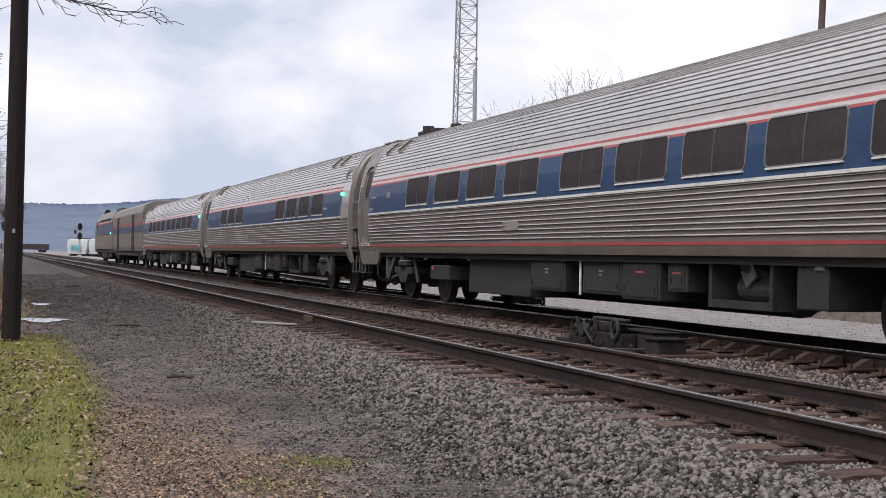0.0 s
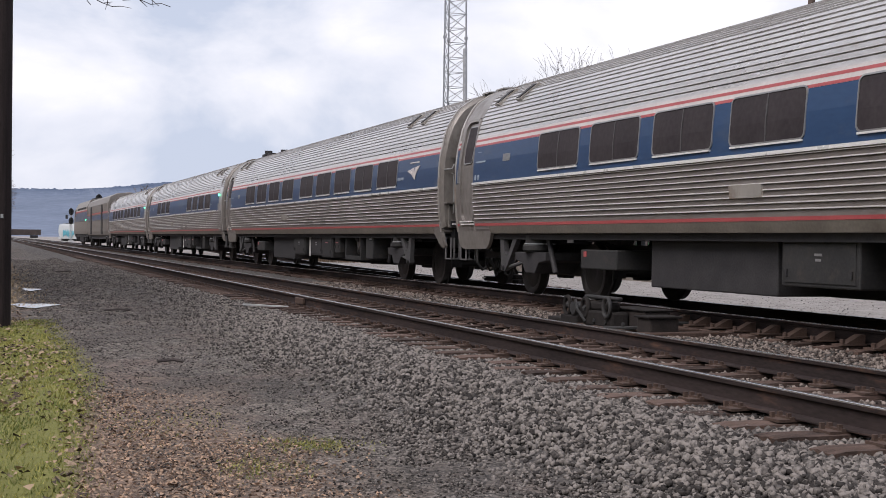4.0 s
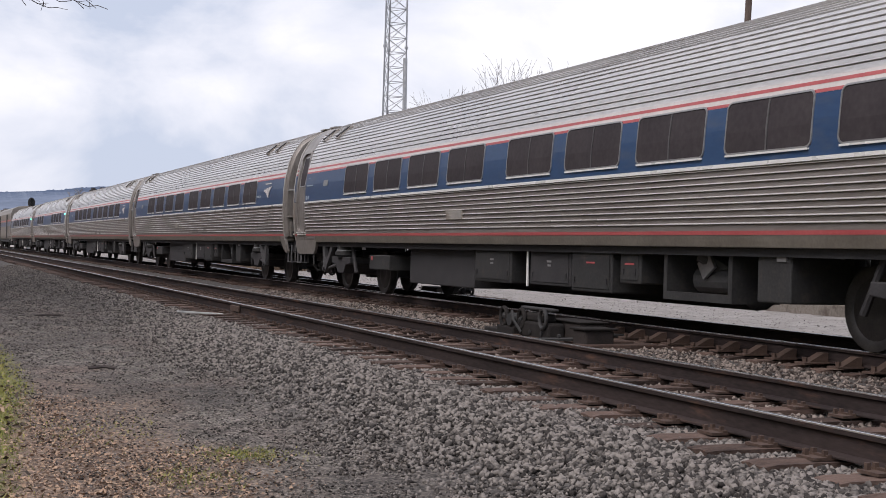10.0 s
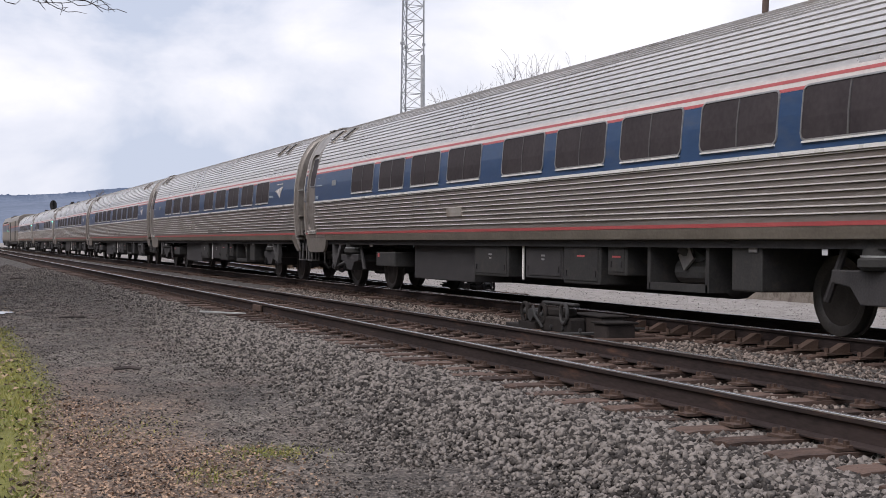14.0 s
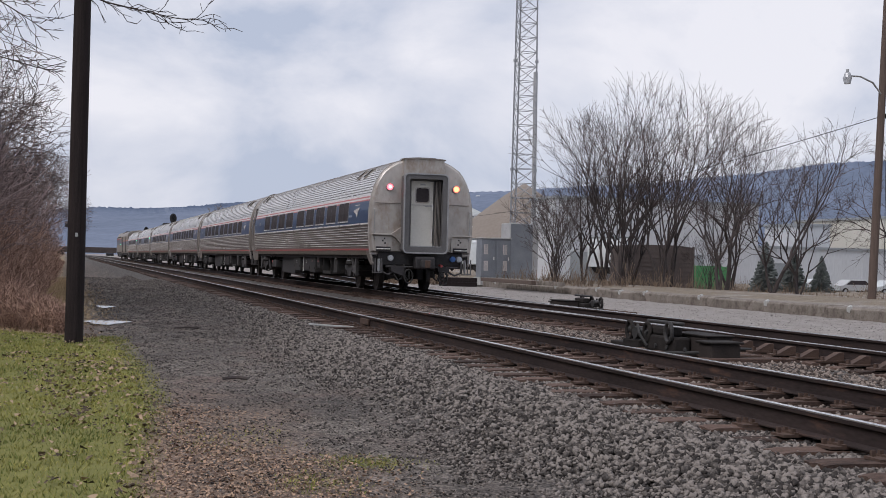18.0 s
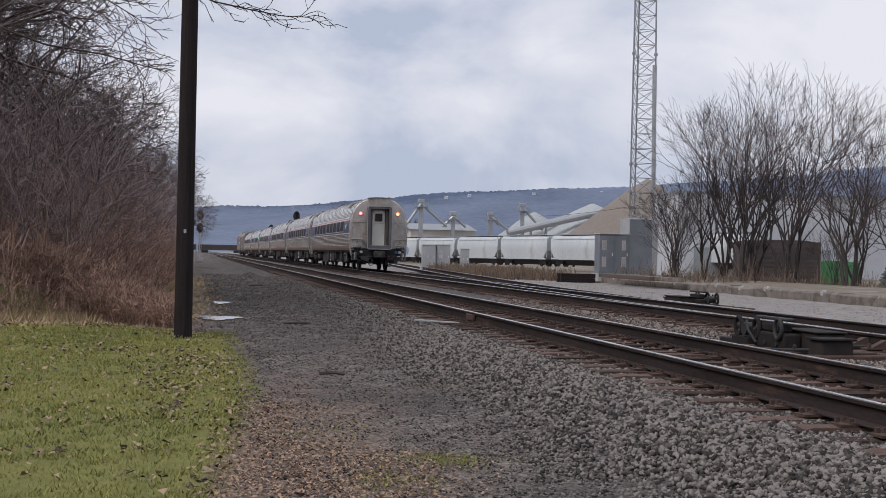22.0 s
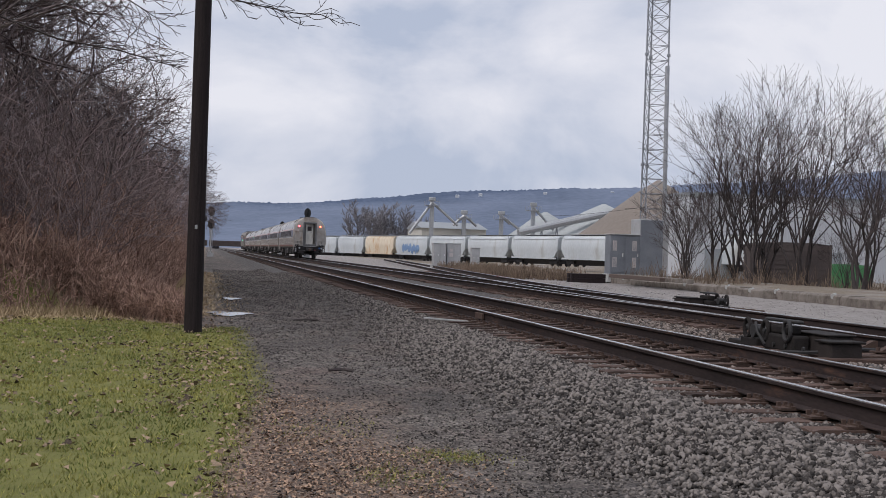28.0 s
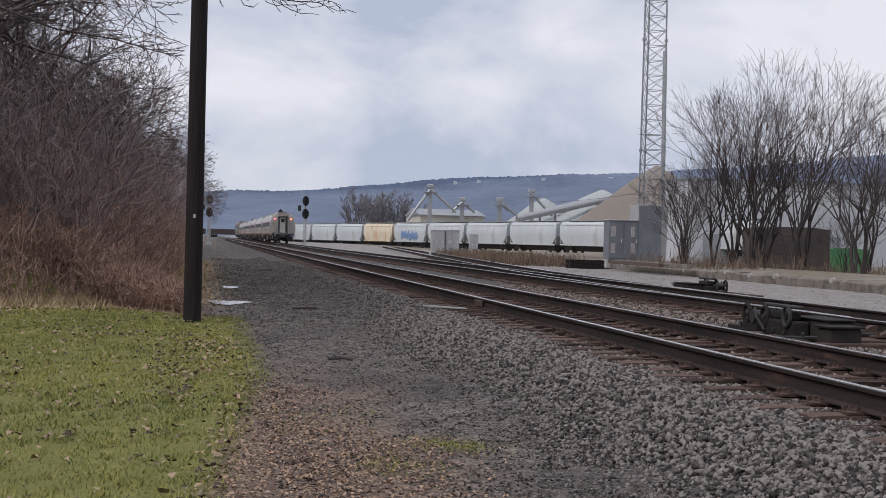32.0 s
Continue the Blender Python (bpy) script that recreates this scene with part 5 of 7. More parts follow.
def tail(root):
    """What shows on the closed end of the last car."""
    y = REAR - 0.17
    d = part("end_door", Shape().box(-0.37, 0.31, y - 0.03, y + 0.05, 1.38, 3.3), DOOR_PAINT, root, "pale steel end door with a small window", bevel=0.01)
    part("door_window", Shape().prism(rounded(-0.23, 0.17, 2.68, 3.10, 0.06), y - 0.045, y - 0.02), PANE, d)
    part("window_rim", end_ring(rounded(-0.26, 0.20, 2.65, 3.13, 0.08), rounded(-0.225, 0.165, 2.685, 3.095, 0.06), y - 0.055, y - 0.03), END_STEEL, d, "pale rounded window rim")
    part("door_rail", Shape().box(-0.37, 0.31, y - 0.045, y - 0.02, 2.585, 2.60).rod((0.05, y - 0.09, 2.56), (0.31, y - 0.09, 2.56), 0.014), TRIM, d)
    part("handle", Shape().rod((0.26, y - 0.07, 1.5), (0.26, y - 0.07, 1.9), 0.013).rod((0.27, y - 0.09, 2.45), (0.27, y - 0.09, 2.62), 0.02), SILL, d, "bright door pull")
    part("number_plate", Shape().box(-0.1, 0.06, y - 0.045, y - 0.02, 3.18, 3.23), TRIM, d)
    part("doorway", Shape().box(-0.52, -0.38, y - 0.02, y + 0.06, 1.3, 3.4).box(0.32, 0.52, y - 0.02, y + 0.06, 1.3, 3.4).box(-0.40, 0.34, y - 0.015, y + 0.06, 3.31, 3.4), GANGWAY, root, "grey recess round the end door")
    for k in range(4):
        part("folded_gate", Shape().box(0.345 + 0.04 * k, 0.36 + 0.04 * k, y - 0.2, y - 0.03, 1.38, 3.28), END_GRIME_SHADE, root)
    part("threshold", Shape().box(-0.5, 0.5, 0.68, y, 1.34, 1.375), GALV, root, "worn steel threshold")
    part("knuckle", Shape().box(-0.30, 0.30, REAR - 0.62, REAR - 0.3, 0.70, 1.06).box(-0.16, 0.14, REAR - 0.8, REAR - 0.5, 0.72, 0.98), UNDER, root, "grimy coupler head", bevel=0.05)
    part("knuckle_face", Shape().box(-0.06, 0.10, REAR - 0.82, REAR - 0.78, 0.74, 0.96), PLATE, root, "rusty brown knuckle face", bevel=0.02)
    for x, dz in ((-0.44, 0.02), (0.62, -0.03)):
        part("chain_loop", Shape().bent([(x + 0.13 * math.sin(q), REAR - 0.35, 0.46 + dz - 0.20 * math.cos(q)) for q in [2 * math.pi * k / 14 for k in range(15)]], 0.022), RUBBER, root, "hanging cable loop")
    for x in (-1.2, 1.2):
        pipe = Shape().bent([(x, REAR - 0.05, 0.95), (x * 1.02, REAR - 0.2, 0.9), (x, REAR - 0.22, 0.6), (x * 0.85, REAR - 0.2, 0.52), (x * 0.7, REAR - 0.16, 0.62)], 0.03)
        part("pipe", pipe, BRACKET, root, "bent corner pipe")
        part("corner_post", Shape().box(x * 1.1 - 0.03, x * 1.1 + 0.03, REAR - 0.25, REAR - 0.19, 0.62, 0.98), GALV, root, "pale upright cut lever")
    part("cross_pipe", Shape().rod((-1.1, REAR - 0.22, 0.76), (1.1, REAR - 0.22, 0.76), 0.028), BRACKET, root)
    part("hose_bracket", Shape().prism([(-0.95, 0.78), (-0.55, 0.78), (-0.55, 0.56), (-0.62, 0.50), (-0.95, 0.62)], REAR - 0.3, REAR - 0.05), UNDER, root)
    part("hose_bracket", Shape().prism([(0.45, 0.78), (0.85, 0.78), (0.8, 0.6), (0.5, 0.6)], REAR - 0.3, REAR - 0.05), UNDER, root)
    part("red_cap", Shape().rod((0.55, REAR - 0.2, 0.82), (0.55, REAR - 0.42, 0.80), 0.04), RED, root)


def baggage_car():
    root = thing("baggage_car", "grimy plain stainless baggage car with sliding doors", "baggage car", group="passenger cars of the train")
    out = [(-1.5, 0.98), (-1.56, 1.3), (-1.56, 3.5), (-1.40, 3.95), (-0.9, 4.2), (0, 4.3), (0.9, 4.2), (1.40, 3.95), (1.56, 3.5), (1.56, 1.3), (1.5, 0.98)]
    part("body", Shape().prism(out, 0.5, 21.8), END_GRIME_SHADE, root, "plain dull steel body", bevel=0.05)
    for side in (-1, 1):
        for y in (5.5, 16.5):
            d = part("sliding_door", Shape().box(side * 1.555, side * 1.60, y, y + 1.3, 1.1, 3.45), UNDER, root, "dark narrow sliding door", bevel=0.02)
            part("door_window", Shape().box(side * 1.59, side * 1.61, y + 0.4, y + 0.9, 2.4, 2.9), PANE, d)
        part("stripe", Shape().box(side * 1.555, side * 1.57, 0.6, 21.7, 2.75, 2.86), RED, root, "red stripe")
        part("stripe", Shape().box(side * 1.555, side * 1.57, 0.6, 21.7, 2.25, 2.65), BLUE, root, "blue stripe")
    part("floor_pan", Shape().box(-1.4, 1.4, 0.6, 21.7, 0.7, 0.99), UNDER, root)
    part("coupler", Shape().box(-0.13, 0.13, -0.0, 0.7, 0.72, 0.98).box(-0.13, 0.13, 21.6, 22.3, 0.72, 0.98), UNDER, root)
    bogie(root, 3.2)
    bogie(root, 19.0)
    return root


def locomotive():
    root = thing("diesel_locomotive", "grey and blue diesel locomotive with red stripes heading the train", "locomotive")
    out = [(-1.5, 1.1), (-1.53, 1.4), (-1.53, 3.6), (-1.2, 4.25), (-0.5, 4.4), (0.5, 4.4), (1.2, 4.25), (1.53, 3.6), (1.53, 1.4), (1.5, 1.1)]
    rings = [[(x, y, z) for x, z in out] for y in (0.4, 17.0)]
    rings += [[(x * s, y, 1.1 + (z - 1.1) * h) for x, z in out] for y, s, h in ((18.6, 0.98, 0.96), (20.2, 0.95, 0.68), (20.8, 0.9, 0.55))]
    part("body", Shape().rings(rings), END_GRIME_SHADE, root, "dull grey body with sloped nose", bevel=0.03)
    for side in (-1, 1):
        part("side_panel", Shape().box(side * 1.525, side * 1.55, 0.5, 16.8, 2.35, 3.2), BLUE, root, "blue side band")
        part("stripe", Shape().box(side * 1.525, side * 1.555, 0.5, 16.8, 3.2, 3.33), RED, root, "red stripe")
        part("stripe", Shape().box(side * 1.525, side * 1.545, 0.5, 16.8, 3.33, 3.42), WHITE, root, "white stripe")
        for k in range(5):
            part("grille", Shape().box(side * 1.53, side * 1.57, 2.0 + 2.2 * k, 3.7 + 2.2 * k, 3.45, 3.62), UNDER, root)
        part("cab_window", Shape().box(side * 1.53, side * 1.56, 15.8, 16.7, 2.9, 3.5), PANE, root)
        part("marker_light", Shape().rod((side * 1.54, 1.4, 2.4), (side * 1.6, 1.4, 2.4), 0.07), GREEN_LIT, root, "small green marker light")
    part("roof_fan", Shape().rod((0, 3, 4.35), (0, 3, 4.5), 0.7, sides=20).rod((0, 5, 4.35), (0, 5, 4.5), 0.7, sides=20), UNDER, root)
    part("exhaust", Shape().box(-0.4, 0.4, 9, 10.5, 4.35, 4.62), UNDER, root)
    part("cab_horns", Shape().box(-0.3, 0.3, 15.4, 15.9, 4.35, 4.6), UNDER, root)
    part("fuel_tank", Shape().box(-1.35, 1.35, 7.5, 13, 0.3, 1.1), UNDER, root, bevel=0.15)
    part("floor_pan", Shape().box(-1.4, 1.4, 0.4, 20, 0.85, 1.12), UNDER, root)
    part("coupler", Shape().box(-0.13, 0.13, -0.1, 0.7, 0.72, 0.98), UNDER, root)
    bogie(root, 4.0)
    bogie(root, 16.6)
    return root


def rear_at(t):
    """How far along the track the tail of the train is."""
    return -71.43 + 3.9745 * t + 0.11457 * t * t - 0.00028065 * t ** 3 + 0.6 / (1 + math.exp((t - 5.8) / 0.35))


LAST = coach("passenger_car", "last stainless coach with blue window band and lit tail lamps", rear=True)
COACH = coach("passenger_car", "fluted stainless coach with blue band and red stripes")
TRAIN = [(LAST, 0.0), (COACH, PITCH)]
for k in (2, 3):
    TRAIN.append((copy_thing(COACH, Matrix()), PITCH * k))
CAFE = coach("passenger_car", "stainless cafe car with few windows and doors at both ends", "cafe", emblem_on=False)
TRAIN.append((CAFE, PITCH * 4))
FIRST = coach("passenger_car", "stainless coach coupled behind the baggage car", "coach", emblem_on=False)
TRAIN.append((FIRST, PITCH * 5))
TRAIN += [(baggage_car(), PITCH * 6), (locomotive(), PITCH * 6 + 22.3)]
roof_gear = Shape().box(-0.5, 0.5, PITCH - 1.5, PITCH - 1.1, 3.96, 4.06).box(-0.5, 0.5, PITCH - 2.4, PITCH - 2.0, 3.96, 4.06).rod((-0.3, PITCH - 1.3, 4.05), (-0.3, PITCH - 1.3, 4.2), 0.14).rod((0.1, PITCH - 2.2, 4.05), (0.1, PITCH - 2.2, 4.2), 0.14).box(-0.1, 0.1, PITCH - 2.4, PITCH - 1.1, 4.02, 4.1)
part("roof_aerials", roof_gear, UNDER, TRAIN[3][0], "dark aerial boxes on the roof")
for side in (-1, 1):
    part("door_light", Shape().rod((side * 1.5, 1.95, 2.62), (side * 1.62, 1.95, 2.62), 0.05), GREEN_LIT, CAFE, "small green door light")
    part("door_light", Shape().rod((side * 1.5, 1.95, 2.62), (side * 1.62, 1.95, 2.62), 0.05), GREEN_LIT, FIRST, "small green door light")
ROLLING = [w for car, _ in TRAIN[:5] for w in car.children_recursive if w.name.startswith("wheelset")]

# ---- trees and brush ----
def grow(seed, height_m, stems=1, spread=0.5, levels=4, twigs=5, up=0.25, r0=0.16, clear=0.3):
    """Rows of tapering pieces for a bare tree: wood (stems and limbs) and fine twigs."""
    g = np.random.default_rng(seed)
    wood, fine = [], []

    def branch(p, d, length, r, level):
        n = max(2, int(4 - level * 0.5) + (3 if level == 0 else 0))
        step = length / n
        start = clear if level == 0 else 0.15
        for k in range(n):
            d2 = d + g.normal(0, 0.10 + 0.05 * level, 3) + np.array([0, 0, up * 0.12 * (1 + level * 0.4)])
            d2 /= np.linalg.norm(d2)
            q = p + d2 * step
            ra, rb = r * (1 - 0.75 * k / n), r * (1 - 0.75 * (k + 1) / n)
            (wood if level <= 1 else fine).append([*p, ra, *q, rb])
            if level < levels and (k + 1) / n > start:
                m = g.integers(1, 3) if level < 2 else g.integers(1, max(2, twigs))
                for _ in range(m):
                    a = g.random() * 2 * np.pi
                    side = np.array([np.cos(a), np.sin(a), 0.15 + 0.3 * g.random()])
                    nd = d2 * (1 - spread) + side * spread
                    nd /= np.linalg.norm(nd)
                    branch(p + (q - p) * g.random(), nd, length * (0.42 + 0.25 * g.random()) * (1 - 0.35 * k / n), rb * 0.62, level + 1)
            p, d = q, d2

    for s in range(stems):
        a = 2 * np.pi * s / max(1, stems) + g.random()
        lean = 0.0 if stems == 1 else 0.16 + 0.22 * g.random()
        d = np.array([np.cos(a) * lean, np.sin(a) * lean, 1.0])
        off = np.array([np.cos(a), np.sin(a), 0]) * (0.0 if stems == 1 else 0.25)
        branch(off, d / np.linalg.norm(d), height_m * (0.62 if stems == 1 else 0.72) * (0.8 + 0.35 * g.random()), r0 * (0.75 + 0.5 * g.random()), 0)
    return wood, fine


def tree_meshes(seed, min_r=0.0, bark=BARK, twig=TWIG, **kw):
    wood, fine = grow(seed, **kw)
    wood, fine = np.array(wood), np.array(fine)
    fine[:, 3], fine[:, 7] = np.maximum(fine[:, 3], min_r), np.maximum(fine[:, 7], min_r * 0.8)
    v, f = tubes(wood, 6)
    v2, f2 = tubes(fine, 3)
    return soup("trunk", v, f, bark), soup("crown", v2, f2, twig)


def tree(meshes, label, at, scale=1.0, group="", turn=0.0, category="tree"):
    root = thing("tree", label, category, at=at, group=group)
    root.rotation_euler = (0, 0, turn)
    root.scale = (scale, scale, scale)
    part("trunk", meshes[0], BARK, root)
    part("crown", meshes[1], TWIG, root, "bare crown of fine twigs")
    return root


def on_ground(x, y, dz=0.0):
    return (x, y, float(height(x, y)) + dz)


def forked(seed, tall, stems, angle, levels, lean, r0, min_r, bark, twig, first=0.3, droop=0.0):
    """A bare tree whose stems fork again and again into a dome of fine twigs."""
    g = np.random.default_rng(seed)
    wood, fine = [], []

    def limb(p, d, length, r, level):
        n = 3 if level < 4 else 2
        for k in range(n):
            d = d + g.normal(0, 0.11, 3) + np.array([0, 0, 0.05 - droop * level])
            d /= np.linalg.norm(d)
            q = p + d * length / n
            ra, rb = max(min_r, r * (1 - 0.3 * k / n)), max(min_r * 0.9, r * (1 - 0.3 * (k + 1) / n))
            (wood if level <= 2 else fine).append([*p, ra, *q, rb])
            if level >= 1 and g.random() < 0.5:
                side = g.normal(0, 1, 3)
                e = d * 0.75 + 0.65 * side / np.linalg.norm(side)
                fine.append([*q, min_r, *(q + e * 0.32 * (0.5 + g.random())), min_r * 0.8])
            p = q
        if level < levels:
            m = 3 if g.random() < 0.35 else 2
            a0 = g.random() * 6.28
            u = np.cross(d, [0.3, 0.5, 0.8])
            u /= np.linalg.norm(u)
            w = np.cross(d, u)
            for k in range(m):
                a = a0 + k * 6.28 / m + g.normal(0, 0.3)
                t = np.tan(np.radians(angle) * (0.5 + g.random()))
                e = d + t * (u * np.cos(a) + w * np.sin(a))
                limb(p, e / np.linalg.norm(e), length * (0.66 + 0.22 * g.random()) * (1.25 if level == 0 else 1), r * 0.62, level + 1)

    for s in range(stems):
        a = 6.28 * s / stems + g.random()
        l = lean * (0.35 + 0.9 * g.random())
        d = np.array([np.cos(a) * l, np.sin(a) * l, 1.0])
        limb(np.array([np.cos(a), np.sin(a), 0]) * (0.05 if stems > 1 else 0.0), d / np.linalg.norm(d), tall * first * (0.7 + 0.5 * g.random()), r0 * (0.7 + 0.6 * g.random()), 0)
    wood, fine = np.array(wood), np.array(fine)
    k = tall / max(fine[:, 6].max(), 1.0)
    for rows in (wood, fine):
        rows[:, [0, 1, 2, 4, 5, 6]] *= k
    v, f = tubes(wood, 6)
    v2, f2 = tubes(fine, 3)
    return soup("trunk", v, f, bark), soup("crown", v2, f2, twig)


SHRUBS = [forked(20 + k, 10.6, 5, 20, 5, 0.19, 0.08, 0.0065, BARK, TWIG, 0.24) for k in range(3)]
WOODS = [forked(40 + k, 11.5, 1 + k % 2, 28, 7 - k % 2, 0.2, 0.21, 0.0105, WOOD_BARK, WOOD_TWIG, 0.28, 0.012) for k in range(4)]
THIN = [forked(60 + k, 8.0, 2, 26, 6, 0.2, 0.085, 0.0055, BARK, TWIG, 0.26) for k in range(3)]
BUSHY = forked(71, 4.6, 9, 22, 4, 0.35, 0.03, 0.007, BARK, TWIG, 0.3)

tr = random.Random(5)
for x, y, s, k in ((24.7, 59.0, 0.78, 0), (25.7, 57.0, 0.97, 1), (26.7, 58.6, 1.02, 2), (27.7, 56.6, 1.0, 0), (29.2, 58.4, 0.95, 1), (27.9, 60.2, 0.95, 2), (26.2, 60.0, 0.95, 0), (32.2, 58.0, 0.93, 2)):
    tree(SHRUBS[k], "bare many-stemmed tree in the thicket behind the platform", on_ground(x, y, -0.05), s, "thicket of bare trees", tr.random() * 6)
for x, y, s, k in ((27.3, 50.0, 1.0, 0), (28.1, 50.8, 1.05, 1), (29.9, 50.0, 1.02, 2), (31.3, 50.2, 0.92, 0), (33.0, 53.0, 0.8, 1), (36.0, 50.0, 0.52, 0), (37.3, 50.0, 1.2, 1)):
    tree(THIN[(k + int(y)) % 3], "slim bare tree behind the platform edge", on_ground(x, y, -0.05), s, "slim bare trees", tr.random() * 6)

for x, y, sc in ((22.9, 58.0, 1.0), (23.7, 60.5, 1.1), (30.6, 57.0, 0.7)):
    tree(BUSHY, "low twiggy shrub at the foot of the thicket", on_ground(x, y, -0.05), sc, "twiggy shrubs", tr.random() * 6, "shrub")
for k in range(44):
    y = 27 + 3.4 * k + tr.uniform(-1.5, 1.5)
    x = float(bank_foot(y)) - (tr.uniform(3.6, 4.6) if y < 40 else tr.uniform(2.0, 3.0)) - (k % 4) * 2.0 - (0.8 if k < 3 else 0)
    tree(WOODS[k % 4], "bare deciduous tree on the wooded bank", on_ground(x, y, -0.1), tr.uniform(0.72, 0.95) * (1 - 0.12 * (k % 4 == 0)), "trees of the wooded bank", tr.random() * 6)


def overhang_tree():
    """The tree beside the lawn whose long limb reaches over the path."""
    g = np.random.default_rng(77)
    wood, fine = grow(78, 12.0, 1, 0.5, 4, 4, 0.3, 0.22, 0.25)

    def limb(pts, r, twig):
        pts = [np.array(p, float) for p in pts]
        n = len(pts) - 1
        for k in range(n):
            wood.append([*pts[k], r * (1 - 0.85 * k / n), *pts[k + 1], r * (1 - 0.85 * (k + 1) / n)])
            for _ in range(twig):
                p = pts[k] + (pts[k + 1] - pts[k]) * g.random()
                d = (pts[k + 1] - pts[k]) / np.linalg.norm(pts[k + 1] - pts[k])
                for _ in range(5):
                    d = d * 0.8 + g.normal(0, 0.34, 3) + np.array([0.04, 0, -0.06])
                    d /= np.linalg.norm(d)
                    q = p + d * 0.17
                    fine.append([*p, 0.007, *q, 0.006])
                    if g.random() < 0.6:
                        e = d + g.normal(0, 0.6, 3)
                        fine.append([*q, 0.005, *(q + 0.16 * e / np.linalg.norm(e)), 0.004])
                    p = q

    up = -float(height(-5.6, 23.6)) + 0.1
    limb([(0, 0, 5.2 + up), (1.3, -0.5, 6.1 + up), (2.6, -1.0, 6.35 + up), (3.8, -1.5, 6.1 + up), (4.9, -2.0, 5.6 + up), (5.6, -2.1, 5.25 + up), (6.2, -2.2, 5.02 + up), (6.8, -2.4, 4.88 + up), (7.3, -2.45, 4.80 + up), (7.75, -2.5, 4.79 + up)], 0.034, 5)
    limb([(0, 0, 4.4 + up), (1.4, -0.3, 4.9 + up), (2.4, -0.6, 4.75 + up), (3.4, -0.7, 4.4 + up), (4.4, -0.9, 4.25 + up), (5.1, -1.1, 4.05 + up), (5.5, -1.2, 3.98 + up)], 0.03, 7)
    limb([(0, 0, 5.0 + up), (1.6, -0.9, 5.9 + up), (3.0, -1.4, 5.8 + up), (4.0, -1.7, 5.3 + up), (4.7, -1.8, 4.9 + up), (5.2, -1.8, 4.6 + up)], 0.03, 7)
    limb([(0, 0, 5.6), (1.2, -1.2, 6.6), (2.8, -2.2, 7.1), (4.4, -3.0, 6.9), (5.6, -3.4, 6.5)], 0.07, 6)
    clear_of_path = lambda rows: [r for r in rows if max(r[0], r[4]) < 5.6 or min(r[2], r[6]) > 4.6 + up]
    v, f = tubes(np.array(clear_of_path(wood)), 6)
    v2, f2 = tubes(np.array(clear_of_path(fine)), 3)
    return soup("trunk", v, f, BARK), soup("crown", v2, f2, TWIG)


for k in range(15):
    y = 24.5 + 1.1 * k + tr.uniform(-0.4, 0.4)
    x = float(bank_foot(y)) - 8.5 - tr.uniform(0, 4.5)
    tree(WOODS[(2 * k) % 4], "tall bare tree near the top of the bank", on_ground(x, y, -0.1), tr.uniform(1.05, 1.3), "trees of the wooded bank", tr.random() * 6)
for k in range(22):
    y = 25.5 + 1.5 * k + tr.uniform(-0.8, 0.8)
    x = float(bank_foot(y)) - 7.2 - tr.uniform(0, 5)
    tree(WOODS[(k + 1) % 4], "tall bare tree high on the wooded bank", on_ground(x, y, -0.1), tr.uniform(0.95, 1.15), "trees of the wooded bank", tr.random() * 6)
tree(overhang_tree(), "bare tree at the lawn with a long limb over the path", on_ground(-5.6, 23.6, -0.1), 1.0)


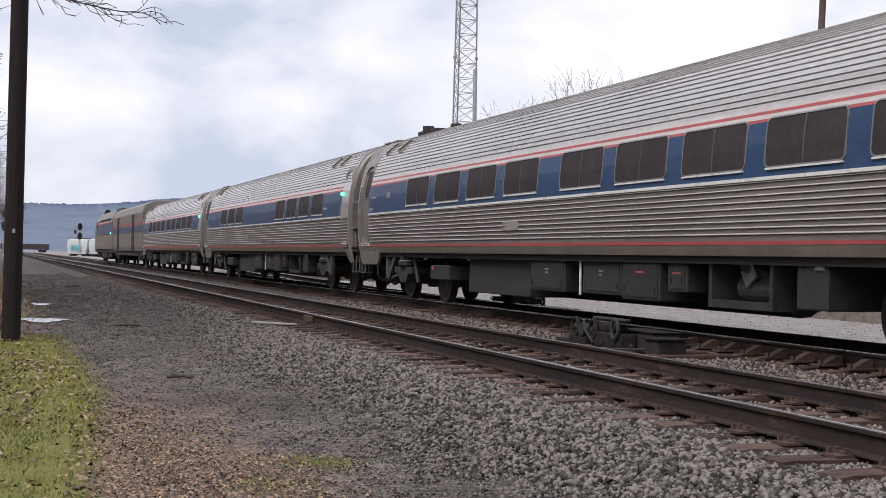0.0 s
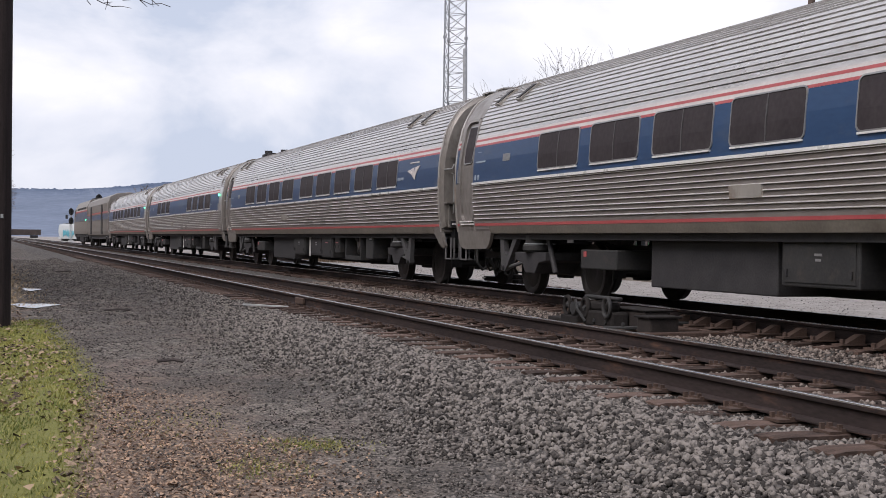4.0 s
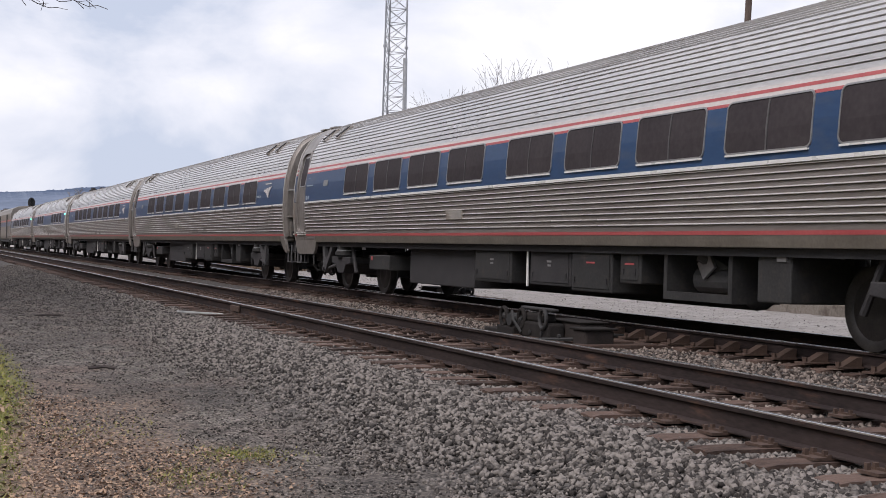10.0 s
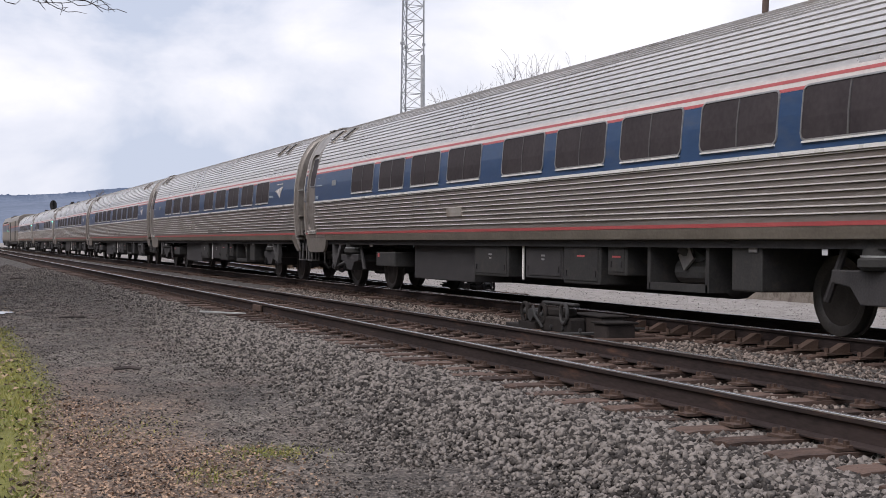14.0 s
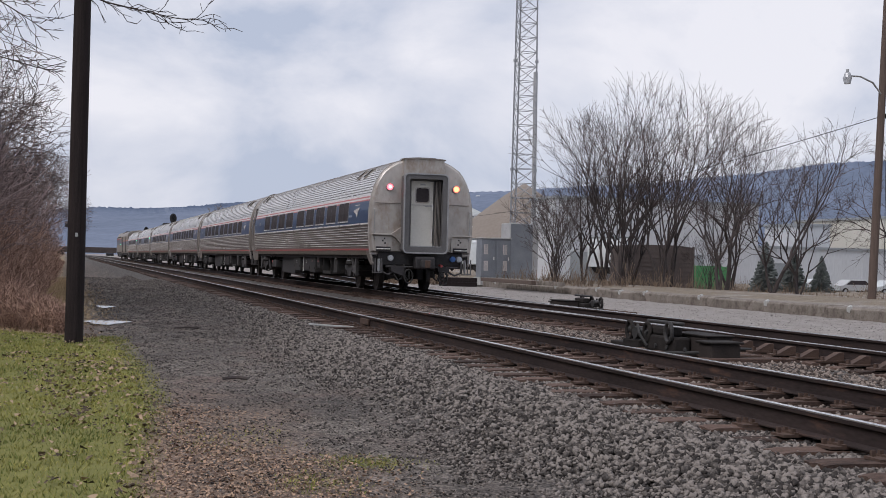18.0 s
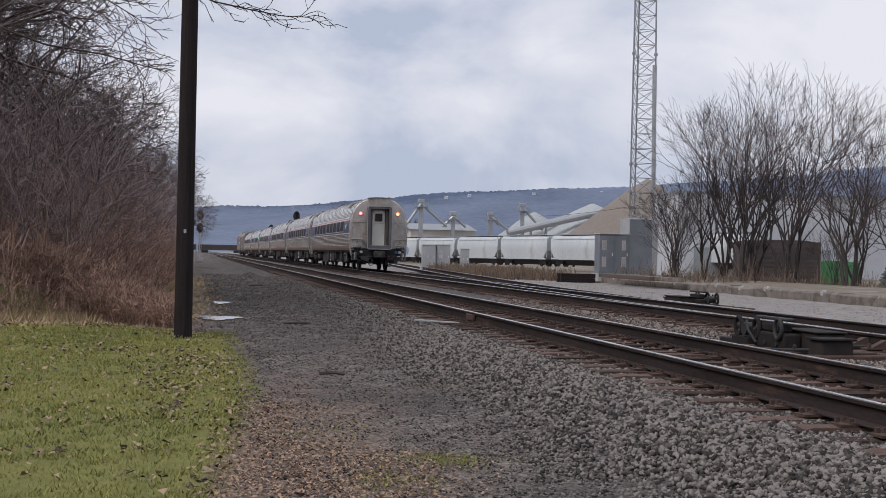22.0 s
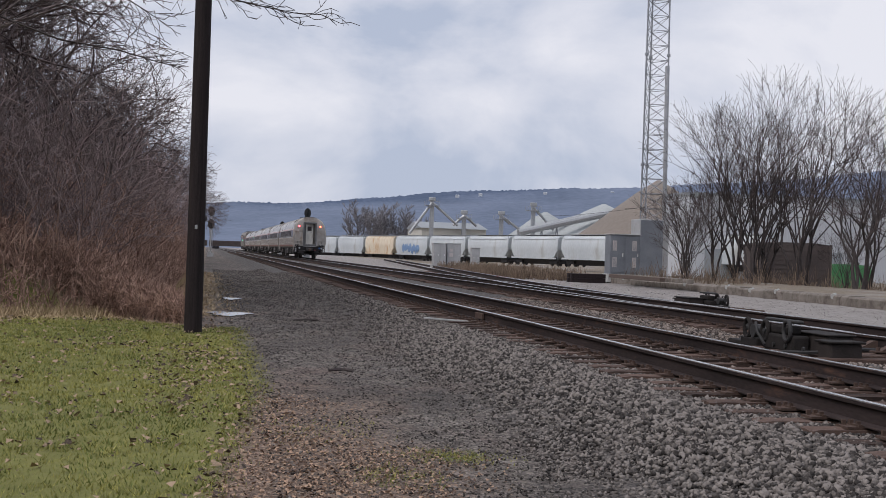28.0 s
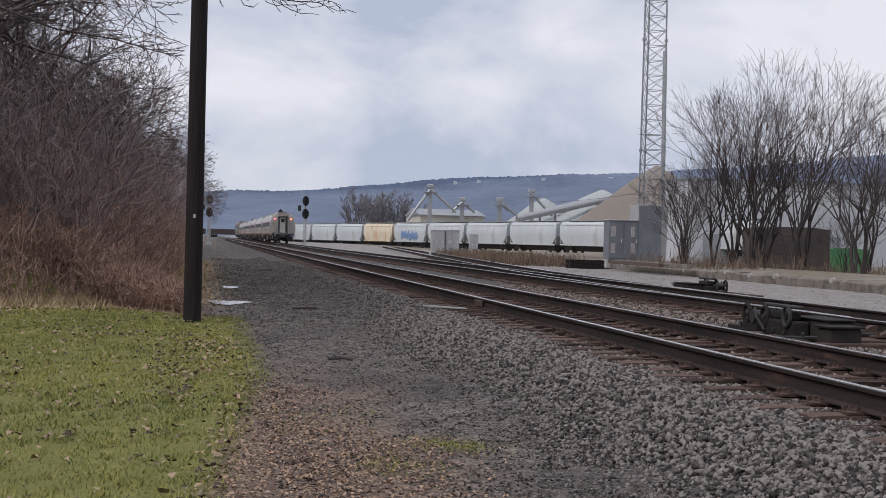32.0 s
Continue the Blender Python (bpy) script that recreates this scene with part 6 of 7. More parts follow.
def build_brush():
    n = 9000
    y = 22.3 + 110 * rng.random(n) ** 2.2
    x = bank_foot(y) - 0.1 - 9.5 * rng.random(n) ** 1.3
    h = (0.4 + 1.0 * rng.random(n)) * np.where(y < 30, 0.62, 1.2) * np.clip((bank_foot(y) - x) * 0.9, 0.45, 1.5)
    segs = []
    z = height(x, y)
    for i in range(n):
        p = np.array([x[i], y[i], z[i]])
        d = np.array([rng.normal(0.08, 0.42), rng.normal(-0.05, 0.42), 1.0])
        r = 0.008 + 0.00012 * y[i]
        k = 3
        for j in range(k):
            d = d + rng.normal(0, 0.2, 3)
            d /= np.linalg.norm(d)
            q = p + d * h[i] / k
            segs.append([*p, r, *q, r * 0.8])
            for _ in range(2):
                e = d * 0.7 + rng.normal(0, 0.5, 3)
                segs.append([*q, r * 0.7, *(q + e * h[i] * 0.22), r * 0.5])
            p = q
    v, f = tubes(np.array(segs), 3)
    thing("brush", "russet leafless brush and brambles covering the bank", "bushes", kind="stuff", shape=soup("brush", v, f, BRUSH))
    segs, n = [], 2600
    x = 0.1 - 5.4 * rng.random(n)
    y = 22.3 + 1.25 * np.clip(0.3 - x, 0, 3.6) + 3.2 * rng.random(n) ** 1.3
    z = height(x, y)
    for i in range(n):
        p, r = np.array([x[i], y[i], z[i]]), 0.006
        d = np.array([rng.normal(0.1, 0.3), rng.normal(0, 0.3), 1.0])
        h = (0.35 + 0.55 * rng.random()) * min(1.0, 0.45 - 0.35 * x[i])
        for j in range(3):
            d = d + rng.normal(0, 0.18, 3)
            d /= np.linalg.norm(d)
            q = p + d * h / 3
            segs.append([*p, r, *q, r])
            for _ in range(1 + 2 * j):
                e = d * 0.6 + rng.normal(0, 0.5, 3)
                segs.append([*q, 0.008, *(q + e * 0.13), 0.006])
            p = q
    v, f = tubes(np.array(segs), 3)
    thing("weeds", "knee-high russet weeds between lawn and bank", "weeds", kind="stuff", shape=soup("weeds", v, f, BRUSH))
    segs, n = [], 2200
    y = 27 + 115 * rng.random(n) ** 1.7
    x = bank_foot(y) - 1.4 - 10 * rng.random(n)
    z = height(x, y)
    for i in range(n):
        p, d = np.array([x[i], y[i], z[i]]), np.array([rng.normal(0.05, 0.12), rng.normal(0, 0.12), 1.0])
        h, r = (1.6 + 3.0 * rng.random() ** 1.4) * (1.0 if y[i] < 38 else 1.35), 0.010 + 0.00012 * y[i]
        for j in range(5):
            d = d + rng.normal(0, 0.27, 3)
            d /= np.linalg.norm(d)
            q = p + d * h / 5
            segs.append([*p, r * (1.7 - 0.28 * j), *q, r * (1.45 - 0.28 * j)])
            for _ in range(3):
                e = d * 0.55 + rng.normal(0, 0.5, 3)
                e2 = e * 0.7 + rng.normal(0, 0.35, 3)
                m = q + e * h * 0.14
                segs.append([*q, r * 0.7, *m, r * 0.55])
                segs.append([*m, r * 0.55, *(m + e2 * h * 0.12), r * 0.45])
            p = q
    segs = np.array(segs)
    segs = segs[np.maximum(segs[:, 0], segs[:, 4]) < bank_foot(segs[:, 1]) + 0.1]
    v, f = tubes(segs, 3)
    thing("thicket", "dense grey-brown saplings and undergrowth in the woods", "bushes", kind="stuff", shape=soup("thicket", v, f, UNDERGROWTH))
    segs = []
    for i in range(1300):
        xx, yy = 21.5 + 60 * rng.random() ** 1.6, 0
        yy = (52 + 12 * rng.random()) if xx < 36 else 60 + 50 * rng.random()
        p = np.array([xx, yy, float(height(xx, yy)) - 0.03])
        hh = 0.25 + 0.9 * rng.random() ** 3
        for _ in range(3):
            e = np.array([rng.normal(0, 0.3), rng.normal(0, 0.3), 0.6 + 0.5 * rng.random()])
            segs.append([*p, 0.012, *(p + e * hh), 0.008])
    v, f = tubes(np.array(segs), 3)
    thing("brush", "dry weeds and scrub behind the platform edge", "bushes", kind="stuff", shape=soup("brush", v, f, STRAW_DARK))
    n = 1500
    y, x = 66 + 26 * rng.random(n), 0
    segs = []
    for i in range(n):
        xx = 16.8 + 3.8 * rng.random()
        p = np.array([xx, y[i], float(height(xx, y[i]))])
        for _ in range(3):
            e = np.array([rng.normal(0, 0.22), rng.normal(0, 0.22), 0.5 + 0.5 * rng.random()])
            segs.append([*p, 0.016, *(p + e * (0.35 + 0.5 * rng.random())), 0.01])
    v, f = tubes(np.array(segs), 3)
    thing("brush", "dry weeds beside the siding and cabinets", "bushes", kind="stuff", shape=soup("brush", v, f, STRAW_DARK))


build_brush()


# ---- pole, tower and signals ----
def utility_pole():
    root = thing("utility_pole", "dark creosoted wooden utility pole at the lawn corner", "utility pole", at=on_ground(0.22, 20.75, -0.05))
    s = Shape()
    rings = []
    for k in range(13):
        z = 11.5 * k / 12
        r = 0.142 - 0.035 * k / 12
        rings.append([(r * math.cos(a) * (1 + 0.02 * math.sin(5 * a + k)), r * math.sin(a), z) for a in [2 * math.pi * j / 18 for j in range(18)]])
    part("post", s.rings(rings), POLE_WOOD, root, smooth=True)
    part("metal_tag", Shape().box(-0.02, 0.02, -0.146, -0.138, 1.7, 1.76), GALV, root)
    part("ground_wire", Shape().rod((0.135, -0.03, 0.0), (0.112, -0.03, 11), 0.006, sides=5), UNDER, root)


utility_pole()


def radio_tower():
    root = thing("radio_tower", "slender galvanised lattice radio tower with a clad base", "radio tower", at=(24.54, 68.0, 0.05))
    legs = [(0.74, -0.45), (-0.74, -0.45), (0.0, 0.83)]
    top = 38.0
    width = lambda z: 1.0 - 0.42 * z / top
    P = lambda k, z: (legs[k % 3][0] * width(z), legs[k % 3][1] * width(z), z)
    for k in range(3):
        leg = part("leg", Shape().bent([P(k, j * top / 20) for j in range(21)], 0.045), LATTICE, root)
        for j in range(6):
            z = 6.1 * (j + 1)
            part("flange", Shape().rod((*P(k, z)[:2], z - 0.07), (*P(k, z)[:2], z + 0.07), 0.10, sides=8), LATTICE, leg)
    z = 2.9
    s = Shape()
    while z < top - 0.8:
        h = 0.82
        for k in range(3):
            s.rod(P(k, z), P(k + 1, z), 0.018, sides=4, caps=False)
            s.rod(P(k, z), P(k + 1, z + h), 0.018, sides=4, caps=False).rod(P(k + 1, z), P(k, z + h), 0.018, sides=4, caps=False)
        z += h
    tagged(part("bracing", s, LATTICE, root, "crossed bracing rods"), kind="stuff")
    part("waveguide_pipe", Shape().rod((0.62, -0.6, 0.2), (0.55, -0.5, 11.6), 0.12, sides=10), GALV, root, "grey conduit pipe up the tower")
    part("base_cladding", Shape().box(-0.82, 0.84, -0.75, 0.8, 0.0, 3.1), CABINET, root, "tall sheet-metal cladding round the base", bevel=0.02)
    part("cladding_panel", Shape().box(-0.80, 0.50, -0.775, -0.75, 0.05, 3.05), CABINET_D, root, "blue-grey front panel", bevel=0.01)
    part("slab", Shape().box(-1.3, 1.4, -1.2, 1.3, -0.3, 0.03), SLAB, root)


radio_tower()


def cabinet(x, y, w, d, h, label, dark=False, louvres=0, z=None):
    root = thing("equipment_cabinet", label, "cabinet", at=(x, y, z if z is not None else float(height(x, y))), group="trackside cabinets")
    part("housing", Shape().box(-w / 2, w / 2, -d / 2, d / 2, 0.12, h), CABINET_D if dark else CABINET, root, bevel=0.02)
    part("roof", Shape().box(-w / 2 - 0.04, w / 2 + 0.04, -d / 2 - 0.04, d / 2 + 0.04, h, h + 0.05), CABINET, root, bevel=0.01)
    part("plinth", Shape().box(-w / 2 - 0.08, w / 2 + 0.08, -d / 2 - 0.08, d / 2 + 0.08, -0.3, 0.12), SLAB, root)
    for k in range(2):
        x0 = -w / 2 + 0.05 + k * w / 2
        dr = part("door", Shape().box(x0, x0 + w / 2 - 0.1, -d / 2 - 0.02, -d / 2, 0.2, h - 0.1), CABINET_D if dark else CABINET, root, bevel=0.008)
        part("handle", Shape().box(x0 + w / 2 - 0.2, x0 + w / 2 - 0.16, -d / 2 - 0.05, -d / 2 - 0.02, h * 0.48, h * 0.56), SILL, dr)
        for j in range(louvres):
            zz = (h * 0.22, h * 0.62)[j % 2]
            l = part("louvre", Shape().box(x0 + 0.08 + 0.25 * k, x0 + 0.30 + 0.25 * k, -d / 2 - 0.035, -d / 2 - 0.02, zz, zz + h * 0.24), WHITE, dr, "pale louvred vent")
            for q in range(3):
                part("slat", Shape().box(x0 + 0.13 + 0.25 * k + 0.055 * q, x0 + 0.145 + 0.25 * k + 0.055 * q, -d / 2 - 0.04, -d / 2 - 0.034, zz + 0.02, zz + h * 0.24 - 0.02), CABINET_D, l)
    return root


cabinet(21.8, 64.4, 1.62, 0.9, 2.15, "blue-grey steel signal cabinet with pale louvres", True, 2, 0.03)
cabinet(17.6, 95.0, 0.95, 0.8, 1.75, "silver relay cabinet beside the siding", False, 0, -0.12)
cabinet(18.7, 95.2, 1.05, 0.8, 1.78, "silver relay cabinet with a paper notice", False, 0, -0.12)
part("notice", Shape().box(-0.35, -0.05, -0.45, -0.425, 0.8, 1.1).box(-0.3, -0.1, -0.45, -0.425, 1.2, 1.4), WHITE, bpy.data.objects["equipment_cabinet.002"])
cabinet(20.36, 95.0, 0.62, 0.6, 1.5, "narrow silver junction cabinet", False, 0, -0.12)


def signal_mast(x, y, h, label):
    root = thing("railway_signal", label, "railway signal", at=(x, y, float(height(x, y))), group="signal masts")
    h -= float(height(x, y))
    part("mast", Shape().rod((0, 0, 0), (0, 0, h), 0.09, sides=10), CABINET, root)
    part("base", Shape().box(-0.4, 0.4, -0.4, 0.4, -0.1, 0.5), CABINET, root)
    lad = Shape().rod((-0.2, 0.35, 0.2), (-0.2, 0.35, h - 0.3), 0.03).rod((0.2, 0.35, 0.2), (0.2, 0.35, h - 0.3), 0.03)
    for k in range(14):
        lad.rod((-0.2, 0.35, 0.4 + k * 0.36), (0.2, 0.35, 0.4 + k * 0.36), 0.02)
    part("ladder", lad, CABINET, root, "silver ladder")
    for z in (h - 0.55, h - 2.15):
        disc = [(0.42 * math.cos(a), z + 0.62 * math.sin(a)) for a in [2 * math.pi * k / 20 for k in range(20)]]
        head = part("signal_head", Shape().prism(disc, -0.2, -0.14), SIGNAL_B, root, "black signal head")
        for j in range(3):
            part("hood", Shape().rod((0, -0.2, z + 0.36 - 0.36 * j), (0, -0.5, z + 0.36 - 0.36 * j), 0.13, sides=10, caps=False), SIGNAL_B, head)
            part("lens_case", Shape().box(-0.13, 0.13, 0.05, 0.3, z + 0.24 - 0.36 * j, z + 0.48 - 0.36 * j), CABINET, head)
    z = h - 1.45
    part("side_head", Shape().box(-0.95, -0.55, -0.2, -0.1, z - 0.35, z + 0.35), SIGNAL_B, root, "small black marker head", bevel=0.08)
    part("bracket", Shape().rod((-0.8, 0, z), (0, 0, z), 0.04), CABINET, root)


signal_mast(0.95, 165, 5.85, "silver signal mast with black heads beside the near track")
signal_mast(12.65, 160, 5.9, "silver signal mast with black heads beside the far track")
signal_mast(13.6, 230, 5.6, "silver signal mast further along the far track")


# ---- platform edge, switch machines and small trackside things ----
def platform_wall():
    root = thing("platform_edge", "low cracked concrete retaining edge with broken corners", "low wall", kind="structure")
    r = random.Random(12)
    y = 9.0
    while y < 63.5:
        l = r.uniform(2.1, 2.7)
        x = 19.25 + 0.034 * (y - 9)
        top = 0.0 + r.uniform(-0.03, 0.02)
        out = [(x - 0.02, -0.5), (x - 0.02 + r.uniform(-.02, .02), top - 0.05), (x + 0.05, top), (x + 0.5, top + 0.01), (x + 0.5, -0.5)]
        s = Shape().prism(out, y, y + l - r.uniform(0.03, 0.09))
        part("concrete_block", s, CONCRETE, root, bevel=0.02)
        if r.random() < 0.4:
            part("broken_corner", Shape().rod((x - 0.03, y + l * 0.5, top - 0.06), (x + 0.2, y + l * 0.5 + 0.3, top + 0.012), 0.10, 0.05, 5), SLAB, root, "freshly broken pale concrete")
        y += l


platform_wall()
for k, (x, y, l) in enumerate(((20.0, 57, 8.0), (20.35, 55, 9.0))):
    t = thing("timber", "long weathered timber lying along the platform edge", "timber", at=pose(x, y, 0.09 + 0.002 * k, 0, 0, -2), group="loose timbers", shape=Shape().box(-0.12, 0.12, -l / 2, l / 2, -0.09, 0.09), material=CONCRETE if k else OLD_POLE, bevel=0.02)
for j in range(2):
    for k in range(4):
        thing("stacked_tie", "dark used railway tie in a low stack", "railway tie", at=pose(19.55 + 0.05 * (k % 2), 63.0 + 0.27 * k, -0.22 + 0.23 * j, 0, 0, 88), group="stack of used ties", shape=Shape().box(-0.12, 0.12, -0.9, 0.9, -0.11, 0.11), material=POLE_WOOD, bevel=0.012)


def switch_machine(x, y, label, turn=0.0, scale=1.0):
    z = float(height(x, y)) - 0.04
    root = thing("switch_machine", label, "switch machine", at=pose(x, y, z, 0, 0, turn) @ Matrix.Scale(scale, 4), group="switch machines")
    for yy in (-1.15, -0.55, 0.1, 0.65):
        part("long_tie", Shape().box(-1.5, 0.75, yy - 0.12, yy + 0.12, -0.1, 0.1), TIE, root, bevel=0.015)
    part("gear_housing", Shape().box(-0.08, 0.30, -0.70, 0.30, 0.1, 0.33), MACHINE_B, root, "brown-painted gear housing", bevel=0.03)
    part("housing_lid", Shape().box(-0.10, 0.32, -0.72, 0.32, 0.33, 0.352), MACHINE, root, bevel=0.01)
    part("front_case", Shape().box(-0.26, 0.16, -1.16, -0.80, 0.03, 0.27), MACHINE_B, root, bevel=0.03)
    part("case_lid", Shape().box(-0.29, 0.19, -1.19, -0.77, 0.27, 0.30), MACHINE, root, bevel=0.012)
    part("lever_stand", Shape().box(-0.34, -0.09, -0.28, 0.62, 0.08, 0.30).box(-0.30, -0.12, -0.1, 0.5, 0.30, 0.42), MACHINE, root, bevel=0.03)
    part("lever_bar", Shape().box(-0.30, -0.20, -0.32, 0.66, 0.455, 0.50), GEARBOX, root, "flat grey lever bar", bevel=0.02)
    loop = [(-0.36, -0.16 + 0.10 * math.cos(q), 0.36 + 0.13 * math.sin(q)) for q in [2 * math.pi * k / 16 for k in range(17)]]
    part("throw_lever", Shape().bent(loop, 0.026, 8), GEARBOX, root, "worn looped hand-throw lever")
    for yy in (0.55, 1.12):
        part("crank_disc", Shape().bent([(-0.33, yy + 0.10 * math.cos(q), 0.32 + 0.13 * math.sin(q)) for q in [2 * math.pi * k / 14 for k in range(15)]], 0.03, 8), MACHINE, root)
    part("selector_lever", Shape().bent([(-0.36, 0.5, 0.14), (-0.42, 0.62, 0.3), (-0.40, 0.72, 0.42)], 0.022).rod((-0.3, 0.55, 0.3), (-0.3, 1.15, 0.34), 0.05, sides=10).rod((-0.38, 0.85, 0.3), (-0.22, 0.85, 0.3), 0.09, sides=12), GEARBOX, root, "selector lever and shaft")
    part("crank_box", Shape().box(-0.36, 0.0, 0.75, 1.3, 0.06, 0.2).box(-0.2, 0.25, 1.3, 2.1, 0.0, 0.12), MACHINE, root, bevel=0.02)
    for yy in (-0.6, -0.1, 0.25):
        part("bolt", Shape().rod((-0.36, yy, 0.16), (-0.33, yy, 0.16), 0.03, sides=6), GEARBOX, root)
    part("cable", Shape().bent([(-0.1, -0.8, 0.14), (-0.34, -0.62, 0.12), (-0.42, -0.3, 0.1), (-0.5, 0.1, 0.05)], 0.025), RUBBER, root, "black rubber cable")
    part("throw_rod", Shape().rod((0.3, 0.2, 0.12), (1.5, 0.25, 0.10), 0.025).rod((0.3, 0.4, 0.12), (1.5, 0.42, 0.10), 0.02), GEARBOX, root, "steel operating rods")


switch_machine(8.12, 15.55, "dark electric switch machine on long ties between the tracks")
switch_machine(12.55, 30.6, "low flat switch machine beside the far track", 180, 1.0)


def rail_brace_row():
    for k in range(12):
        y = 10.0 + k * 0.55
        root = thing("rail_brace", "rusty adjustable rail brace on the turnout ties", "rail brace", at=(FAR_C - GAUGE - 0.2, y, TIE_TOP + 0.01), group="rail braces")
        part("plate", Shape().box(-0.22, 0.12, -0.09, 0.09, 0, 0.02), PLATE, root)
        part("wedge", Shape().prism([(-0.14, 0.02), (0.12, 0.02), (0.12, 0.12), (0.06, 0.12)], -0.06, 0.06), PLATE, root)
        part("bolt", Shape().rod((-0.15, 0, 0.02), (-0.15, 0, 0.07), 0.028, sides=6), PLATE, root)


rail_brace_row()
thing("loose_board", "pale split board lying at the tie ends", "board", at=pose(4.42, 21.35, -0.185, 3, 2, 82), shape=Shape().box(-0.05, 0.05, -0.38, 0.38, -0.015, 0.015), material=SLAB, bevel=0.006)
thing("joint_bar", "rusty joint bar bolted to the rail", "joint bar", at=(NEAR_C - GAUGE - 0.045, 21.0, -0.09), shape=Shape().box(-0.02, 0.02, -0.28, 0.28, -0.05, 0.05), material=PLATE, bevel=0.01)
for x, y, a, l in ((1.9, 14.2, 70, 0.28), (2.3, 24.5, 80, 0.45), (2.9, 50.0, 60, 1.0)):
    thing("stick", "dark broken stick on the gravel", "stick", at=pose(*on_ground(x, y, 0.02), 0, 0, a), group="broken sticks", shape=Shape().bent([(0, -l / 2, 0), (0.03, -l * 0.1, 0.015), (-0.02, l / 2, 0.0)], 0.018, 5), material=BARK)


def steps_railing():
    root = thing("stair_railing", "old steel pipe railing of steps down the bank", "railing", at=(0, 0, 0))
    A = [(-4.8, 36.0), (-4.3, 36.0), (-3.75, 35.9), (-3.2, 35.8)]
    tops = [1.66, 1.66, 1.2, 0.78]
    for (x, y), z in zip(A, tops):
        part("post", Shape().rod((x, y, float(height(x, y)) - 0.1), (x, y, z), 0.02, sides=8), GALV, root)
    for dz in (0.0, -0.45):
        part("hand_rail", Shape().bent([(x, y, z + dz) for (x, y), z in zip(A, tops)], 0.022), GALV, root)


steps_railing()


# ---- lamp pole and wires ----
def lamp_pole():
    x, y = 26.6, 38.0
    root = thing("street_lamp", "brown wooden pole carrying a street lamp and wires", "street lamp", at=on_ground(x, y, -0.1))
    lean = 0.03
    part("post", Shape().rod((0, 0, 0), (0.42, 0, 12), 0.15, 0.11, 14), OLD_POLE, root, smooth=True)
    arm = [(0.2, -0.05, 7.1), (-0.2, -0.1, 7.5), (-0.7, -0.1, 7.68), (-1.15, -0.1, 7.68)]
    part("arm", Shape().bent(arm, 0.03), GALV, root, "curved lamp arm")
    lamp = part("lamp_head", Shape().rod((-1.2, -0.1, 7.62), (-1.2, -0.1, 7.78), 0.14, 0.09, 14).rod((-1.2, -0.1, 7.78), (-1.2, -0.1, 7.9), 0.05, sides=8), GALV, root)
    part("lamp_glass", Shape().rod((-1.2, -0.1, 7.4), (-1.2, -0.1, 7.62), 0.11, 0.16, 14), LENS, lamp, "pale glass refractor")
    part("insulator", Shape().rod((0.4, 0, 6.4), (0.55, 0, 6.4), 0.09, sides=8), UNDER, root)
    part("guy_wire", Shape().rod((0.42, 0, 11.5), (0.62, 0.2, 0.2), 0.012, sides=4), UNDER, root)


lamp_pole()


def wire(p, q, sag, label="thin overhead wire from the lamp pole"):
    p, q = Vector(p), Vector(q)
    pts = [tuple(p.lerp(q, k / 16) - Vector((0, 0, 4 * sag * (k / 16) * (1 - k / 16)))) for k in range(17)]
    thing("overhead_wire", label, "wire", group="overhead wires", shape=Shape().bent(pts, 0.014, 4), material=UNDER)


wire((26.9, 38, 6.3), (27.5, 100, 4.2), 0.8)
wire((26.9, 38, 6.3), (60, 46, 7.0), 0.5)
wire((27.0, 38, 11.4), (70, 40, 9.0), 0.8)
wire((27.0, 38, 11.4), (18, -20, 12.0), 1.0)


# ---- hopper train and yard ----
def hopper_meshes():
    L, w = 15.0, 1.55
    prof = [(-w, 1.2), (-w - 0.06, 2.6), (-w, 4.0), (-1.15, 4.5), (0, 4.65), (1.15, 4.5), (w, 4.0), (w + 0.06, 2.6), (w, 1.2), (0.6, 0.8), (-0.6, 0.8)]
    low = lambda y: 2.4 - 1.6 * min(1.0, (min(y, L - y) - 0.3) / 1.5)          # the slope sheets rise towards both ends
    body = Shape().rings([[(x * (0.97 if y in (0.3, L - 0.3) else 1), y, max(z, low(y))) for x, z in prof] for y in (0.3, 0.6, 1.2, 1.8, L - 1.8, L - 1.2, L - 0.6, L - 0.3)])
    return body


HOPPER_BODY = hopper_meshes()


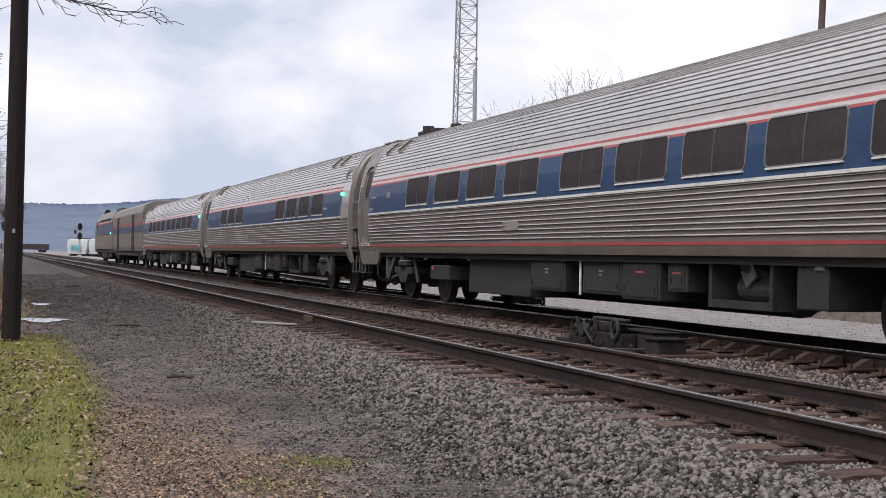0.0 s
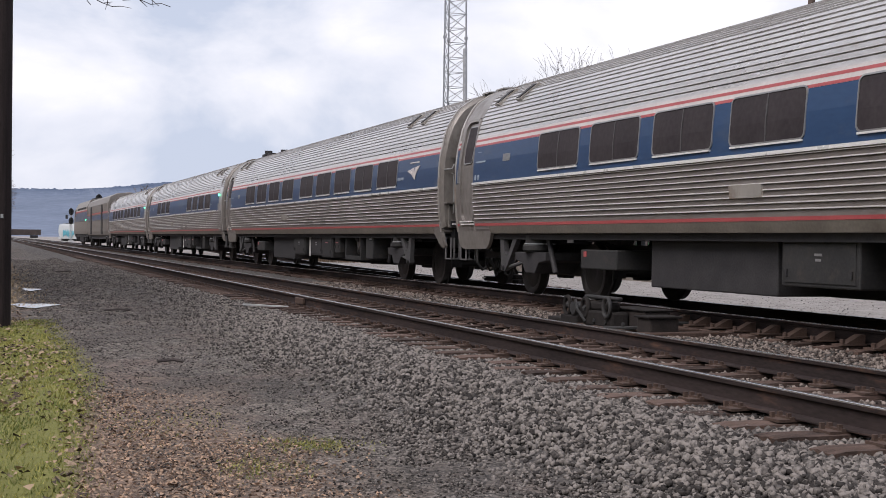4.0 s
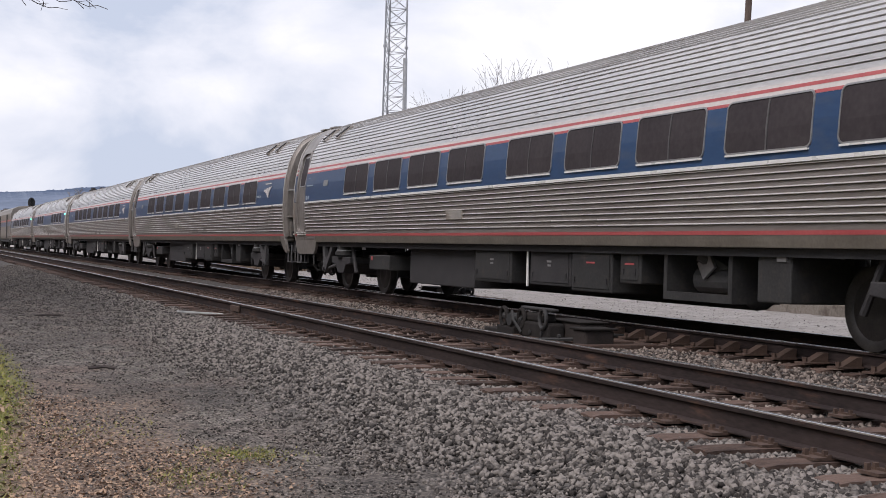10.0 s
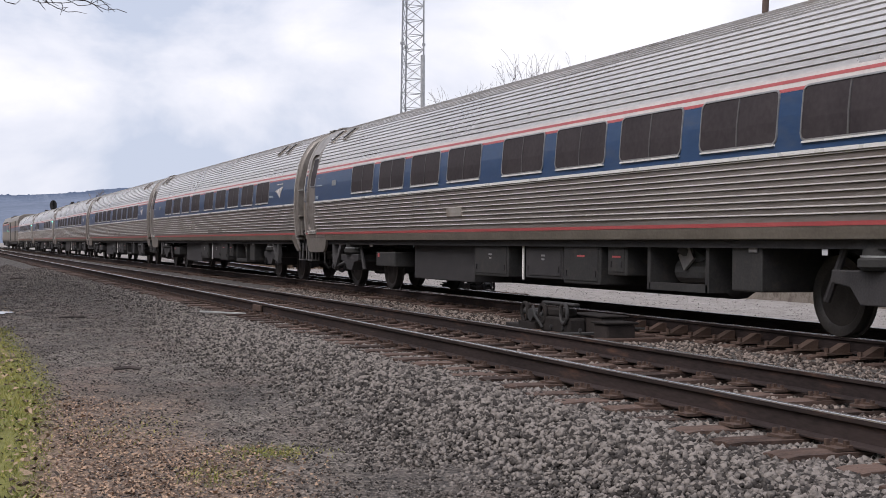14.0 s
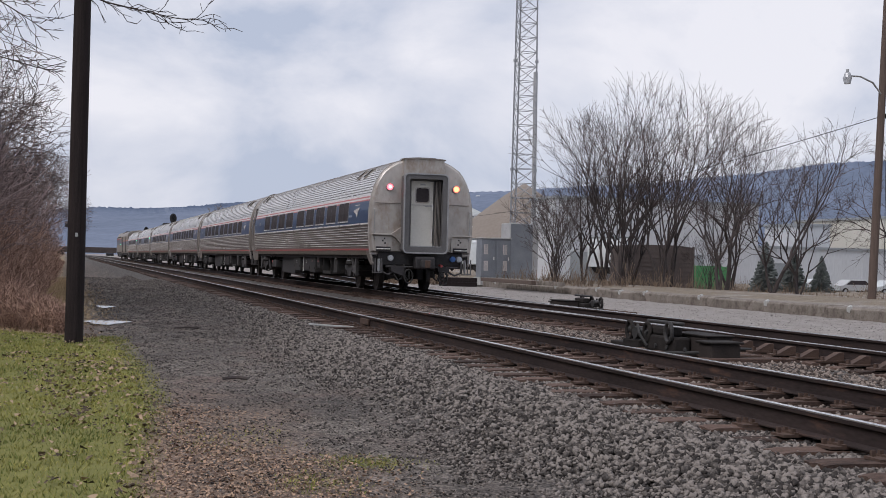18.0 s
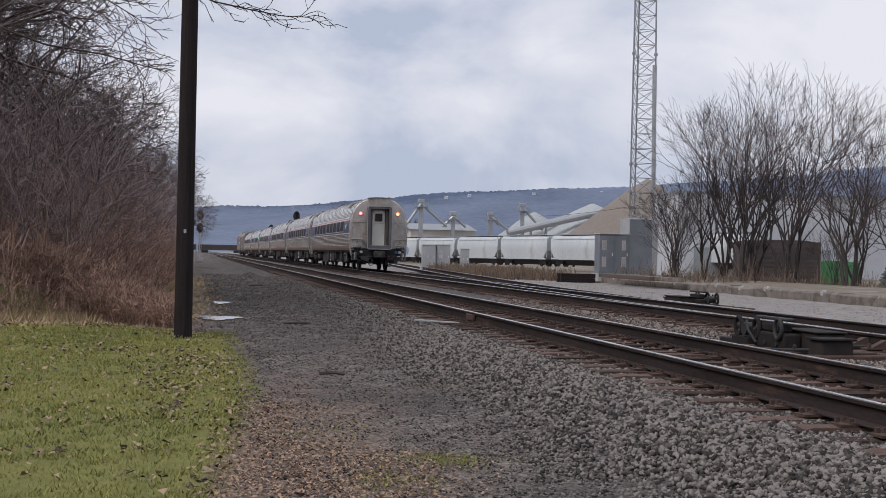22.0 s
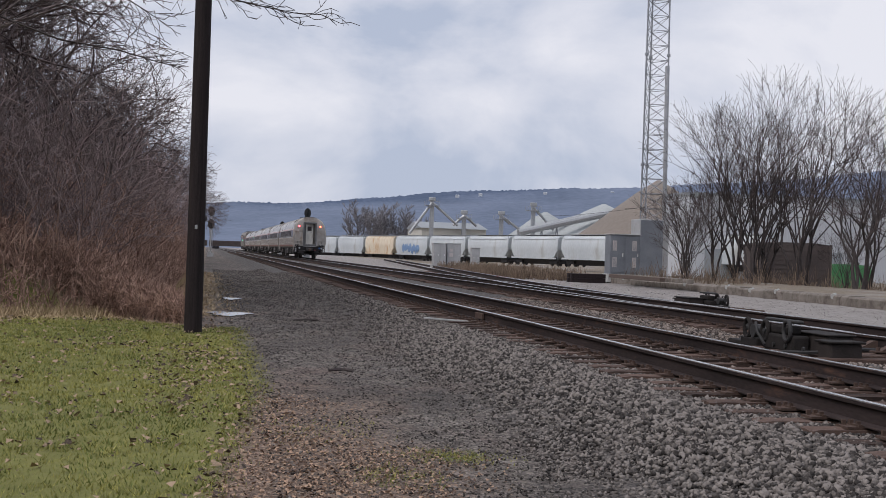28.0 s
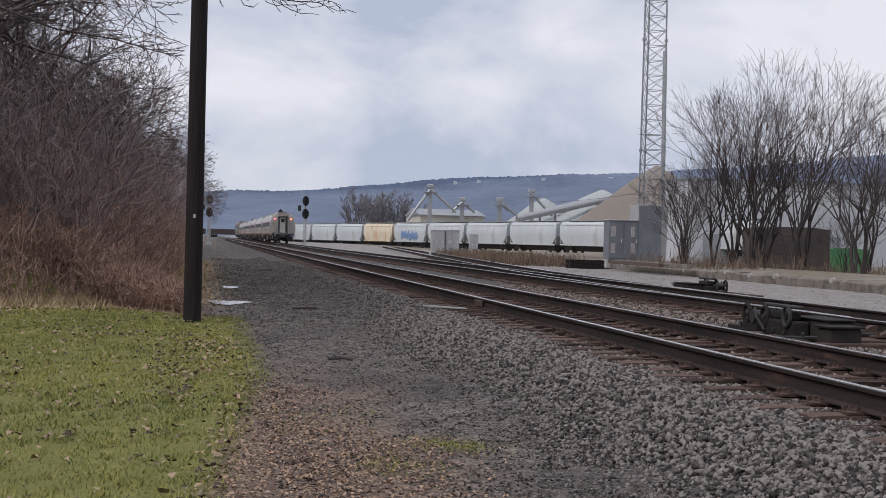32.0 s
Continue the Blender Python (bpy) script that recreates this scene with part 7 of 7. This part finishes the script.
def hopper(m, label, paint, mark=None):
    root = thing("hopper_car", label, "freight car", at=m, group="covered hopper cars")
    L = 15.0
    part("tank", HOPPER_BODY, paint, root, smooth=True)
    part("top_walkway", Shape().box(-1.0, 1.0, 0.8, L - 0.8, 4.68, 4.76), GALV, root)
    for x in (-1.58, 1.58):
        part("side_sill", Shape().box(x - 0.06, x + 0.06, 0.6, L - 0.6, 1.05, 1.3), paint, root)
        part("roof_edge", Shape().box(x * 0.98 - 0.05, x * 0.98 + 0.05, 1.0, L - 1.0, 4.0, 4.1), paint, root)
    for y, k in ((0.45, 1), (L - 0.45, -1)):
        part("end_sheet", Shape().prism([(y + k * 0.05, 2.3), (y + k * 0.15, 2.3), (y + k * 1.35, 1.1), (y + k * 1.25, 1.0)], -1.3, 1.3, "x"), UNDER, root, "dark slope sheet")
        for x in (-1.46, 1.46):
            part("end_ladder", Shape().box(x - 0.04, x + 0.04, y - 0.03, y + 0.03, 1.2, 4.5), paint, root)
    part("chute", Shape().prism([(-1.2, 1.1), (1.2, 1.1), (0.6, 0.25), (-0.6, 0.25)], 3.6, L - 3.6), UNDER, root)
    for y in (2.2, L - 2.2):
        b = part("bogie", Shape().box(-1.15, 1.15, y - 1.1, y + 1.1, 0.4, 0.95), UNDER, root)
        for dy in (-0.9, 0.9):
            part("wheelset", WHEELSET, WHEEL, b, at=(0, y + dy, 0.457))
    if mark:
        s = Shape()
        r = random.Random(len(label))
        for k in range(9):
            y, z = 4.2 + k * 0.8 + r.uniform(-0.2, 0.2), 2.2 + r.uniform(-0.3, 0.3)
            blob = [(y + r.uniform(0.35, 0.62) * math.cos(a), z + r.uniform(0.4, 0.95) * math.sin(a)) for a in [2 * math.pi * j / 9 for j in range(9)]]
            s.prism(blob, -1.66, -1.60, "x")
        tagged(part("graffiti", s, mark, root, "painted graffiti shapes"), kind="stuff")
    return root


HDIR = math.degrees(math.atan2(0.26, 0.966))
for k in range(-3, 9):
    s0 = 15.5 * k
    x, y = 53.6 - 0.26 * s0, 186 + 0.966 * s0
    paint, mark, label = HOPPER, None, "white covered hopper car standing on the yard track"
    if k == 4:
        paint, label = HOPPER_O, "rust-streaked cream covered hopper car"
    if k == 3:
        mark, label = GRAFFITI_B, "white covered hopper car with blue graffiti"
    if k == 8:
        mark, label = TEAL, "white covered hopper car with teal graffiti"
    hopper(pose(x, y, -0.5 - 0.003 * s0, 0, 0, HDIR), label, paint, mark)


def building(name, label, category, x0, x1, y0, y1, z0, z1, wall, roof, ridge=0.0, doors=()):
    root = thing(name, label, category, at=(0, 0, 0))
    part("wall", Shape().box(x0, x1, y0, y1, z0, z1), wall, root)
    if ridge:
        ym = (y0 + y1) / 2
        part("roof", Shape().prism([(y0 - 0.4, z1), (ym, z1 + ridge), (y1 + 0.4, z1)], x0 - 0.4, x1 + 0.4, "x"), roof, root)
    else:
        part("roof", Shape().box(x0 - 0.2, x1 + 0.2, y0 - 0.2, y1 + 0.2, z1, z1 + 0.35), roof, root)
    n = int((x1 - x0) / 6)
    for k in range(n):
        x = x0 + (k + 0.5) * (x1 - x0) / max(1, n)
        part("wall_rib", Shape().box(x - 0.08, x + 0.08, y0 - 0.12, y0, z0, z1), wall, root)
    for x, w, h in doors:
        d = part("door", Shape().box(x - w / 2, x + w / 2, y0 - 0.16, y0 - 0.02, z0, z0 + h), ROOF_G, root, "grey roller door")
        part("door_frame", Shape().box(x - w / 2 - 0.15, x + w / 2 + 0.15, y0 - 0.2, y0 - 0.1, z0 + h, z0 + h + 0.25), METAL_W, d)
    return root


building("warehouse", "long white metal-clad warehouse behind the trees", "building", 58, 86, 148, 157, -1.5, 9.0, METAL_W, ROOF_G, 0, ((62, 4, 4), (76, 4, 4)))
building("warehouse", "lower white annex of the warehouse", "building", 86.2, 112, 149, 172, -1.5, 3.6, METAL_W, ROOF_G, 0, ((90, 3.5, 3.2),))
building("warehouse", "white block standing above the annex", "building", 97.5, 102.5, 157, 166, -1.0, 7.0, METAL_W, ROOF_G)
building("factory", "tan brick factory building beyond the yard", "building", 114, 150, 152, 185, -1.5, 8.6, BEIGE, ROOF_G)
building("grain_store", "beige grain store with a shallow roof", "building", 50.5, 66, 300, 322, -0.5, 6.8, BEIGE, ROOF_G, 1.7)


def container(x, y, w, d, h, z, paint, label, turn=0.0):
    root = thing("container", label, "container", at=pose(x, y, z, 0, 0, turn))
    part("shell", Shape().box(-w / 2, w / 2, -d / 2, d / 2, 0.1, h), paint, root, bevel=0.03)
    for k in range(9):
        zz = 0.25 + k * (h - 0.4) / 9
        part("rib", Shape().box(-w / 2 - 0.03, w / 2 + 0.03, -d / 2 - 0.03, d / 2 + 0.03, zz, zz + 0.11), paint, root)
    part("roof", Shape().prism([(-w / 2, h), (-w / 4, h + 0.12), (w / 4, h + 0.12), (w / 2, h)], -d / 2, d / 2), paint, root)
    for xx in (-w / 2, w / 2):
        part("corner_post", Shape().box(xx - 0.06, xx + 0.06, -d / 2 - 0.05, -d / 2 + 0.08, 0, h + 0.04), paint, root)
    return root


container(37.0, 77.0, 4.7, 2.6, 2.95, -0.75, BOXCAR, "dark brown ribbed steel container under the trees", 4)
container(45.9, 87.0, 3.6, 2.2, 2.0, -1.05, GREEN, "green steel skip container beyond the trees", 2)


def mound(x, y, r, h, paint, label, seed):
    g = random.Random(seed)
    rings = []
    for k in range(7):
        t = k / 6
        rr = r * (1 - t) + 0.4
        rings.append([(x + rr * math.cos(a) * (1 + 0.03 * g.random()), y + rr * math.sin(a), -0.5 + (h + 0.5) * t - (0.5 if k == 6 else 0)) for a in [2 * math.pi * j / 28 for j in range(28)]])
    thing("stockpile", label, "stockpile", group="stockpile group", shape=Shape().rings(rings), material=paint, smooth=True)


mound(82.6, 308, 17, 12.4, PILE_G, "grey tarpaulin-covered conical stockpile", 1)
mound(95.0, 300, 26, 14.6, PILE_G, "large grey covered conical stockpile", 2)
mound(98, 270, 25, 19.0, PILE_B, "tall brown bare stockpile", 3)


def leg_tower(x, y, h, spouts, label):
    root = thing("grain_elevator", label, "grain elevator", at=(x, y, -0.5), group="grain elevator legs")
    h += 0.5
    part("leg", Shape().box(-0.45, 0.45, -0.4, 0.4, 0, h - 0.6), GALV, root)
    part("head", Shape().box(-0.75, 0.75, -0.6, 0.6, h - 0.9, h), GALV, root, bevel=0.15)
    plat = Shape().box(-1.6, 1.6, -1.2, 1.2, h - 2.0, h - 1.9)
    for a in (-1.6, 1.6):
        plat.rod((a, -1.2, h - 1.9), (a, -1.2, h - 0.9), 0.05).rod((a, 1.2, h - 1.9), (a, 1.2, h - 0.9), 0.05)
    plat.rod((-1.6, -1.2, h - 0.95), (1.6, -1.2, h - 0.95), 0.05)
    part("platform", plat, LATTICE, root)
    for dx, dz in spouts:
        part("spout", Shape().rod((0, -0.3, h - 1.2), (dx, -0.3, h + dz), 0.32, sides=8), GALV, root)


leg_tower(52.0, 296, 13.9, ((-5.2, -8.6), (6.2, -6.4)), "galvanised elevator leg with two slanting spouts")
leg_tower(60.1, 298, 11.2, ((-2.6, -3.6), (3.0, -3.6)), "short galvanised elevator head with spouts")
leg_tower(68.7, 296, 11.3, ((5.5, -5.0), (2.0, -3.0)), "galvanised elevator leg feeding the conveyor")
leg_tower(76.4, 296, 13.6, ((5.0, -6.3), (2.2, -3.4)), "tall galvanised elevator leg by the grain piles")


def conveyor(p, q, r, label):
    root = thing("conveyor", label, "conveyor", group="grain conveyors")
    part("tube", Shape().rod(p, q, r, sides=10), GALV, root)
    p, q = Vector(p), Vector(q)
    for t in (0.35, 0.75):
        c = p.lerp(q, t)
        part("support", Shape().rod((c.x - 0.8, c.y, -0.4), tuple(c), 0.15, sides=6).rod((c.x + 0.8, c.y, -0.4), tuple(c), 0.15, sides=6), LATTICE, root)


conveyor((71, 288, 6.2), (98, 292, 12.6), 0.8, "long inclined tube conveyor over the piles")
conveyor((73, 294, 6.6), (88, 296, 10.6), 0.65, "second shorter inclined conveyor")


def gondola(x, y, turn):
    root = thing("gondola_car", "brown open gondola car far along the line", "freight car", at=pose(x, y, 0, 0, 0, turn), group="far gondola cars")
    part("tub", Shape().box(-7.5, 7.5, -1.5, 1.5, 0.9, 2.75), BOXCAR, root, bevel=0.05)
    for k in range(11):
        part("rib", Shape().box(-7.4 + 1.46 * k, -7.2 + 1.46 * k, -1.6, -1.5, 0.9, 2.75), BOXCAR, root)
    for xx in (-5.5, 5.5):
        part("bogie", Shape().box(xx - 1.1, xx + 1.1, -1.2, 1.2, 0, 0.85), UNDER, root)


gondola(9.0, 442, 6)
gondola(-6.8, 440, 6)


def car_far(x, y, z, paint, label):
    root = thing("parked_car", label, "car", at=(x, y, z), group="parked cars")
    body = Shape().prism([(-2.2, 0.35), (-2.2, 0.8), (-1.5, 0.92), (-0.8, 1.42), (0.9, 1.42), (1.6, 0.95), (2.2, 0.85), (2.2, 0.35)], -0.85, 0.85)
    part("body", body, paint, root, bevel=0.06)
    part("windows", Shape().prism([(-1.25, 0.95), (-0.72, 1.36), (0.82, 1.36), (1.35, 0.97)], -0.87, 0.87), PANE, root)
    for a in (-1.35, 1.35):
        for s in (-0.8, 0.8):
            w = part("wheel", Shape().rod((a, s - 0.1, 0.32), (a, s + 0.1, 0.32), 0.32, sides=14), RUBBER, root)
            part("rim", Shape().rod((a, s - 0.11, 0.32), (a, s + 0.11, 0.32), 0.18, sides=10), GALV, w)


for k, (x, y) in enumerate(((69, 108), (73.5, 108.5), (77.5, 108))):
    car_far(x, y, -1.35, HOPPER if k != 1 else CABINET, "pale parked car in the yard beyond the trees")
building("trailer", "white site trailer in the yard", "trailer", 82, 90, 104, 107, -1.0, 1.2, METAL_W, ROOF_G)


def conifer(x, y, h):
    root = thing("conifer", "small evergreen in the yard, paled for haze", "tree", at=(x, y, -1.4), group="evergreens in the yard")
    part("trunk", Shape().rod((0, 0, 0), (0, 0, h), 0.12, 0.03), BARK, root)
    g = np.random.default_rng(int(x * 10))
    segs = []
    for _ in range(900):
        z = h * (0.08 + 0.92 * g.random())
        r = (h - z) * 0.36 + 0.05
        a = g.random() * 2 * np.pi
        q = np.array([r * np.cos(a), r * np.sin(a), z - 0.2]) * (0.75 + 0.35 * g.random())
        segs.append([0, 0, z, 0.02, *q, 0.09])
    v, f = tubes(np.array(segs), 3)
    part("crown", soup("crown", v, f, EVERGREEN_HAZED), EVERGREEN_HAZED, root)


for x, y, h in ((59.0, 100, 4.6), (63.0, 102, 4.4), (66.5, 103, 3.6)):
    conifer(x, y, h)

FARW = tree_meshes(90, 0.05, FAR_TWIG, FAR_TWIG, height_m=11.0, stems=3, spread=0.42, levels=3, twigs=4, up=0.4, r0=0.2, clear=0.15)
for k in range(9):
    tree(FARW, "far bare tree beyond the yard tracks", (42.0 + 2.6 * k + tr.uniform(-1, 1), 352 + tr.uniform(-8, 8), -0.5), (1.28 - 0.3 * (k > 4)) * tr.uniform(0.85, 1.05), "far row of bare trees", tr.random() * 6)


# ---- hills ----
def hills():
    ridge_x = [-2600, -900, -300, 0, 100, 175, 270, 377, 460, 545, 621, 800, 1100, 1400, 1900, 2600]
    ridge_z = [60, 58, 57, 59, 63, 69, 79, 90, 94, 98, 104, 118, 160, 178, 190, 190]
    xs = np.arange(-1000, 1500, 2.6)
    top = np.interp(xs, ridge_x, ridge_z)
    jag = np.array([noise.noise((x * 0.011, 0, 0)) * 3.5 + noise.noise((x * 0.037, 5, 0)) * 0.5 for x in xs]) + rng.normal(0, 0.55, len(xs))
    rows = []
    for t, yy in ((0.0, 1150), (0.12, 1250), (0.3, 1380), (0.55, 1550), (0.8, 1700), (0.97, 1790)):
        rows.append(np.stack([xs, yy - 0.16 * np.clip(xs, 0, 2500) + 30 * np.sin(xs * 0.006), -2 + (top + 2) * t + 1.5 * np.sin(xs * 0.02 + yy)], -1))
    rows.append(np.stack([xs, np.full_like(xs, 1800) - 0.16 * np.clip(xs, 0, 2500), top + jag], -1))
    rows.append(np.stack([xs, np.full_like(xs, 2100), top * 0.6], -1))
    v = np.concatenate(rows)
    n, k = len(rows), len(xs)
    i = np.arange(n - 1)[:, None] * k + np.arange(k - 1)[None]
    f = np.stack([i, i + 1, i + k + 1, i + k], -1).reshape(-1, 4)
    thing("hills", "wooded ridge across the valley, painted in blue-grey haze", "hills", kind="structure", shape=soup("hills", v, f, HILL)).data.polygons.foreach_set("use_smooth", [True] * len(f))
    r = random.Random(31)
    for k in range(4):
        x = r.uniform(330, 640)
        low = False
        z = float(np.interp(x, ridge_x, ridge_z))
        zz, yy = (14 + r.uniform(0, 10), 1180) if low else (z * 0.93, 1768 - 0.16 * x)
        root = thing("house", "small pale house far off on the hillside", "house", at=(x, yy, zz), group="far houses")
        part("wall", Shape().box(-2.2, 2.2, -2, 2, -3, 0.5), METAL_W, root)
        part("roof", Shape().prism([(-2.2, 0.5), (0, 1.1), (2.2, 0.5)], -2.4, 2.4, "x"), METAL_W, root)


hills()


def motions():
    times = [0.5 * k for k in range(65)]
    for ob, off in TRAIN:
        walk(ob, [(t, pose(FAR_C, rear_at(t) + off, 0)) for t in times])
    ticks = [k / FPS for k in range(32 * FPS + 1)]
    turns = [math.degrees(-(rear_at(t) - rear_at(0)) / 0.457) for t in ticks]
    for ob in ROLLING:
        x, y, z = ob.location
        walk(ob, [(t, pose(x, y, z, a)) for t, a in zip(ticks, turns)])


motions()
